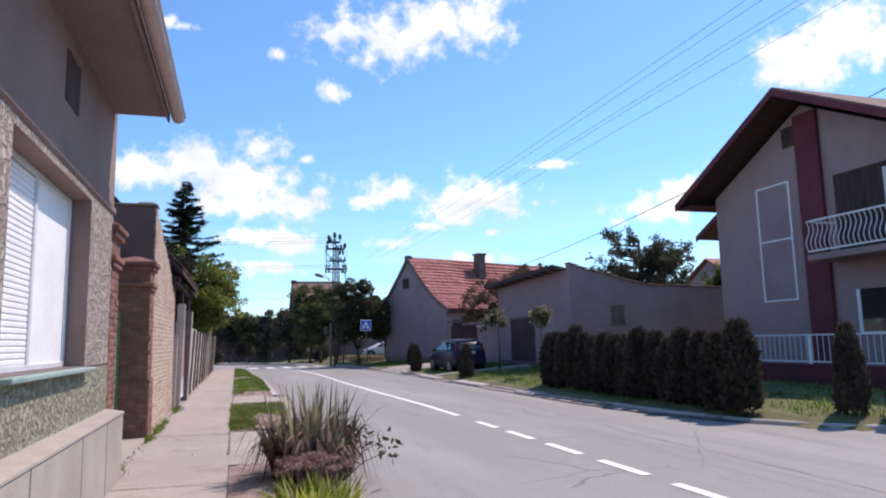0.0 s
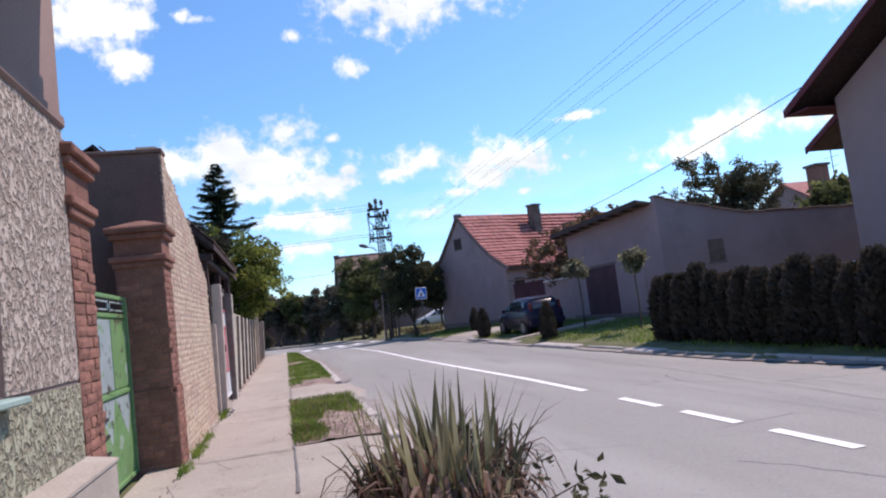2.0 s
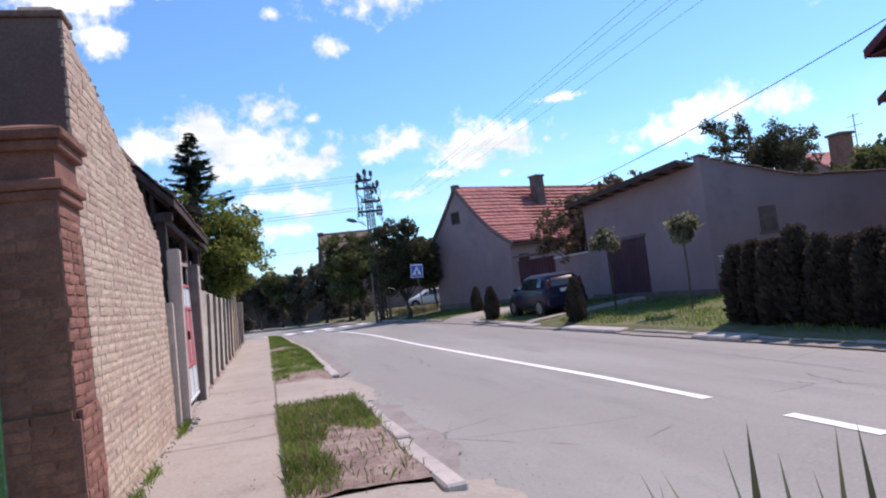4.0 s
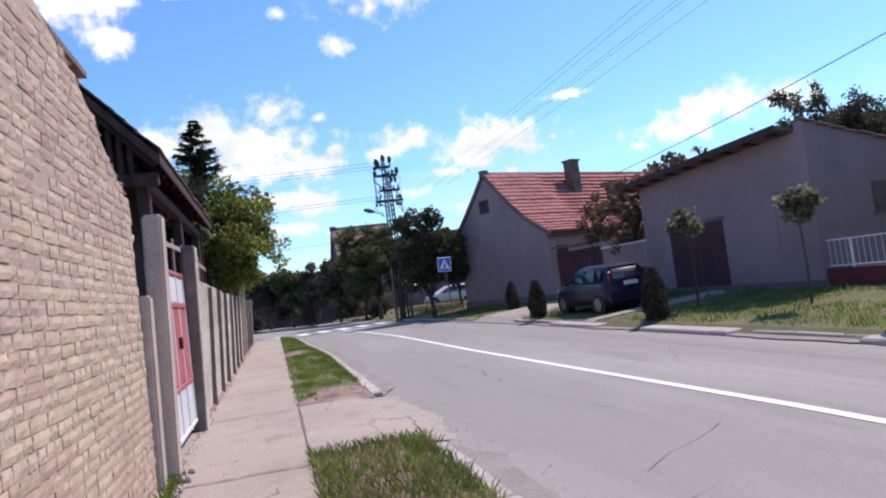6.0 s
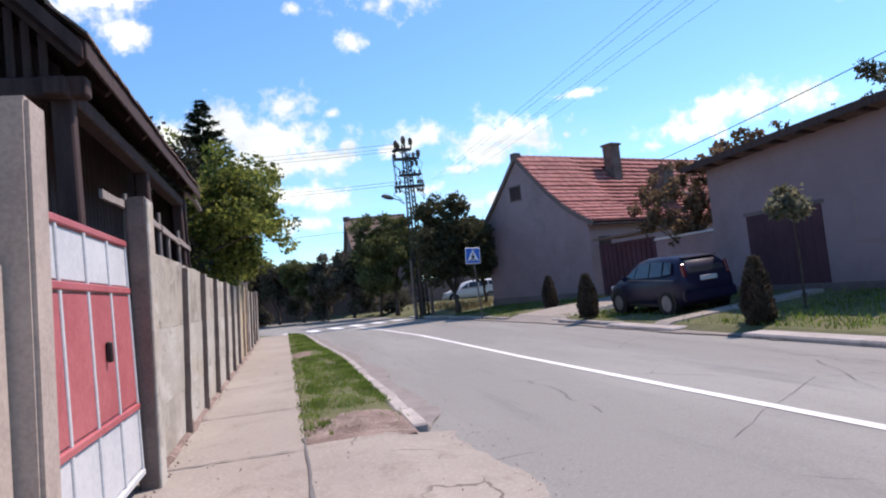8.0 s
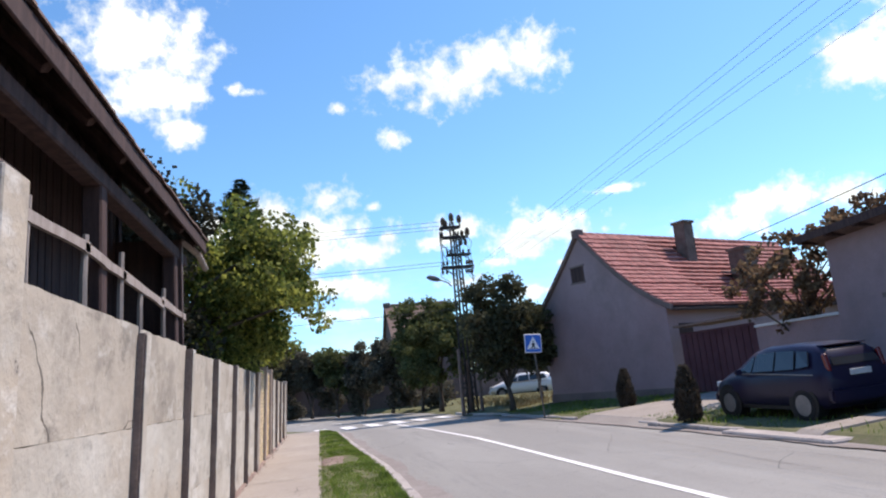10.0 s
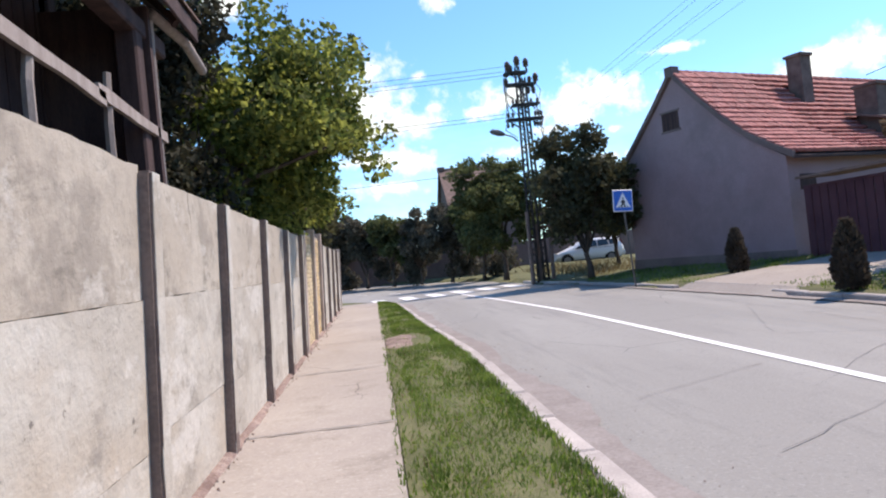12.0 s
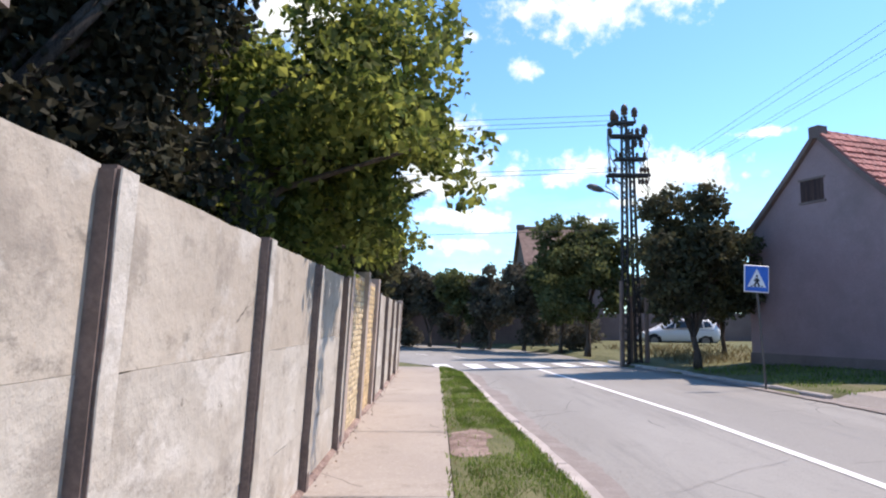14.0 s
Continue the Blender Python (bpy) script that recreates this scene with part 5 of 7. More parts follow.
rail = part("balcony_railing", plain(rx - 1.0, rx - 0.96, 11.4, 15.7, 4.42, 4.46), M["white"], R1, "white wavy-barred balcony railing")
part("rail", plain(rx - 1.0, rx - 0.96, 11.4, 15.7, 3.62, 3.66), M["white"], rail)
part("rail", plain(rx - 1.0, rx, 15.66, 15.7, 4.42, 4.46), M["white"], rail)


def wavy_bar(x, y, z0, z1, amp, r=0.012):
    bm = bmesh.new()
    n = 8
    path_tube(bm, [(x - amp * math.sin(2 * math.pi * k / n), y, z0 + (z1 - z0) * k / n) for k in range(n + 1)], [r] * (n + 1), 4)
    return bm


bar_me = finish(wavy_bar(0, 0, 0, 0.84, 0.07), "bar", M["white"])
for k in range(30):
    ob = new("bar", bar_me)
    ob.parent = rail
    ob.matrix_basis = pose(rx - 0.98, 11.45 + 0.146 * k, 3.64) @ Matrix.Diagonal((1, 1, 0.93, 1))
part("window_pane", plain(rx - 0.03, rx + 0.01, 13.2, 15.1, 1.5, 2.6), M["glass"], R1)
part("window_frame", plain(rx - 0.06, rx - 0.03, 13.1, 15.2, 1.42, 1.5), M["white"], R1)
part("window_frame", plain(rx - 0.06, rx - 0.03, 15.1, 15.2, 1.5, 2.6), M["white"], R1)
part("chimney", bevelled(18.5, 19.0, 14.2, 14.7, 7.2, 9.2, 0.02), M["brick"], R1)
part("wing_wall", prism([(19.0, 0.1), (21.9, 0.1), (21.9, 5.3), (19.0, 6.9)], "x", 17.3, 25.0), M["plaster_beige"], R1)
part("wing_roof", prism([(22.8, 5.05), (22.8, 5.2), (18.6, 7.35), (18.6, 7.2)], "x", 16.5, 25.4), M["tile_old"], R1, "lower wing roof with dark eaves")
part("wing_barge", prism([(22.83, 4.98), (22.83, 5.18), (18.6, 7.33), (18.6, 7.13)], "x", 16.45, 16.5), M["maroon"], R1)

# front garden wall with railing
gw = thing("garden_wall", "low maroon garden wall with white railing", "garden wall")
part("wall", plain(12.3, 12.5, 9.6, 25.0, 0.0, 0.80), M["maroon"], gw)
for z in (0.84, 1.44):
    part("rail", plain(12.385, 12.415, 9.6, 25.0, z, z + 0.03), M["white"], gw)
fb_me = finish(plain(-0.006, 0.006, -0.006, 0.006, 0.0, 0.58), "bar", M["white_old"])
for k in range(96):
    ob = new("bar", fb_me)
    ob.parent = gw
    ob.matrix_basis = pose(12.4, 9.75 + 0.16 * k, 0.865)
for k in range(8):
    part("upright", bevelled(12.375, 12.425, 9.6 + 2.1 * k, 9.65 + 2.1 * k, 0.80, 1.47, 0.006), M["white"], gw, "white railing post")

# ---- pale low building ----
R2 = thing("outbuilding", "low pale plastered building with dark garage door", "outbuilding", kind="structure")
bx = 12.25
part("front_wall", prism([(25.3, 0), (32.6, 0), (32.6, 3.98), (31.9, 4.0), (25.6, 4.22), (25.3, 4.22)], "x", bx, bx + 0.3), M["plaster_pale"], R2)
part("side_wall", prism([(bx, 0), (34, 0), (34, 3.0), (15.6, 3.55), (13.2, 4.1), (bx, 4.38)], "y", 25.05, 25.3), M["plaster_pale"], R2, "pale plaster side wall with sloping top")
r2 = random.Random(61)
for k in range(46):
    x = bx + 0.16 + 0.42 * k
    z = float(np.interp(x, [bx, 13.2, 15.6, 34], [4.38, 4.1, 3.55, 3.0]))
    part("coping_tile", bevelled(-0.2, 0.2, -0.2, 0.2, 0.0, 0.05, 0.012, m=pose(x, 25.17, z + 0.005, 0, 12 if x < 15.6 else 1.7, 0) @ pose(0, r2.uniform(-.03, .03), 0, r2.uniform(-5, 5), r2.uniform(-3, 3), r2.uniform(-4, 4))), M["tile_old"], R2)
part("back_wall", plain(19.8, 20.0, 25.3, 32.6, 0, 2.5), M["plaster_pale"], R2)
part("north_wall", plain(bx + 0.3, 14.5, 32.4, 32.6, 0, 3.4), M["plaster_pale"], R2)
rf = bmesh.new()
rv = [rf.verts.new(c) for c in ((bx - 0.55, 25.32, 4.27), (bx - 0.55, 33.0, 4.10), (19.9, 33.0, 2.5), (19.9, 25.32, 2.6), (bx - 0.55, 25.32, 4.36), (bx - 0.55, 33.0, 4.19), (19.9, 33.0, 2.59), (19.9, 25.32, 2.69))]
for f_ in ((0, 1, 2, 3), (7, 6, 5, 4), (0, 4, 5, 1), (1, 5, 6, 2), (2, 6, 7, 3), (3, 7, 4, 0)):
    rf.faces.new([rv[q] for q in f_])
part("roof", rf, M["tile_old"], R2, "shallow roof with dark boarded eaves")
part("fascia", prism([(25.3, 4.18), (25.3, 4.36), (33.0, 4.19), (33.0, 4.01)], "x", bx - 0.58, bx - 0.55), M["wood_dark"], R2)
for k in range(9):
    part("rafter", plain(bx - 0.52, bx, 25.6 + 0.9 * k, 25.7 + 0.9 * k, 4.14 - 0.022 * k * 0.9, 4.25 - 0.022 * k * 0.9), M["wood_dark"], R2)
part("garage_door", bevelled(bx - 0.03, bx + 0.02, 28.45, 31.1, 0.55, 2.42, 0.01), M["door_dark"], R2, "dark maroon garage door")
for k in range(1, 8):
    part("door_board_gap", plain(bx - 0.033, bx - 0.029, 28.45 + 0.33 * k, 28.465 + 0.33 * k, 0.58, 2.4), M["wood_dark"], R2)
part("door_lintel", plain(bx - 0.02, bx, 28.35, 31.2, 2.42, 2.52), M["plaster_grey"], R2)
part("blind_window", plain(bx - 0.018, bx, 26.3, 27.5, 1.4, 2.72), M["plaster_beige"], R2, "plastered-over window outline")
part("blind_window_fill", plain(bx - 0.022, bx - 0.018, 26.36, 27.44, 1.46, 2.66), M["plaster_pale"], R2)
part("side_window", plain(14.0, 14.6, 25.035, 25.06, 2.0, 2.75), M["masonry_shade"], R2, "small dusty side window")
part("side_window_frame", bevelled(13.93, 14.67, 25.02, 25.05, 1.93, 2.0, 0.008), M["plaster_grey"], R2)
part("plinth", plain(bx - 0.04, bx, 25.06, 32.6, 0.0, 0.55), M["plaster_grey"], R2)

# yard wall and red gate between the buildings
yw = thing("yard_wall", "plain pale yard wall with light coping", "wall", kind="structure")
part("wall", plain(12.28, 12.5, 32.6, 35.9, 0, 2.2), M["plaster_pale"], yw)
part("coping", bevelled(12.22, 12.56, 32.6, 35.9, 2.2, 2.27, 0.01), M["white_old"], yw)
cg = thing("courtyard_gate", "wide dull red sheet metal courtyard gate", "gate")
for k in range(12):
    part("board", bevelled(12.30 - 0.035 * k, 12.34 - 0.035 * k, 35.95 + 0.29 * k, 36.243 + 0.29 * k, 0.25, 2.3, 0.006), M["door_dark"], cg)
part("rail", prism([(12.26, 35.95), (12.30, 35.95), (11.92, 39.4), (11.88, 39.4)], "z", 2.3, 2.36), M["door_dark"], cg)
part("small_roof", prism([(12.0, 35.9), (13.2, 35.9), (12.8, 39.3), (11.6, 39.3)], "z", 2.55, 2.62), M["tile_old"], cg)

# ---- red-tiled house with gable to the street ----
R3 = thing("house", "old pale house with red tiled bell-cast roof", "house", kind="structure")
AP = Vector((10.36, 43.4, 0))
U = Vector((0.36, -0.93, 0)).normalized()      # along the gable towards the gate
V = Vector((0.93, 0.36, 0)).normalized()       # along the ridge, away from the street
RZ = 6.72
SLOPE_N = [(0.0, RZ), (0.9, 5.75), (1.8, 4.85), (2.7, 4.10), (3.4, 3.65), (4.15, 3.25)]
SLOPE_F = [(0.0, RZ), (0.95, 5.72), (1.9, 4.78), (2.9, 3.85)]


def g3(s, v, z):
    p = AP + U * s + V * v
    return (p.x, p.y, z)


def gable_solid(poly, v0, v1):
    bm = bmesh.new()
    a = [bm.verts.new(g3(s, v0, z)) for s, z in poly]
    b = [bm.verts.new(g3(s, v1, z)) for s, z in poly]
    bm.faces.new(a)
    bm.faces.new(b[::-1])
    for i in range(len(a)):
        j = (i + 1) % len(a)
        bm.faces.new((a[i], b[i], b[j], a[j]))
    bmesh.ops.recalc_face_normals(bm, faces=bm.faces[:])
    return bm


low = [(s, z - 0.1) for s, z in SLOPE_N[:-1]] + [(3.85, 3.28)]
part("wall", gable_solid([(-2.62, 0)] + [(-2.62, 4.0)] + [(-s, z - 0.1) for s, z in SLOPE_F[-2:0:-1]] + low + [(3.85, 0)], 0, 13.5), M["plaster_pale"], R3, "pale grey plaster gable")
part("plinth", gable_solid([(-2.66, 0), (-2.66, 0.6), (3.89, 0.6), (3.89, 0)], -0.03, 0.0), M["plaster_grey"], R3, "darker grey plaster plinth")
part("roof_deck", gable_solid([(s, z) for s, z in SLOPE_N] + [(s, z - 0.08) for s, z in SLOPE_N[::-1]], -0.08, 13.6), M["wood_dark"], R3)
part("roof_deck", gable_solid([(-s, z) for s, z in SLOPE_F] + [(-s, z - 0.08) for s, z in SLOPE_F[::-1]], -0.08, 13.6), M["tile_old"], R3)
part("gable_edge", gable_solid([(s, z + 0.12) for s, z in SLOPE_N] + [(s, z - 0.06) for s, z in SLOPE_N[::-1]], -0.12, -0.0), M["plaster_grey"], R3, "mortared gable verge")
part("gable_edge", gable_solid([(-s, z + 0.12) for s, z in SLOPE_F] + [(-s, z - 0.06) for s, z in SLOPE_F[::-1]], -0.12, -0.0), M["plaster_grey"], R3, "mortared gable verge")
part("finial", gable_solid([(-0.16, RZ - 0.1), (0.16, RZ - 0.1), (0.16, RZ + 0.24), (-0.16, RZ + 0.24)], -0.14, 0.2), M["plaster_grey"], R3)
part("attic_window", gable_solid([(-0.62, 4.9), (0.12, 4.9), (0.12, 5.5), (-0.62, 5.5)], -0.012, 0.0), M["wood_dark"], R3, "dark little attic window")
for a in ([(-0.68, 4.84), (0.18, 4.84), (0.18, 4.9), (-0.68, 4.9)], [(-0.68, 5.5), (0.18, 5.5), (0.18, 5.56), (-0.68, 5.56)]):
    part("attic_window_frame", gable_solid(a, -0.03, 0.0), M["plaster_grey"], R3)
part("side_window", gable_solid([(3.85, 2.3), (3.87, 2.3), (3.87, 2.75), (3.85, 2.75)], 0.5, 1.2), M["wood_dark"], R3)


def chimney(s, v, z0, z1, w):
    # Shade of the near faces is painted in by the dark masonry colour.
    ch = part("chimney", gable_solid([(s - w, z0), (s + w, z0), (s + w, z1), (s - w, z1)], v - w, v + w), M["masonry_shade"], R3, "brick chimney coloured dark as its shaded side")
    part("chimney_cap", gable_solid([(s - w - 0.06, z1), (s + w + 0.06, z1), (s + w + 0.06, z1 + 0.1), (s - w - 0.06, z1 + 0.1)], v - w - 0.06, v + w + 0.06), M["masonry_shade"], ch)


chimney(1.0, 5.2, 5.2, 7.2, 0.28)
chimney(2.6, 6.6, 3.8, 5.75, 0.38)
part("dormer_roof", gable_solid([(2.0, 4.9), (2.0, 4.98), (3.6, 4.5), (3.6, 4.42)], 5.9, 7.4), M["tile_old"], R3)
ridge = bmesh.new()
for k in range(34):
    a, b = Vector(g3(0, -0.1 + 0.4 * k, RZ + 0.07)), Vector(g3(0, 0.33 + 0.4 * k, RZ + 0.07))
    tube(ridge, a, b, 0.11, 0.09, 8)
part("ridge_tiles", ridge, M["tile_rest"], R3, "rounded ridge tiles")

# ---- far house and wall beyond the bend ----
FH = thing("house", "far old house with weathered tile roof", "house", kind="structure")
part("wall", plain(5.1, 9.4, 64.2, 71.8, 0, 4.0), M["plaster_grey"], FH)
part("roof", prism([(63.7, 4.1), (68.0, 7.3), (68.0, 7.42), (63.6, 4.2)], "x", 4.9, 9.6), M["tile_old"], FH)
part("roof", prism([(72.2, 4.1), (68.0, 7.3), (68.0, 7.42), (72.3, 4.2)], "x", 4.9, 9.6), M["tile_old"], FH)
part("gable", prism([(64.2, 4.0), (68.0, 7.25), (71.8, 4.0)], "x", 5.1, 5.4), M["masonry_shade"], FH)
part("finial", bevelled(4.85, 5.35, 67.8, 68.2, 7.3, 7.62, 0.03), M["masonry_shade"], FH)
far_ridge = bmesh.new()
for k in range(10):
    tube(far_ridge, (5.0 + 0.46 * k, 68.0, 7.42), (5.5 + 0.46 * k, 68.0, 7.42), 0.12, 0.09, 7)
part("ridge_tiles", far_ridge, M["tile_old"], FH)
fw = thing("wall", "long shaded yard wall behind the trees", "wall", kind="structure")
part("wall", prism([(7.2, 61.5), (7.2, 61.8), (-30, 98), (-30, 97.6)], "z", 0, 2.1), M["plaster_grey"], fw)
part("coping", prism([(7.25, 61.4), (7.25, 61.9), (-30, 98.1), (-30, 97.5)], "z", 2.1, 2.2), M["tile_old"], fw)
part("wall", plain(7.2, 22, 64.5, 64.8, 0, 2.0), M["plaster_grey"], fw)

BH = thing("house", "red-roofed house far behind the garden trees", "house", kind="structure")
part("wall", plain(32.5, 46, 38.5, 47, 0, 4.3), M["plaster_beige"], BH)
part("roof", prism([(38.0, 4.3), (42.6, 6.9), (42.6, 7.0), (37.9, 4.42)], "x", 32.2, 46.3), M["tile_rest"], BH)
part("roof", prism([(47.2, 4.3), (42.6, 6.9), (42.6, 7.0), (47.3, 4.42)], "x", 32.2, 46.3), M["tile_rest"], BH)
part("gable", prism([(38.5, 4.25), (42.6, 6.85), (46.8, 4.25)], "x", 32.5, 32.8), M["plaster_beige"], BH)
part("chimney", bevelled(32.0, 32.9, 39.2, 40.1, 4.5, 7.4, 0.03), M["brick_red"], BH, "red-brown brick chimney")
part("chimney_cap", bevelled(31.9, 33.0, 39.1, 40.2, 7.4, 7.55, 0.02), M["plaster_grey"], BH)
aer = bmesh.new()
tube(aer, (34.0, 40, 5.5), (34.0, 40, 8.7), 0.03, n=5)
for z_, w_ in ((8.6, 0.9), (8.0, 1.2), (7.4, 0.9)):
    tube(aer, (34.0 - w_ / 2, 40, z_ - 0.1), (34.0 + w_ / 2, 40, z_ + 0.1), 0.02, n=4)
part("aerial", aer, M["steel"], BH, "thin roof aerial")

# ---- plants ----
def leafy(centres, n, size, seed, shape="leaf", inner=0.55):
    """Leaves scattered over clumps (x, y, z, rx, ry, rz); denser towards their skin."""
    r = np.random.RandomState(seed)
    c = np.array(centres, float)
    vol = (c[:, 3] * c[:, 4] * c[:, 5]) ** 0.7
    pick = r.choice(len(c), n, p=vol / vol.sum())
    d = r.normal(size=(n, 3))
    d /= np.linalg.norm(d, axis=1)[:, None]
    rad = inner + (1 - inner) * r.rand(n) ** 0.6
    rad *= 1 + 0.16 * r.normal(size=n)
    p = c[pick, :3] + d * rad[:, None] * c[pick, 3:]
    a = r.normal(size=(n, 3))
    a[:, 2] -= 0.35
    a /= np.linalg.norm(a, axis=1)[:, None]
    b = np.cross(a, r.normal(size=(n, 3)))
    b /= np.linalg.norm(b, axis=1)[:, None]
    s = size * (0.55 + 0.9 * r.rand(n))[:, None]
    w = 0.42 if shape == "leaf" else 0.22
    nrm = np.cross(a, b)
    v = np.stack([p, p + a * s * 0.5 + b * s * w + nrm * s * 0.1, p + a * s, p + a * s * 0.5 - b * s * w + nrm * s * 0.1], 1).reshape(-1, 3)
    k = np.arange(n)[:, None] * 4
    faces = np.concatenate([k + [[0, 1, 2]], k + [[0, 2, 3]]]).tolist()
    return v.tolist(), faces


def limbs(bm, base, top, r, clumps, seed, n=9):
    rnd = random.Random(seed)
    base, top = Vector(base), Vector(top)
    pts = [base.lerp(top, k / 5) + Vector((rnd.uniform(-.06, .06), rnd.uniform(-.06, .06), 0)) * (k > 0) for k in range(6)]
    path_tube(bm, pts, [r * (1.25 if k == 0 else 1 - 0.14 * k) for k in range(6)], 9)
    for k in range(n):
        c = Vector(rnd.choice(clumps)[:3])
        s = pts[rnd.randint(2, 5)]
        mid = s.lerp(c, 0.5) + Vector((rnd.uniform(-.2, .2), rnd.uniform(-.2, .2), 0.15))
        path_tube(bm, [s, mid, c, c + (c - mid) * 0.08], [r * 0.42, r * 0.26, r * 0.12, 0.006], 6)


def clumps_in(centre, radii, n, size, seed, flat=0.75):
    rnd = random.Random(seed)
    out = []
    for _ in range(n):
        d = Vector((rnd.gauss(0, 1), rnd.gauss(0, 1), rnd.gauss(0, 1))).normalized() * rnd.uniform(0.35, 1.0)
        s = size * rnd.uniform(0.6, 1.25)
        out.append((centre[0] + d.x * radii[0], centre[1] + d.y * radii[1], centre[2] + d.z * radii[2], s, s, s * flat))
    return out


def tree(label, base, fork, r, clumps, n, size, mat, seed, name="tree", cat="tree", branches=10, group=""):
    t = thing(name, label, cat, base, group)
    bm = bmesh.new()
    limbs(bm, base, fork, r, clumps, seed, branches)
    part("trunk", bm, M["bark"], t, smooth=True)
    v, f = leafy(clumps, n, size, seed)
    ob = new("crown", raw_mesh("crown", v, f, mat))
    ob.parent = t
    ob.matrix_parent_inverse = t.matrix_basis.inverted()
    return t


# tree over the fence
cl = (clumps_in((-1.9, 33.0, 3.8), (1.3, 2.0, 1.25), 50, 0.5, 11) + clumps_in((-2.5, 32.6, 4.4), (0.6, 1.0, 0.8), 18, 0.4, 17) + clumps_in((-0.75, 32.2, 3.7), (0.85, 1.7, 1.15), 32, 0.38, 12)
      + clumps_in((-1.8, 32.2, 2.6), (0.7, 1.6, 0.5), 14, 0.4, 16) + clumps_in((-1.0, 34.2, 2.75), (0.45, 1.4, 0.4), 12, 0.3, 52)
      + [(-0.2, 32.2, 4.55, .3, .3, .18), (0.05, 31.9, 2.85, .25, .3, .2), (-0.15, 31.6, 3.1, .3, .3, .2), (-0.5, 32.6, 4.7, .35, .35, .2), (-0.9, 32, 4.95, .2, .2, .25), (-0.55, 32, 5.0, .22, .2, .2), (-1.5, 31.6, 5.2, .25, .25, .3), (-0.2, 32.0, 4.8, .25, .2, .14), (-2.4, 31.2, 5.4, .3, .3, .3), (-1.2, 32.3, 5.3, .18, .18, .25), (0.2, 32.0, 3.4, .2, .2, .2)])
tree("leafy green fruit tree hanging over the concrete fence", (-3.0, 31.5, 0.03), (-2.8, 31.7, 2.6), 0.14, cl, 30000, 0.094, M["leaf_walnut"], 5, branches=22)
# Foliage in shade, made as a tree whose leaf colour is darkened.
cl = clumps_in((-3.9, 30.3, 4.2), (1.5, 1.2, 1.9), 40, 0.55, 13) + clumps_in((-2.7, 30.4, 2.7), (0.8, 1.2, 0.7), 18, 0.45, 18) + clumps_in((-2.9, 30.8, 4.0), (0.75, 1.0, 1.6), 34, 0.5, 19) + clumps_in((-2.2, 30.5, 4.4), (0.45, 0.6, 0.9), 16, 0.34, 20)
tree("dark tree beside the barn, leaves coloured as in shade", (-3.8, 29.4, 0.03), (-3.7, 29.4, 3.0), 0.14, cl, 28000, 0.095, M["leaf_shade"], 4, branches=16)
# dense shade tree behind it
cl = clumps_in((-5.5, 37, 3.6), (2.6, 4.0, 1.8), 36, 0.9, 14)
tree("dense dark garden tree behind the fence", (-5.5, 37, 0.03), (-5.4, 37, 2.6), 0.16, cl, 14000, 0.15, M["leaf_dark"], 6, branches=16)
cl = clumps_in((-2.9, 42, 3.1), (1.7, 3.0, 1.0), 30, 0.6, 15) + clumps_in((-1.7, 41.0, 2.9), (0.6, 1.6, 0.8), 14, 0.4, 53)
tree("dark shrubby tree over the far fence", (-3.2, 42, 0.03), (-3.2, 42, 2.0), 0.1, cl, 12000, 0.13, M["leaf_dark"], 7, branches=12)


def spruce(label, base, h, r, n, seed, mat):
    t = thing("spruce", label, "tree", base)
    rnd = random.Random(seed)
    bm = bmesh.new()
    path_tube(bm, [base, (base[0], base[1], base[2] + h * 0.5), (base[0] + .05, base[1], base[2] + h)], [0.2, 0.12, 0.02], 7)
    part("trunk", bm, M["bark"], t)
    vs, fs = [], []
    z = 0.55 * h
    while z < h:
        fr = 1 - (z / h)
        m = max(4, int(5 + 7 * fr))
        for k in range(m):
            a = rnd.uniform(0, 6.283)
            zj = rnd.uniform(-0.32, 0.32)
            ln = r * (fr ** 0.86) * rnd.uniform(0.7, 1.12) + 0.12
            d = Vector((math.cos(a), math.sin(a), 0))
            steps = max(3, int(ln / 0.13))
            for s in range(1, steps + 1):
                f = s / steps
                c = Vector(base) + Vector((0, 0, z + zj * (fr > 0.04))) + d * ln * f + Vector((0, 0, -0.42 * ln * f + 0.42 * ln * f * f))
                for q in range(8):
                    a2 = a + rnd.choice((-1, 1)) * rnd.uniform(0.3, 1.2)
                    e = Vector((math.cos(a2), math.sin(a2), rnd.uniform(-.7, .1))) * rnd.uniform(0.22, 0.5)
                    w = Vector((-e.y, e.x, rnd.uniform(-.1, .1))).normalized() * 0.075
                    i = len(vs)
                    vs += [c - w, c + w, c + e]
                    fs.append((i, i + 1, i + 2))
        z += 0.16 + 0.14 * fr
    ob = new("crown", raw_mesh("crown", vs, fs, mat))
    ob.parent = t
    ob.matrix_parent_inverse = t.matrix_basis.inverted()
    return t


spruce("tall dark spruce behind the gardens", (-4.34, 61.5, 0.03), 15.3, 6.4, 0, 3, M["needle"])

# trees by the lattice pole
cl = clumps_in((7.3, 45.2, 3.3), (1.7, 1.6, 2.0), 50, 0.52, 21) + clumps_in((8.9, 45.8, 3.2), (0.9, 1.0, 1.3), 18, 0.45, 22) + clumps_in((8.9, 48.2, 3.3), (1.0, 1.3, 1.5), 20, 0.5, 26) + [(7.0, 45.6, 5.3, .4, .4, .5), (7.7, 44.6, 5.2, .45, .45, .4), (8.1, 44.9, 4.9, .35, .35, .35)]
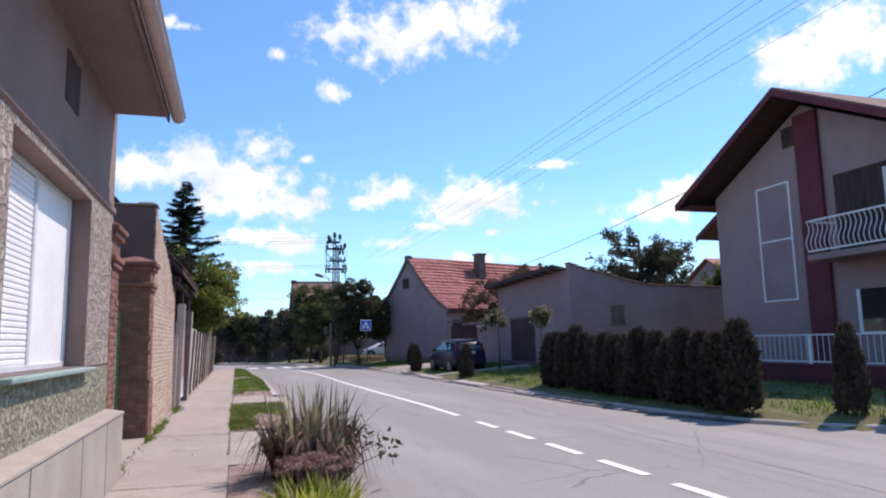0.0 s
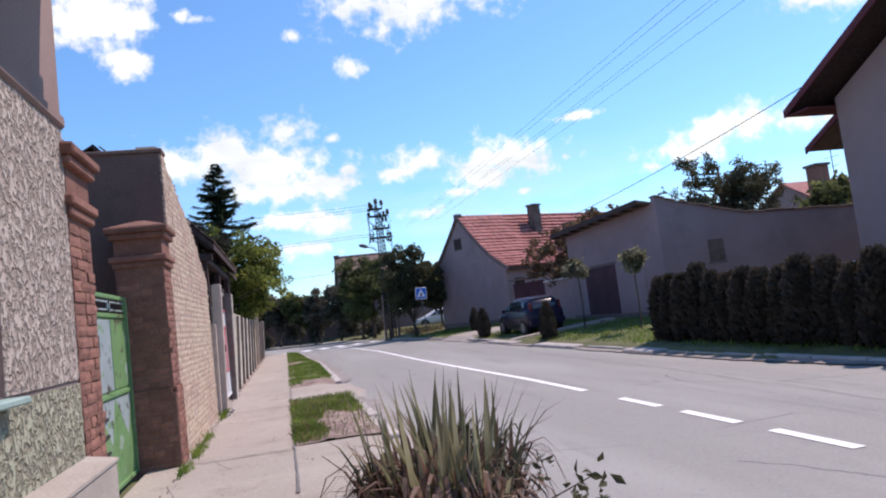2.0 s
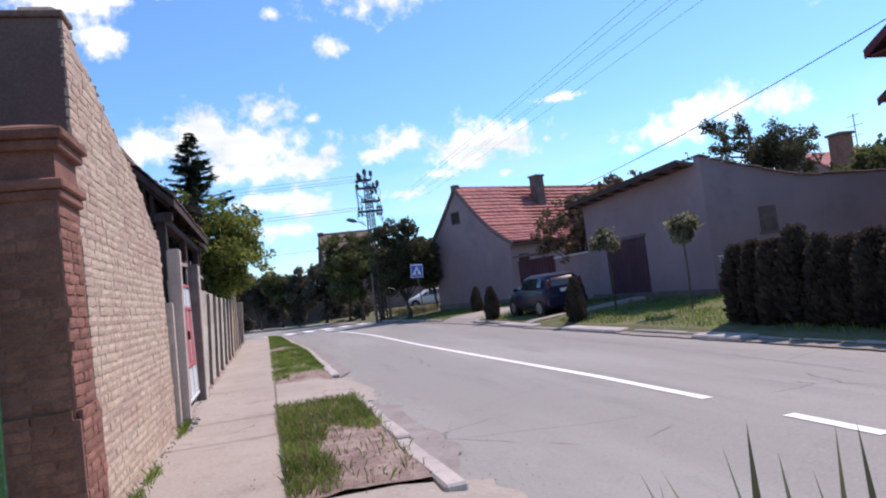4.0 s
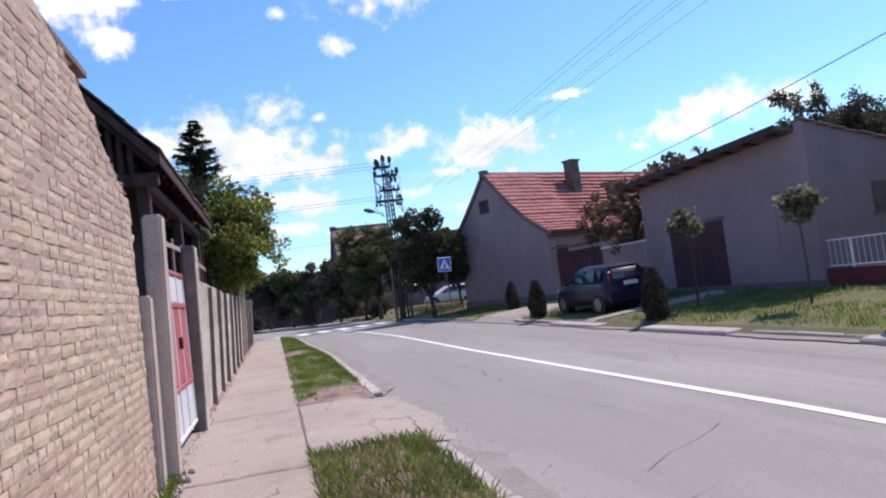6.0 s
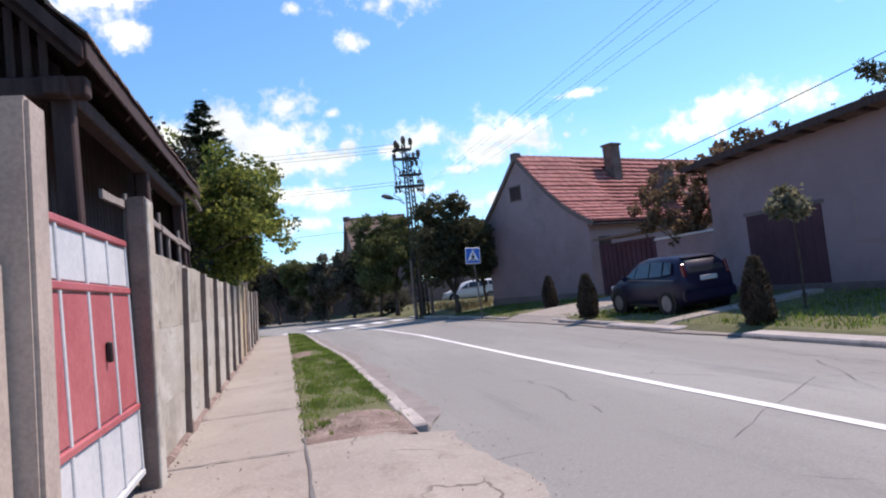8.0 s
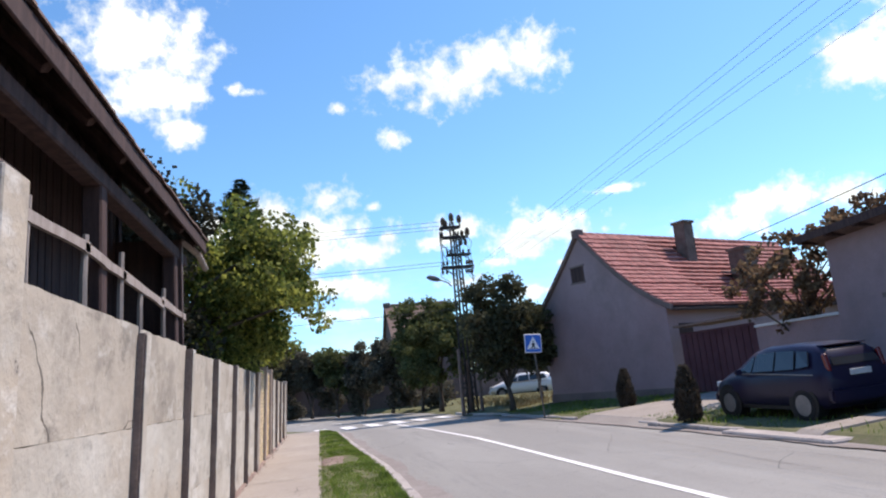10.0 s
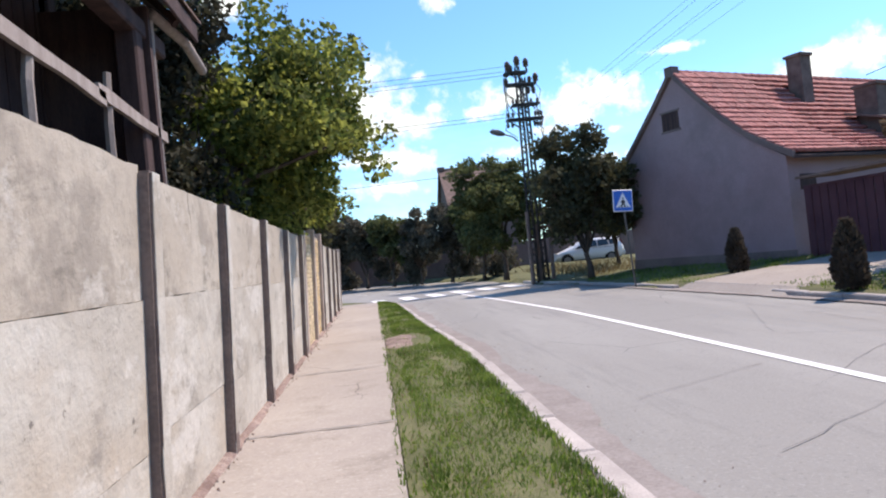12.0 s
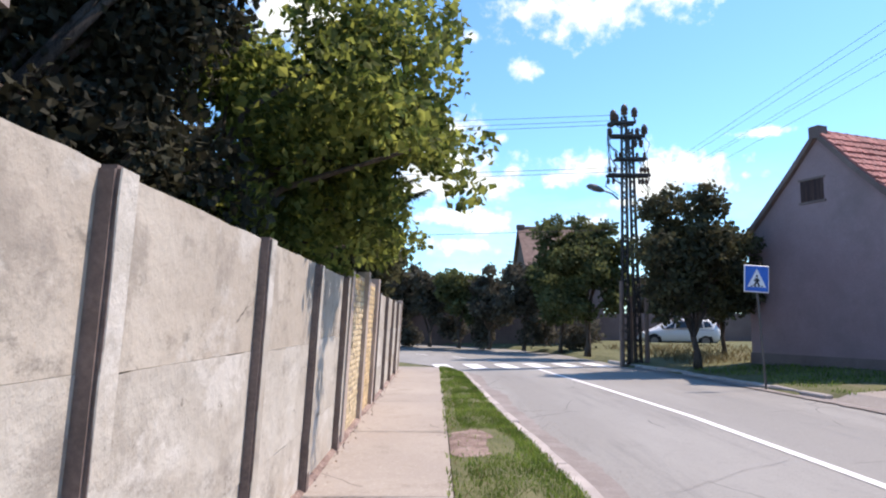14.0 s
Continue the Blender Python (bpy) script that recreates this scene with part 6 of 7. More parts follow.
tree("dense dark roadside tree with a leaning trunk", (7.45, 45.1, 0.12), (7.2, 45.2, 2.4), 0.12, cl, 25000, 0.14, M["leaf_dark"], 23, branches=16)
cl = clumps_in((5.6, 52.8, 3.7), (2.1, 1.5, 2.2), 48, 0.5, 24) + clumps_in((6.6, 53.4, 5.2), (0.9, 0.8, 0.6), 10, 0.35, 29)
tree("broad olive-green roadside tree behind the pole", (5.9, 52.8, 0.1), (5.9, 52.8, 2.4), 0.13, cl, 14000, 0.16, M["leaf_olive"], 25)
# row beyond the bend
rowt = random.Random(31)
for k in range(9):
    x = 5.6 - 1.55 * k
    y = 57.6 + 1.45 * k + rowt.uniform(-.5, .5)
    h = rowt.uniform(2.7, 3.5) if k else 3.2
    cl = clumps_in((x, y, h), (1.2, 1.3, 1.7), 30, 0.5, 40 + k)
    tree("dark bushy tree in the row beyond the bend", (x, y, 0.05), (x + .1, y, h * 0.6), 0.10, cl, 6500, 0.18, M["leaf_haze"] if k % 3 else M["leaf_olive"], 60 + k, branches=9, group="row of trees beyond the bend")
for k in range(7):
    x, y = -2 - 5.0 * k, 72 + 4.6 * k
    cl = clumps_in((x, y, 3.2), (2.6, 2.0, 2.0), 20, 1.0, 80 + k)
    tree("dark tree far behind the bend", (x, y, 0.03), (x, y, 2.2), 0.15, cl, 3200, 0.3, M["leaf_haze"], 90 + k, branches=7, group="far trees")
for k in range(5):
    x, y = 9.5 + 3.4 * k, 66.5
    cl = clumps_in((x, y, 3.0), (1.9, 1.4, 1.7), 16, 0.9, 110 + k)
    tree("dark tree far behind the pale house", (x, y, 0.1), (x, y, 2.0), 0.12, cl, 2800, 0.25, M["leaf_haze"], 120 + k, branches=7, group="far trees")
cl = clumps_in((10.2, 49.6, 3.2), (1.2, 1.4, 1.5), 18, 0.6, 131)
tree("dark tree beside the pale house", (10.2, 49.8, 0.2), (10.2, 49.8, 2.2), 0.1, cl, 4500, 0.18, M["leaf_dark"], 132)
# undergrowth along the far side
ru = random.Random(77)
for k in range(0, 16, 2):
    f = k / 15
    x, y = 6.3 - 14.5 * f + ru.uniform(-.4, .4), 57.2 + 13.5 * f + ru.uniform(-.3, 1.2)
    h = ru.uniform(0.7, 1.3)
    cl = clumps_in((x, y, h), (0.8, 0.8, 0.7), 9, 0.5, 140 + k)
    t = thing("bush", "dark shady bush below the far trees", "bush", (x, y, 0.03), "bushes below the far trees")
    v, f_ = leafy(cl, 1700, 0.17, 160 + k)
    ob = new("foliage", raw_mesh("foliage", v, f_, M["leaf_haze"]))
    ob.parent = t
    ob.matrix_parent_inverse = t.matrix_basis.inverted()
# reddish tree in the courtyard
cl = (clumps_in((12.5, 34.4, 3.3), (1.75, 1.4, 1.55), 84, 0.17, 27) + clumps_in((13.6, 33.6, 4.4), (0.9, 0.9, 0.7), 22, 0.2, 26)
      + [(13.4, 31.8, 4.8, .25, .3, .15), (13.75, 32.8, 5.0, .3, .3, .2), (14.3, 31.8, 5.05, .22, .2, .12)])
tree("sparse reddish-leaved tree in the courtyard", (13.0, 34.6, 0.3), (13.0, 34.5, 2.6), 0.1, cl, 3300, 0.15, M["leaf_red"], 28, branches=26)
# big pine behind the low building: tufts along rising branches
pine = thing("pine_tree", "big open-crowned pine behind the low building", "tree", (20.6, 32.4, 0.3))
rp = random.Random(29)
bm = bmesh.new()
path_tube(bm, [(20.6, 32.4, 0.3), (20.5, 32.3, 2.5), (20.1, 32.2, 4.4), (20.0, 32.1, 6.5)], [0.24, 0.2, 0.15, 0.05], 9)
tufts = []
for k in range(46):
    a = rp.uniform(0, 6.283)
    z0 = rp.uniform(2.4, 5.9)
    ln = (4.1 - 0.42 * (z0 - 2.4)) * rp.uniform(0.55, 1.0)
    s0 = Vector((20.0, 32.2, z0 + 0.3))
    d = Vector((math.cos(a), 0.62 * math.sin(a), 0.0))
    tip = s0 + d * ln + Vector((0, 0, 0.28 * ln + rp.uniform(0, 0.3)))
    mid = s0.lerp(tip, 0.55) - Vector((0, 0, 0.14 * ln))
    path_tube(bm, [s0, mid, tip], [0.06, 0.04, 0.012], 5)
    for q in range(9):
        f = rp.uniform(0.3, 1.02)
        c = (s0.lerp(mid, f / 0.55) if f < 0.55 else mid.lerp(tip, (f - 0.55) / 0.45)) + Vector((rp.uniform(-.3, .3), rp.uniform(-.3, .3), rp.uniform(0.0, .3)))
        t_ = rp.uniform(0.18, 0.30)
        tufts.append((c.x, c.y, c.z, t_, t_, t_ * 0.9))
part("trunk", bm, M["bark"], pine, smooth=True)
v, f = leafy(tufts, 24000, 0.15, 30, "needle", 0.2)
ob = new("crown", raw_mesh("crown", v, f, M["leaf_pine"]))
ob.parent = pine
ob.matrix_parent_inverse = pine.matrix_basis.inverted()
cl = clumps_in((24.6, 30.0, 4.3), (2.0, 1.5, 1.1), 18, 0.6, 33)
tree("greyish shrubby tree beside the big one", (24.6, 30, 0.3), (24.6, 30, 3.0), 0.12, cl, 3600, 0.2, M["leaf_olive"], 34)


def ball_tree(base, h, r, seed):
    t = thing("standard_tree", "small ball-headed ornamental tree on a thin stem", "tree", base, "ball-headed trees")
    bm = bmesh.new()
    top = (base[0], base[1], base[2] + h)
    path_tube(bm, [base, (base[0] + .03, base[1], base[2] + h * 0.5), top], [0.03, 0.025, 0.02], 6)
    part("stem", bm, M["bark"], t)
    v, f = leafy(clumps_in((top[0], top[1], top[2] + r * 0.5), (r * .75, r * .75, r * .6), 14, r * 0.45, seed), 1100, 0.11, seed)
    ob = new("crown", raw_mesh("crown", v, f, M["leaf_pale"]))
    ob.parent = t
    ob.matrix_parent_inverse = t.matrix_basis.inverted()


ball_tree((9.85, 26.6, 0.22), 1.85, 0.46, 71)
ball_tree((10.1, 23.2, 0.22), 1.85, 0.50, 72)


def thuja_mesh(h, r, n, seed, round_top=0.0):
    g = np.random.RandomState(seed)
    z = g.rand(n) ** 0.85
    prof = np.where(z < 0.12, 0.75 + 2.1 * z, 1.0 - np.clip((z - 0.12) / 0.88, 0, 1) ** (1.6 + 3.5 * round_top) * (0.93 - 0.35 * round_top))
    a = g.rand(n) * 2 * np.pi
    rad = r * prof * (0.78 + 0.28 * g.rand(n)) * (1 + 0.1 * np.sin(3 * a + 7 * z + seed))
    p = np.stack([np.cos(a) * rad, np.sin(a) * rad, z * h], 1)
    out = np.stack([np.cos(a) * 0.55, np.sin(a) * 0.55, np.full(n, 0.9)], 1) + g.normal(size=(n, 3)) * 0.4
    out /= np.linalg.norm(out, axis=1)[:, None]
    side = np.cross(out, g.normal(size=(n, 3)))
    side /= np.linalg.norm(side, axis=1)[:, None]
    s = (0.06 + 0.07 * g.rand(n))[:, None]
    v = np.stack([p, p + out * s * 0.6 + side * s * 0.35, p + out * s * 1.3, p + out * s * 0.6 - side * s * 0.35], 1).reshape(-1, 3)
    k = np.arange(n)[:, None] * 4
    return v.tolist(), np.concatenate([k + [[0, 1, 2]], k + [[0, 2, 3]]]).tolist()


def core_cone(h, r, z0):
    bm = bmesh.new()
    path_tube(bm, [(0, 0, z0), (0, 0, h * 0.3), (0, 0, h * 0.7), (0, 0, h * 0.93)], [r * 0.7, r * 0.8, r * 0.62, r * 0.12], 9)
    return bm


def thuja(name, label, cat, h, r, n, seed, round_top, grp):
    t = thing(name, label, cat, (0, 0, 0), grp)
    bm = bmesh.new()
    tube(bm, (0, 0, -0.1), (0, 0, 0.3), 0.035, n=6)
    part("stem", bm, M["bark"], t)
    part("dense_core", core_cone(h, r, 0.1), M["thuja"], t)
    v, f = thuja_mesh(h, r, n, seed, round_top)
    ob = new("foliage", raw_mesh("foliage", v, f, M["thuja"]))
    ob.parent = t
    return t


hedge_y = [11.75 + 0.52 * k for k in range(16)]
proto = [thuja("hedge_bush", "dark columnar thuja in a clipped roadside hedge", "hedge", 1.46, 0.30, 3600, s, 0.40, "thuja hedge") for s in (1, 2, 3)]
rh = random.Random(5)
for k, y in enumerate(hedge_y):
    m = pose(8.72 + rh.uniform(-.06, .06), y + rh.uniform(-.05, .05), 0.13, 0, 0, rh.uniform(0, 360)) @ Matrix.Diagonal((rh.uniform(0.9, 1.05), rh.uniform(0.9, 1.05), rh.uniform(0.90, 1.08), 1))
    if k < 3:
        proto[k].matrix_basis = m
    else:
        copy_thing(proto[k % 3], m)
cone = thuja("thuja", "small conical thuja on the grass verge", "shrub", 1.35, 0.36, 2600, 9, 0.25, "conical thujas")
for k, (x, y, s) in enumerate(((8.25, 25.9, 0.84), (8.05, 32.7, 0.84), (9.35, 38.7, 0.8), (9.75, 10.35, 1.02), (10.15, 9.75, 0.9))):
    slim = 0.82 if y > 12 else 0.62
    m = pose(x, y, rise(x, y) - 0.02, 0, 0, 40 * x) @ Matrix.Diagonal((s * slim, s * slim, s * 1.05, 1))
    if k < 4:
        copy_thing(cone, m)
    else:
        cone.matrix_basis = m



# iris clump, sedum and weeds on the near verge
def sword(vs, fs, p, a, h, lean, w, droop, r):
    d = Vector((math.cos(a), math.sin(a), 0))
    s = Vector((-d.y, d.x, 0)) * w
    pts = []
    n = 5
    for k in range(n + 1):
        f = k / n
        c = Vector(p) + d * (lean * f ** 1.7 * h) + Vector((0, 0, h * (f - droop * max(0, f - 0.55) ** 2 * 3.2)))
        pts.append((c, s * (1 - f ** 2.2) * (0.8 + 0.4 * f)))
    i = len(vs)
    for c, e in pts:
        vs += [c - e, c + e]
    for k in range(n):
        fs.append((i + 2 * k, i + 2 * k + 1, i + 2 * k + 3, i + 2 * k + 2))


iris = thing("iris_clump", "large clump of green and withered iris leaves", "plant", (0.78, 9.0, 0.08))
ri = random.Random(17)
for nm, mt, n, hh in (("leaves", "iris", 250, (0.4, 1.06)), ("dry_leaves", "iris_dry", 760, (0.25, 0.92))):
    vs, fs = [], []
    for _ in range(n):
        q = ri.uniform(0, 6.283)
        rr_ = 0.43 * math.sqrt(ri.random())
        p = (0.78 + rr_ * math.cos(q), 9.0 + 1.1 * rr_ * math.sin(q), 0.08)
        a = q + ri.uniform(-.9, .9)
        sword(vs, fs, p, a, ri.uniform(*hh), ri.uniform(0.05, 0.45 if mt == "iris" else 0.7), ri.uniform(0.013, 0.027), ri.choice((0, 0, 0.3, 0.9)) if mt == "iris" else ri.choice((0.3, 0.9, 1.3, 1.7)), ri)
    ob = new(nm, raw_mesh(nm, vs, fs, M[mt]))
    ob.parent = iris
    ob.matrix_parent_inverse = iris.matrix_basis.inverted()
sed = thing("sedum", "bright green sedum with dull pink flower heads", "plant", (0.62, 7.3, 0.08))
vs, fs = [], []
for _ in range(420):
    q, r_ = ri.uniform(0, 6.283), 0.36 * math.sqrt(ri.random())
    sword(vs, fs, (0.62 + r_ * math.cos(q), 7.2 + r_ * math.sin(q), 0.08), q + ri.uniform(-.8, .8), ri.uniform(0.16, 0.36), ri.uniform(0.1, 0.8), ri.uniform(0.009, 0.017), ri.choice((0, 0.4, 0.8)), ri)
ob = new("leaves", raw_mesh("leaves", vs, fs, M["sedum"]))
ob.parent = sed
ob.matrix_parent_inverse = sed.matrix_basis.inverted()
vs, fs = leafy([(0.62 + ri.gauss(0, .25), 7.5 + ri.gauss(0, .22), 0.46 + ri.uniform(-.04, .05), .07, .07, .025) for _ in range(16)], 1400, 0.025, 43)
ob = new("blossom", raw_mesh("blossom", vs, fs, M["sedum_flower"]))
ob.parent = sed
ob.matrix_parent_inverse = sed.matrix_basis.inverted()
weed = thing("weed", "spindly dark weed leaning over the kerb", "plant", (1.05, 8.6, 0.08))
bm = bmesh.new()
wl_c = []
for tip in ((1.42, 8.25, 0.52), (1.35, 8.8, 0.46), (1.5, 8.5, 0.36)):
    path_tube(bm, [(1.05, 8.6, 0.08), ((1.05 + tip[0]) / 2, (8.6 + tip[1]) / 2, tip[2] * 0.75), tip], [0.006, 0.005, 0.003], 5)
    wl_c.append((*tip, .11, .11, .08))
part("stems", bm, M["bark"], weed)
vs, fs = leafy(wl_c, 46, 0.075, 44, "needle")
ob = new("leaves", raw_mesh("leaves", vs, fs, M["leaf_dark"]))
ob.parent = weed
ob.matrix_parent_inverse = weed.matrix_basis.inverted()

# ---- lattice pole, lamp, wires ----
pole = thing("power_pole", "twin steel lattice power pole with crossarms and insulators", "power pole", (6.45, 48.4, 0.05))


def lattice(x, y, w0, w1, z0, z1, n, dx=0.0):
    bm = bmesh.new()
    c = lambda k, s, t: (x + dx * k / n + s * (w0 + (w1 - w0) * k / n), y + t * (w0 + (w1 - w0) * k / n), z0 + (z1 - z0) * k / n)  # noqa: E731
    for s in (-1, 1):
        for t in (-1, 1):
            tube(bm, c(0, s, t), c(n, s, t), 0.036, 0.030, 4)
    for k in range(n):
        f = -1 if k % 2 else 1
        tube(bm, c(k, f, -1), c(k + 1, -f, -1), 0.02, n=4)
        tube(bm, c(k, -f, 1), c(k + 1, f, 1), 0.02, n=4)
        tube(bm, c(k, -1, f), c(k + 1, -1, -f), 0.02, n=4)
        tube(bm, c(k, 1, -f), c(k + 1, 1, f), 0.02, n=4)
    return bm


part("mast", lattice(6.24, 48.4, 0.105, 0.075, 0.0, 8.75, 34, 0.12), M["dark_metal"], pole, "slender riveted lattice mast")
part("mast", lattice(6.68, 48.4, 0.095, 0.065, 0.0, 8.3, 32, -0.10), M["dark_metal"], pole, "slender riveted lattice mast")
# Stub posts stand in shade, which their darkened colour already includes.
for x, y, h in ((6.07, 48.2, 2.9), (6.92, 48.2, 2.7), (6.5, 48.65, 2.4)):
    bm = bmesh.new()
    tube(bm, (x, y, 0), (x + 0.02, y, h), 0.085, 0.07, 8)
    part("stub_post", bm, M["post_shade"], pole, "concrete stub post coloured dark for shade")


def arm(x0, x1, z, w=0.05):
    part("crossarm", bevelled(x0, x1, 48.4 - w - 0.14, 48.4 + w - 0.14, z - 0.05, z + 0.05, 0.008), M["dark_metal"], pole)
    part("crossarm", bevelled(x0, x1, 48.4 - w + 0.14, 48.4 + w + 0.14, z - 0.05, z + 0.05, 0.008), M["dark_metal"], pole)


ins_bm = bmesh.new()
path_tube(ins_bm, [(0, 0, 0), (0, 0, 0.06), (0, 0, 0.07), (0, 0, 0.13), (0, 0, 0.14), (0, 0, 0.22), (0, 0, 0.25)], [0.015, 0.02, 0.06, 0.05, 0.065, 0.045, 0.015], 8)
ins_me = finish(ins_bm, "insulator", M["insulator"], True)


def insulator(x, y, z, s=1.0, flip=False):
    ob = new("insulator", ins_me)
    ob.parent = pole
    ob.matrix_parent_inverse = pole.matrix_basis.inverted()
    ob.matrix_basis = pose(x, y, z, 180 if flip else 0) @ Matrix.Scale(s, 4)


arm(5.72, 7.2, 6.62)
arm(6.0, 7.12, 7.2, 0.03)
arm(5.88, 7.0, 8.02, 0.035)
arm(6.1, 6.75, 8.5, 0.03)
for x in (5.8, 5.98, 6.9, 7.02, 7.14):
    insulator(x, 48.3, 6.66, 1.0)
    insulator(x, 48.52, 6.58, 1.0, True)
for x in (6.06, 6.2, 6.8, 7.06):
    insulator(x, 48.4, 7.23, 0.9)
for x, z, s_ in ((5.98, 8.5, 2.0), (6.08, 8.42, 1.8), (6.38, 8.68, 2.1), (6.74, 8.62, 1.9), (7.08, 8.0, 1.9), (6.82, 8.0, 1.4), (5.86, 7.95, 1.5)):
    insulator(x, 48.4, z, s_)
for x in (6.74, 6.95):
    insulator(x, 48.4, 8.0, 1.5, True)
for p_, q_ in (((6.46, 48.4, 8.35), (6.8, 48.4, 8.64)), ((6.6, 48.4, 7.8), (7.1, 48.4, 8.02)), ((6.3, 48.4, 8.3), (5.98, 48.4, 8.5)), ((6.35, 48.4, 6.2), (5.8, 48.4, 6.6))):
    bm = bmesh.new()
    tube(bm, p_, q_, 0.022, n=5)
    part("arm_brace", bm, M["dark_metal"], pole)
bm = bmesh.new()
path_tube(bm, [(5.82, 48.4, 8.38), (5.84, 48.4, 8.42), (6.06, 48.4, 8.56), (6.12, 48.4, 8.58)], [0.06, 0.11, 0.11, 0.05], 9)
part("fuse_box", bm, M["dark_metal"], pole)
wire_rnd = random.Random(2)
for k in range(22):
    bm = bmesh.new()
    x0, x1 = wire_rnd.choice(((5.75, 6.1), (6.85, 7.12), (5.78, 6.2), (6.7, 7.15)))
    z0, z1 = wire_rnd.choice(((8.0, 6.8), (6.6, 5.9), (8.3, 7.4), (7.3, 6.3)))
    s = 1 if x0 > 6.4 else -1
    path_tube(bm, [(x0, 48.3, z0), ((x0 + x1) / 2 + s * wire_rnd.uniform(0.05, 0.3), 48.3, (z0 + z1) / 2 - wire_rnd.uniform(0.0, 0.25)), (x1, 48.35, z1)], [0.011] * 3, 4)
    part("jumper_wire", bm, M["wire"], pole)
lamp = thing("street_lamp", "grey street lamp head on a short arm", "street lamp", (6.05, 48.35, 6.0))
bm = bmesh.new()
path_tube(bm, [(6.1, 48.35, 5.75), (5.9, 48.35, 5.95), (5.55, 48.35, 6.08)], [0.03, 0.03, 0.028], 6)
part("arm", bm, M["steel"], lamp)
bm = bmesh.new()
path_tube(bm, [(5.6, 48.35, 6.06), (5.5, 48.35, 6.09), (5.3, 48.35, 6.16), (5.08, 48.35, 6.22), (4.98, 48.35, 6.22)], [0.04, 0.09, 0.125, 0.10, 0.02], 10)
part("lamp_head", bm, M["steel"], lamp, smooth=True)


def wire(p, q, sag, r, label="thin dark overhead wire"):
    p, q = Vector(p), Vector(q)
    bm = bmesh.new()
    n = 22
    path_tube(bm, [p.lerp(q, k / n) - Vector((0, 0, sag * 4 * (k / n) * (1 - k / n))) for k in range(n + 1)], [r] * (n + 1), 4)
    return tagged(part("overhead_wire", bm, M["wire"]), label, "wire", "overhead wires")


for x, z in ((10.9, 9.2), (11.25, 9.2), (12.3, 9.35), (12.55, 9.35), (13.5, 9.4)):
    wire((x, -30, z + 0.2), (x, 62, z - 0.1), 0.25, 0.0052)
wire((18.0, 8, 9.6), (18.0, 44.2, 6.35), 0.55, 0.016, "thick black service cable between the houses")
for k, (z, z2) in enumerate(((8.8, 8.6), (8.6, 8.4), (8.45, 8.2), (6.9, 6.8), (6.75, 6.6), (4.7, 4.6))):
    wire((6.0, 48.4, z), (-40, 52.0 + 0.3 * k, z2), 0.25, 0.008)

# ---- crossing sign ----
sign = thing("crossing_sign", "blue square pedestrian crossing sign on a grey post", "road sign", (7.08, 40.4, 0.12))
bm = bmesh.new()
tube(bm, (7.2, 40.43, 0.0), (7.06, 40.43, 2.8), 0.028, n=8)
part("post", bm, M["steel"], sign)
SM = pose(7.06, 40.38, 2.5, 0, 3, 8)
part("plate", bevelled(-0.31, 0.31, -0.012, 0.012, -0.31, 0.31, 0.01, m=SM), M["white"], sign, "white-edged sign plate")
part("blue_field", plain(-0.285, 0.285, -0.016, -0.0125, -0.285, 0.285, m=SM), M["blue_sign"], sign)
bm = bmesh.new()
bm.faces.new([bm.verts.new(SM @ Vector(c)) for c in ((-0.235, -0.019, -0.19), (0.235, -0.019, -0.19), (0.0, -0.019, 0.235))])
part("triangle", bm, M["white"], sign)
bm = bmesh.new()
for a, b, w in (((0.0, 0.02), (0.0, -0.06), 0.035), ((0.0, -0.05), (-0.07, -0.17), 0.022), ((0.0, -0.05), (0.06, -0.17), 0.022), ((0.0, 0.01), (-0.075, -0.05), 0.017), ((0.0, 0.01), (0.065, -0.05), 0.017), ((0.0, 0.045), (0.0, 0.085), 0.026)):
    d = (Vector(b) - Vector(a)).normalized()
    s = Vector((d.y, -d.x)) * w
    bm.faces.new([bm.verts.new(SM @ Vector((c[0], -0.022, c[1]))) for c in (Vector(a) - s, Vector(a) + s, Vector(b) + s, Vector(b) - s)])
part("symbol", bm, M["black"], sign, "dark plain shape on the triangle")
for k in (-0.13, -0.045, 0.045, 0.13):
    part("stripe", plain(k - 0.02, k + 0.02, -0.0235, -0.0225, -0.185, -0.155, m=SM), M["black"], sign)

# ---- parked cars ----
def loft(sections, smooth=True):
    """Skin through closed sections of equal point counts."""
    bm = bmesh.new()
    rings = [[bm.verts.new(p) for p in s] for s in sections]
    for a, b in zip(rings, rings[1:]):
        for k in range(len(a)):
            bm.faces.new((a[k], a[(k + 1) % len(a)], b[(k + 1) % len(b)], b[k]))
    bm.faces.new(rings[0][::-1])
    bm.faces.new(rings[-1])
    bmesh.ops.recalc_face_normals(bm, faces=bm.faces[:])
    return bm


# length, half width at sill, belt height, roof height, half width of roof: nose at +y
CAR = [(-2.05, 0.7, 0.8, 0.855, 0.6), (-1.98, 0.8, 0.911, 1.06, 0.62), (-1.86, 0.84, 0.949, 1.316, 0.6), (-1.6, 0.86, 0.949, 1.428, 0.6), (-0.9, 0.87, 0.93, 1.476, 0.61), (-0.1, 0.87, 0.902, 1.468, 0.6), (0.45, 0.87, 0.883, 1.38, 0.57), (0.95, 0.86, 0.865, 1.124, 0.6), (1.3, 0.85, 0.846, 0.956, 0.66), (1.65, 0.82, 0.763, 0.827, 0.6), (1.92, 0.74, 0.632, 0.694, 0.52), (2.03, 0.6, 0.484, 0.551, 0.45)]


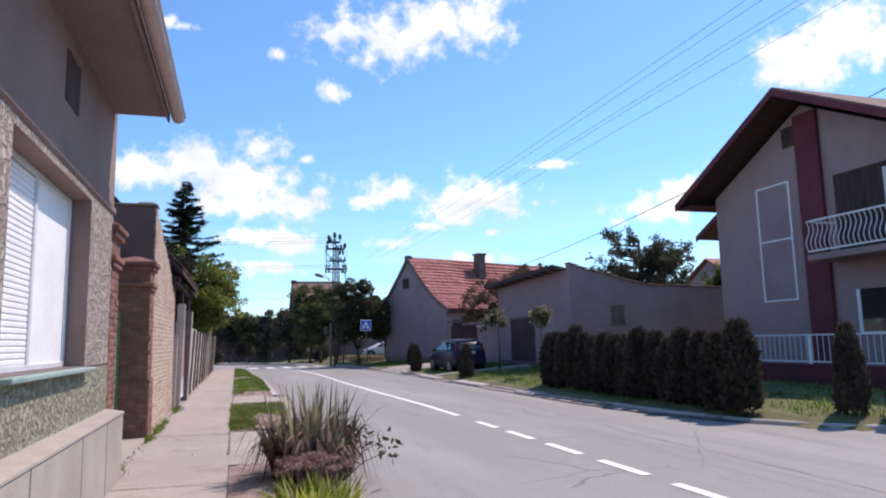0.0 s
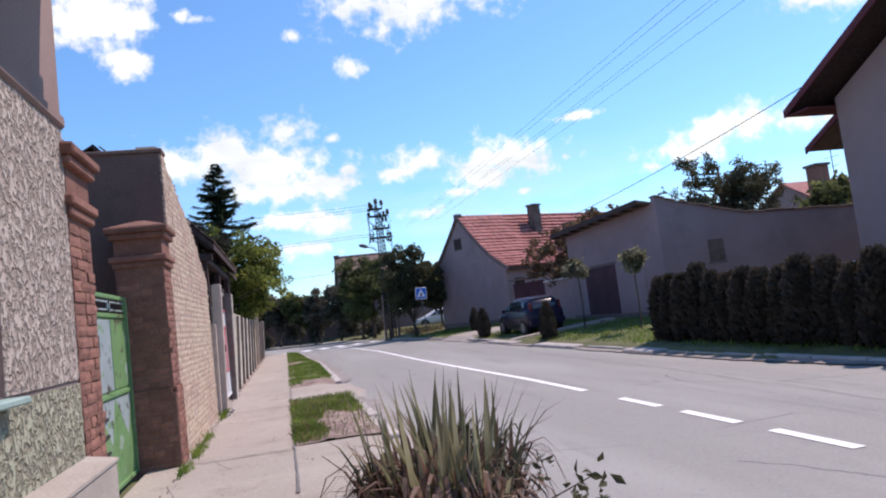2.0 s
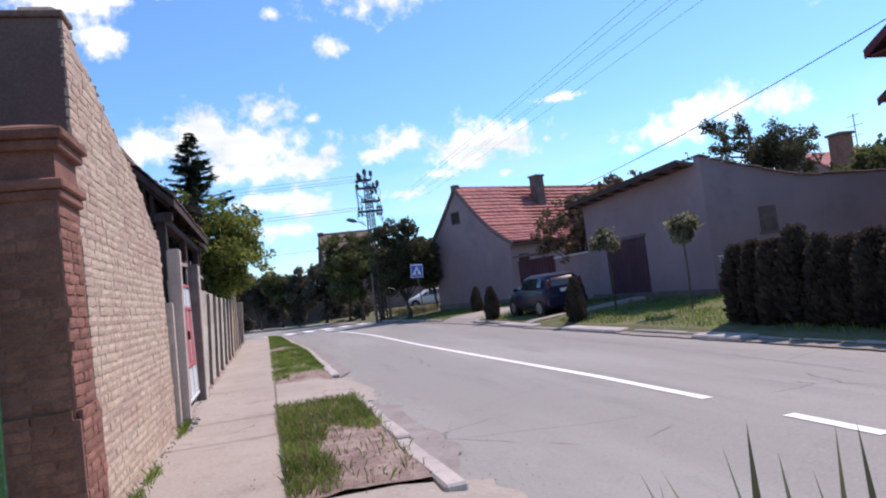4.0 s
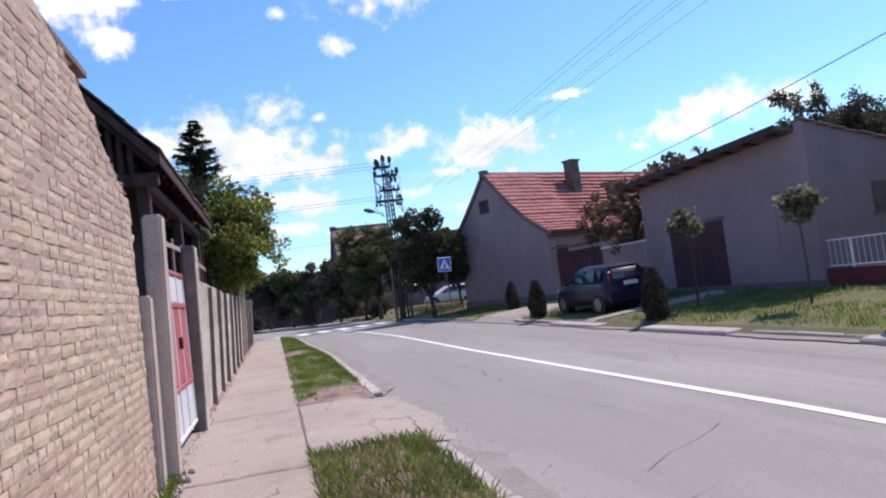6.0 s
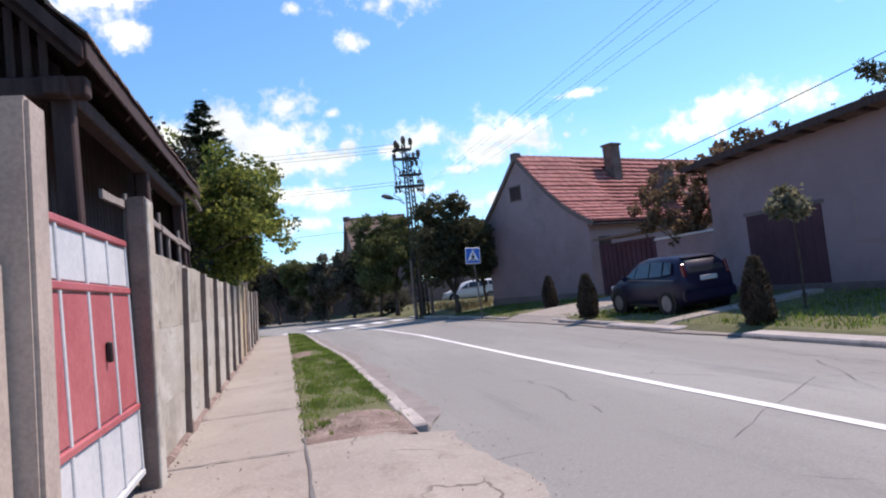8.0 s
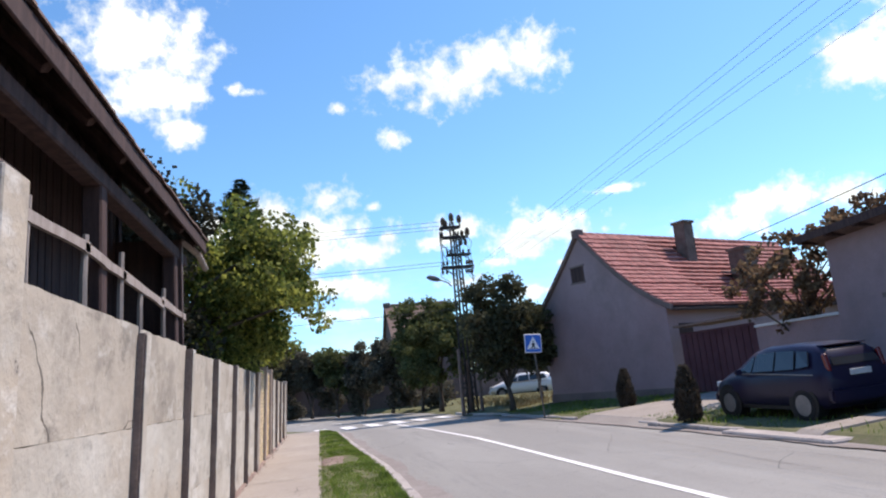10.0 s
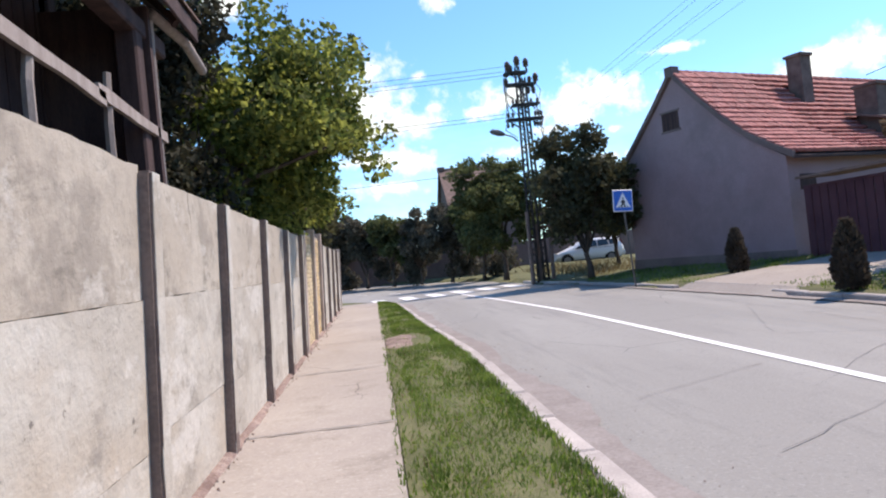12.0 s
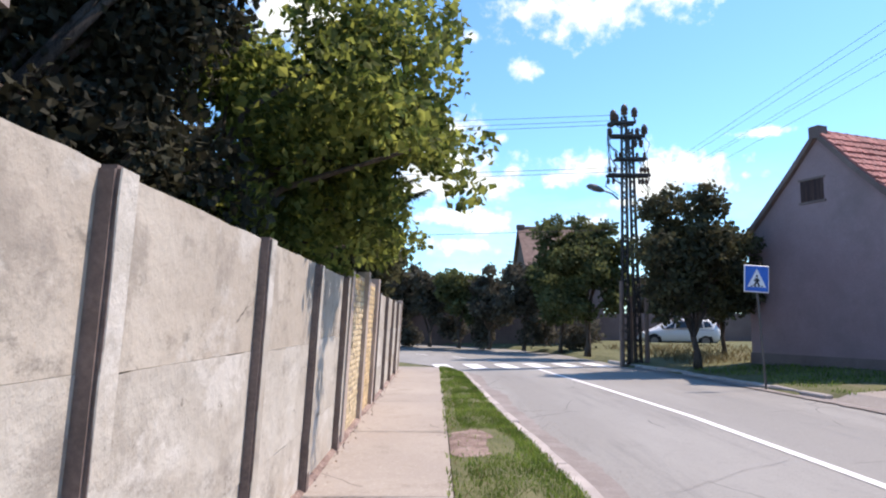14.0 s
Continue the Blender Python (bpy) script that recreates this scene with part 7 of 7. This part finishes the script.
def car(label, m, paint, grp=""):
    c = thing("car", label, "car", m.translation, grp)
    secs = []
    for y, w, belt, top, rw in CAR:
        low_ = 0.24 if abs(y) < 1.9 else 0.34
        half = [(w * 0.86, low_), (w * 0.97, low_ + 0.1), (w, 0.55 * belt + 0.12), (w * 0.985, belt - 0.08), (w * 0.95, belt), (rw * 1.10, belt + (top - belt) * 0.7), (rw, top - 0.05), (rw * 0.8, top)]
        secs.append([m @ Vector((x, y, z)) for x, z in half] + [m @ Vector((-x, y, z)) for x, z in half[::-1]])
    part("body", loft(secs), paint, c, smooth=True)
    # glass laid just over the skin
    for s in (-1, 1):
        part("side_window", loft([[m @ Vector((s * x, y, z)) for x, y, z in q] for q in (
            [(0.84, -0.50, 0.984), (0.84, 0.22, 0.968), (0.70, 0.12, 1.328), (0.70, -0.50, 1.360)], [(0.865, -0.50, 0.984), (0.865, 0.22, 0.968), (0.725, 0.12, 1.328), (0.725, -0.50, 1.360)])]), M["glass"], c)
        part("side_window", loft([[m @ Vector((s * x, y, z)) for x, y, z in q] for q in (
            [(0.84, -1.18, 1.008), (0.84, -0.56, 0.984), (0.70, -0.56, 1.360), (0.70, -1.12, 1.360)], [(0.865, -1.18, 1.008), (0.865, -0.56, 0.984), (0.725, -0.56, 1.360), (0.725, -1.12, 1.360)])]), M["glass"], c)
        part("side_window", loft([[m @ Vector((s * x, y, z)) for x, y, z in q] for q in (
            [(0.83, -1.62, 1.056), (0.83, -1.24, 1.016), (0.70, -1.2, 1.344), (0.69, -1.5, 1.328)], [(0.855, -1.62, 1.056), (0.855, -1.24, 1.016), (0.72, -1.2, 1.344), (0.71, -1.5, 1.328)])]), M["glass"], c)
        part("side_window", loft([[m @ Vector((s * x, y, z)) for x, y, z in q] for q in (
            [(0.835, 0.28, 0.968), (0.835, 0.78, 0.952), (0.70, 0.20, 1.296), (0.70, 0.19, 1.304)], [(0.86, 0.28, 0.968), (0.86, 0.78, 0.952), (0.725, 0.20, 1.296), (0.725, 0.19, 1.304)])]), M["glass"], c)
        part("waist_strip", bevelled(-0.012, 0.012, -1.7, 0.9, -0.012, 0.012, 0.004, m=m @ pose(s * 0.85, 0, 0.925, 1.3, 0, 0)), M["rim"], c, "bright waist strip")
        part("wing_mirror", bevelled(-0.09, 0.09, -0.05, 0.05, -0.06, 0.06, 0.025, m=m @ pose(s * 0.95, 0.62, 0.98), seg=2), M["car_paint"], c)
        part("tail_lamp", bevelled(-0.045, 0.045, -0.05, 0.05, -0.17, 0.17, 0.02, m=m @ pose(s * 0.665, -1.945, 1.10, -14, 0, 0)), M["lamp_red"], c, "tall red tail lamp")
        part("headlamp", bevelled(-0.17, 0.17, -0.08, 0.08, -0.07, 0.07, 0.03, m=m @ pose(s * 0.58, 1.86, 0.70, 0, 0, -s * 24)), M["lamp_clear"], c)
        for y in (-1.28, 1.28):
            wh = bmesh.new()
            path_tube(wh, [m @ Vector((s * x, y, 0.31)) for x in (0.66, 0.68, 0.84, 0.865, 0.868)], [0.26, 0.31, 0.31, 0.28, 0.2], 22)
            w_ = part("wheel", wh, M["rubber"], c, smooth=False)
            rm = bmesh.new()
            path_tube(rm, [m @ Vector((s * x, y, 0.31)) for x in (0.85, 0.874, 0.868)], [0.20, 0.195, 0.06], 18)
            part("rim", rm, M["rim"], w_)
            ar = bmesh.new()
            path_tube(ar, [m @ Vector((s * x, y, 0.33)) for x in (0.60, 0.855)], [0.37, 0.37], 22)
            part("wheel_arch", ar, M["black"], c)
    part("rear_window", loft([[m @ Vector(p) for p in q] for q in (
        [(-0.58, -2.02, 1.040), (0.58, -2.02, 1.040), (0.50, -1.80, 1.360), (-0.50, -1.80, 1.360)], [(-0.58, -1.9, 1.040), (0.58, -1.9, 1.040), (0.50, -1.74, 1.360), (-0.50, -1.74, 1.360)])]), M["glass"], c)
    part("windscreen", loft([[m @ Vector(p) for p in q] for q in (
        [(-0.66, 1.02, 1.000), (0.66, 1.02, 1.000), (0.50, 0.42, 1.376), (-0.50, 0.42, 1.376)], [(-0.66, 0.9, 0.984), (0.66, 0.9, 0.984), (0.50, 0.36, 1.360), (-0.50, 0.36, 1.360)])]), M["glass"], c)
    part("rear_bumper", bevelled(-0.80, 0.80, -2.12, -1.95, 0.36, 0.62, 0.04, m=m, seg=2), paint, c)
    part("front_bumper", bevelled(-0.72, 0.72, 1.95, 2.08, 0.30, 0.52, 0.04, m=m, seg=2), paint, c)
    part("number_plate", bevelled(-0.26, 0.26, -2.085, -2.06, 0.83, 0.94, 0.006, m=m), M["white_old"], c, "plain pale plate")
    part("tail_spoiler", bevelled(-0.52, 0.52, -1.80, -1.56, 1.405, 1.43, 0.012, m=m), paint, c)
    part("sill", bevelled(-0.80, 0.80, -0.95, 0.95, 0.20, 0.30, 0.02, m=m), M["black"], c)
    return c


car("dark blue hatchback parked on the grass verge", pose(9.5, 31.0, 0.18, 1.2, -1.5, 3) @ Matrix.Diagonal((0.90, 0.85, 0.96, 1)), M["car_paint"])
car("white car parked beyond the trees", pose(12.7, 61.6, 0.2, 0, 0, 78) @ Matrix.Scale(1.0, 4), M["car_white"])

# ---- bricks ----
BRICK_H, COURSE = 0.066, 0.077


def brick_mesh(length, mat, seed=0):
    """A worn brick: uneven front, chipped and rounded edges."""
    r = random.Random(seed * 31 + int(length * 1000))
    bm = bmesh.new()
    rows_ = []
    for a in (0.0, 0.5, 1.0):
        row = []
        for b in (0.0, 0.16, 0.5, 0.84, 1.0):
            edge = a in (0.0, 1.0) or b in (0.0, 1.0)
            y = (b - 0.5) * length + r.uniform(-.004, .004)
            z = a * BRICK_H + r.uniform(-.003, .003) * (1.4 if edge else 1)
            row.append(bm.verts.new(((-0.004 - 0.008 * r.random() ** 2) if edge else r.uniform(-.004, .001), y, z)))
        rows_.append(row)
    for p, q in zip(rows_, rows_[1:]):
        for k in range(4):
            bm.faces.new((p[k], p[k + 1], q[k + 1], q[k]))
    rim = rows_[0] + [rows_[1][4]] + rows_[2][::-1] + [rows_[1][0]]
    back = [bm.verts.new((-0.035, v.co.y, v.co.z)) for v in rim]
    for k in range(len(rim)):
        n = (k + 1) % len(rim)
        bm.faces.new((rim[n], rim[k], back[k], back[n]))
    bmesh.ops.recalc_face_normals(bm, faces=bm.faces[:])
    return finish(bm, "brick", mat)


def brick_set(key):
    return [[brick_mesh(l, M[key], k) for k in range(6)] for l in (0.242, 0.115, 0.17)]


PALE, PINK, RED, YELLOW = brick_set("brick"), brick_set("brick_pink"), brick_set("brick_red"), brick_set("brick_yellow")


def lay(parent, start, end, top, place, seed, near, mat_rest, base=0.0, label="joined further bricks", jog=0.002, kinds=PALE, kinds2=None, mat2=None, share=None):
    """Courses of long and short bricks along a face; near(s, z) picks those that are single pieces."""
    r = random.Random(seed)
    vs, fs = [], []
    vs2, fs2 = [], []
    z, row = base, 0
    while True:
        s = start
        any_ = False
        while s < end - 0.05:
            kind = r.random()
            size, ln = (0, 0.242) if kind < (0.72 if row % 3 else 0.35) else ((1, 0.115) if kind < 0.93 else (2, 0.17))
            if s + ln > end:
                size, ln = 1, 0.115
                if s + ln > end + 0.03:
                    break
            c = s + ln / 2
            if z + BRICK_H <= top(c):
                any_ = True
                out = r.uniform(-jog, jog) + (-0.006 if r.random() < 0.05 else 0)
                m = place(c, z + r.uniform(-.004, .004), out) @ pose(0, 0, 0, r.uniform(-1.0, 1.0), r.uniform(-0.5, 0.5), r.uniform(-0.35, 0.35))
                other = kinds2 and r.random() < share(c, z)
                shape = r.choice((kinds2 if other else kinds)[size])
                if near(c, z):
                    ob = new("brick", shape)
                    ob.parent = parent
                    ob.matrix_parent_inverse = parent.matrix_basis.inverted()
                    ob.matrix_basis = m
                else:
                    va, fa = (vs2, fs2) if other else (vs, fs)
                    k = len(va)
                    va += [m @ v.co for v in shape.vertices]
                    fa += [tuple(k + q for q in p.vertices) for p in shape.polygons]
            s += ln + 0.010
        z += COURSE
        row += 1
        if not any_ or z > 4.2:
            break
    for va, fa, mt in ((vs, fs, mat_rest), (vs2, fs2, mat2)):
        if not va:
            continue
        ob = new("brickwork", raw_mesh("brickwork", va, fa, mt))
        ob.parent = parent
        ob.matrix_parent_inverse = parent.matrix_basis.inverted()
        tagged(ob, label, kind="stuff")


def pinkness(y, z):
    """Share of pinkish bricks: most in the upper and lowest courses."""
    return min(0.85, max(0.03, 0.45 + 2.6 * noise.noise((y * 0.9, z * 1.6, 2.0)) + (0.55 if z > 2.2 else (0.2 if z < 0.85 else -0.8))))


def shed_top(y):
    return float(np.interp(y, [13.9, 15.34, 16.65, 18.05], [3.98, 3.56, 3.2, 2.56]))


lay(shed, 13.9, 18.05, shed_top, lambda s, z, o: pose(WX + o, s, z), 1, lambda s, z: 15.5 < s and 0.55 < z < 2.3, M["brick_rest"], kinds2=PINK, mat2=M["brick_pink_rest"], share=pinkness)
lay(pier2, 13.33, 13.89, lambda s: 2.44, lambda s, z, o: pose(WX + 0.006 + (0.03 if z < 0.93 else 0) + o, s, z), 2, lambda s, z: True, M["brick_rest"], jog=0.003, kinds=RED)
lay(pier2, -1.92, -1.40, lambda s: 2.44, lambda s, z, o: pose(s, 13.312 - (0.03 if z < 0.93 else 0) - o, z, 0, 0, -90), 3, lambda s, z: True, M["brick_rest"], jog=0.003, kinds=RED)
lay(pier, 9.69, 10.23, lambda s: 2.44, lambda s, z, o: pose(WX + 0.006 + o, s, z), 4, lambda s, z: True, M["brick_rest"], jog=0.003, kinds=RED)
# coping along the sloping top
for k in range(17):
    y = 14.0 + 0.24 * k
    t = shed_top(y)
    ang = math.degrees(math.atan2(shed_top(y + 0.1) - shed_top(y - 0.1), 0.2))
    ob = new("brick", PALE[0][k % 6])
    ob.parent = shed
    ob.matrix_basis = pose(WX + 0.012 - 0.01 * (k % 3), y, t - 0.005, ang, 0, 0) @ Matrix.Diagonal((9.0, 0.95, 0.7, 1))
lay(ypier, 33.27, 34.88, lambda s: 2.12, lambda s, z, o: pose(WX + LEAN * z + o, s, z), 5, lambda s, z: z < 1.9 and s > 33.2, M["brick_yellow_rest"], kinds=YELLOW)
lay(ypier, 35.17, 36.58, lambda s: 2.12, lambda s, z, o: pose(WX + LEAN * z + o, s, z), 6, lambda s, z: False, M["brick_yellow_rest"])

# ---- roof tiles of the old house ----
tile_bm = bmesh.new()
nn = 4
top_v = []
for j in (0, 1):
    top_v.append([tile_bm.verts.new((-0.105 + 0.21 * i / nn, j * 0.40, 0.105 + 0.02 * math.sin(math.pi * i / nn))) for i in range(nn + 1)])
bot_v = [[tile_bm.verts.new((v.co.x, v.co.y, v.co.z - 0.105)) for v in row] for row in top_v]
for i in range(nn):
    tile_bm.faces.new((top_v[0][i], top_v[0][i + 1], top_v[1][i + 1], top_v[1][i]))
    tile_bm.faces.new((bot_v[0][i + 1], bot_v[0][i], top_v[0][i], top_v[0][i + 1]))
tile_bm.faces.new((bot_v[0][0], bot_v[1][0], top_v[1][0], top_v[0][0]))
tile_bm.faces.new((bot_v[1][nn], bot_v[0][nn], top_v[0][nn], top_v[1][nn]))
bmesh.ops.recalc_face_normals(tile_bm, faces=tile_bm.faces[:])
tile_me = finish(tile_bm, "roof_tile", M["tile"])
t_co = [v.co.copy() for v in tile_me.vertices]
t_fs = [tuple(p.vertices) for p in tile_me.polygons]


def slope_point(table, d):
    """Place and slope d metres down the slope."""
    for (s0, z0), (s1, z1) in zip(table, table[1:]):
        l = math.hypot(s1 - s0, z1 - z0)
        if d <= l or (s1, z1) == table[-1]:
            f = d / l
            return s0 + (s1 - s0) * f, z0 + (z1 - z0) * f, math.atan2(z0 - z1, s1 - s0)
        d -= l


total = sum(math.hypot(b[0] - a[0], b[1] - a[1]) for a, b in zip(SLOPE_N, SLOPE_N[1:]))
rt = random.Random(12)
vs, fs = [], []
step = 0.33
rows_n = int(total / step)
turn = math.degrees(math.atan2(-U.x, U.y)) + 180       # tile's length runs up the slope
for i in range(rows_n + 1):
    d = 0.12 + (total - 0.06 - 0.12) * (i + 1) / (rows_n + 1)
    s, z, ang = slope_point(SLOPE_N, d)
    for j in range(62):
        v = 0.03 + 0.215 * j + 0.01 * math.sin(i)
        if 4.85 < v < 5.5 and 0.6 < s < 1.35:
            continue
        sag = 0.035 * math.sin(0.55 * v + 0.2 * i) + 0.02 * noise.noise((v * 0.9, i * 0.7, 4))
        p = Vector(g3(s, v, z + 0.06 + sag * 0.5 + rt.uniform(0, .012)))
        up = (-U * math.cos(ang) + Vector((0, 0, math.sin(ang)))).normalized()
        side = V
        nrm = up.cross(-side) if up.cross(-side).z > 0 else up.cross(side)
        if side.cross(up).dot(nrm) < 0:
            side = -side
        up2 = (up - nrm * 0.26).normalized()
        m = Matrix((side, up2, nrm)).transposed().to_4x4()
        m.translation = p
        m = m @ pose(0, rt.uniform(-.015, .015), 0, rt.uniform(-1.2, 1.2), 0, rt.uniform(-2, 2))
        if v < 3.4:
            ob = new("roof_tile", tile_me)
            ob.parent = R3
            ob.matrix_basis = m
        else:
            k = len(vs)
            vs += [m @ c for c in t_co]
            fs += [tuple(k + q for q in f) for f in t_fs]
ob = new("roof_tiles", raw_mesh("roof_tiles", vs, fs, M["tile_rest"]))
ob.parent = R3
tagged(ob, "further red clay tiles", kind="stuff")
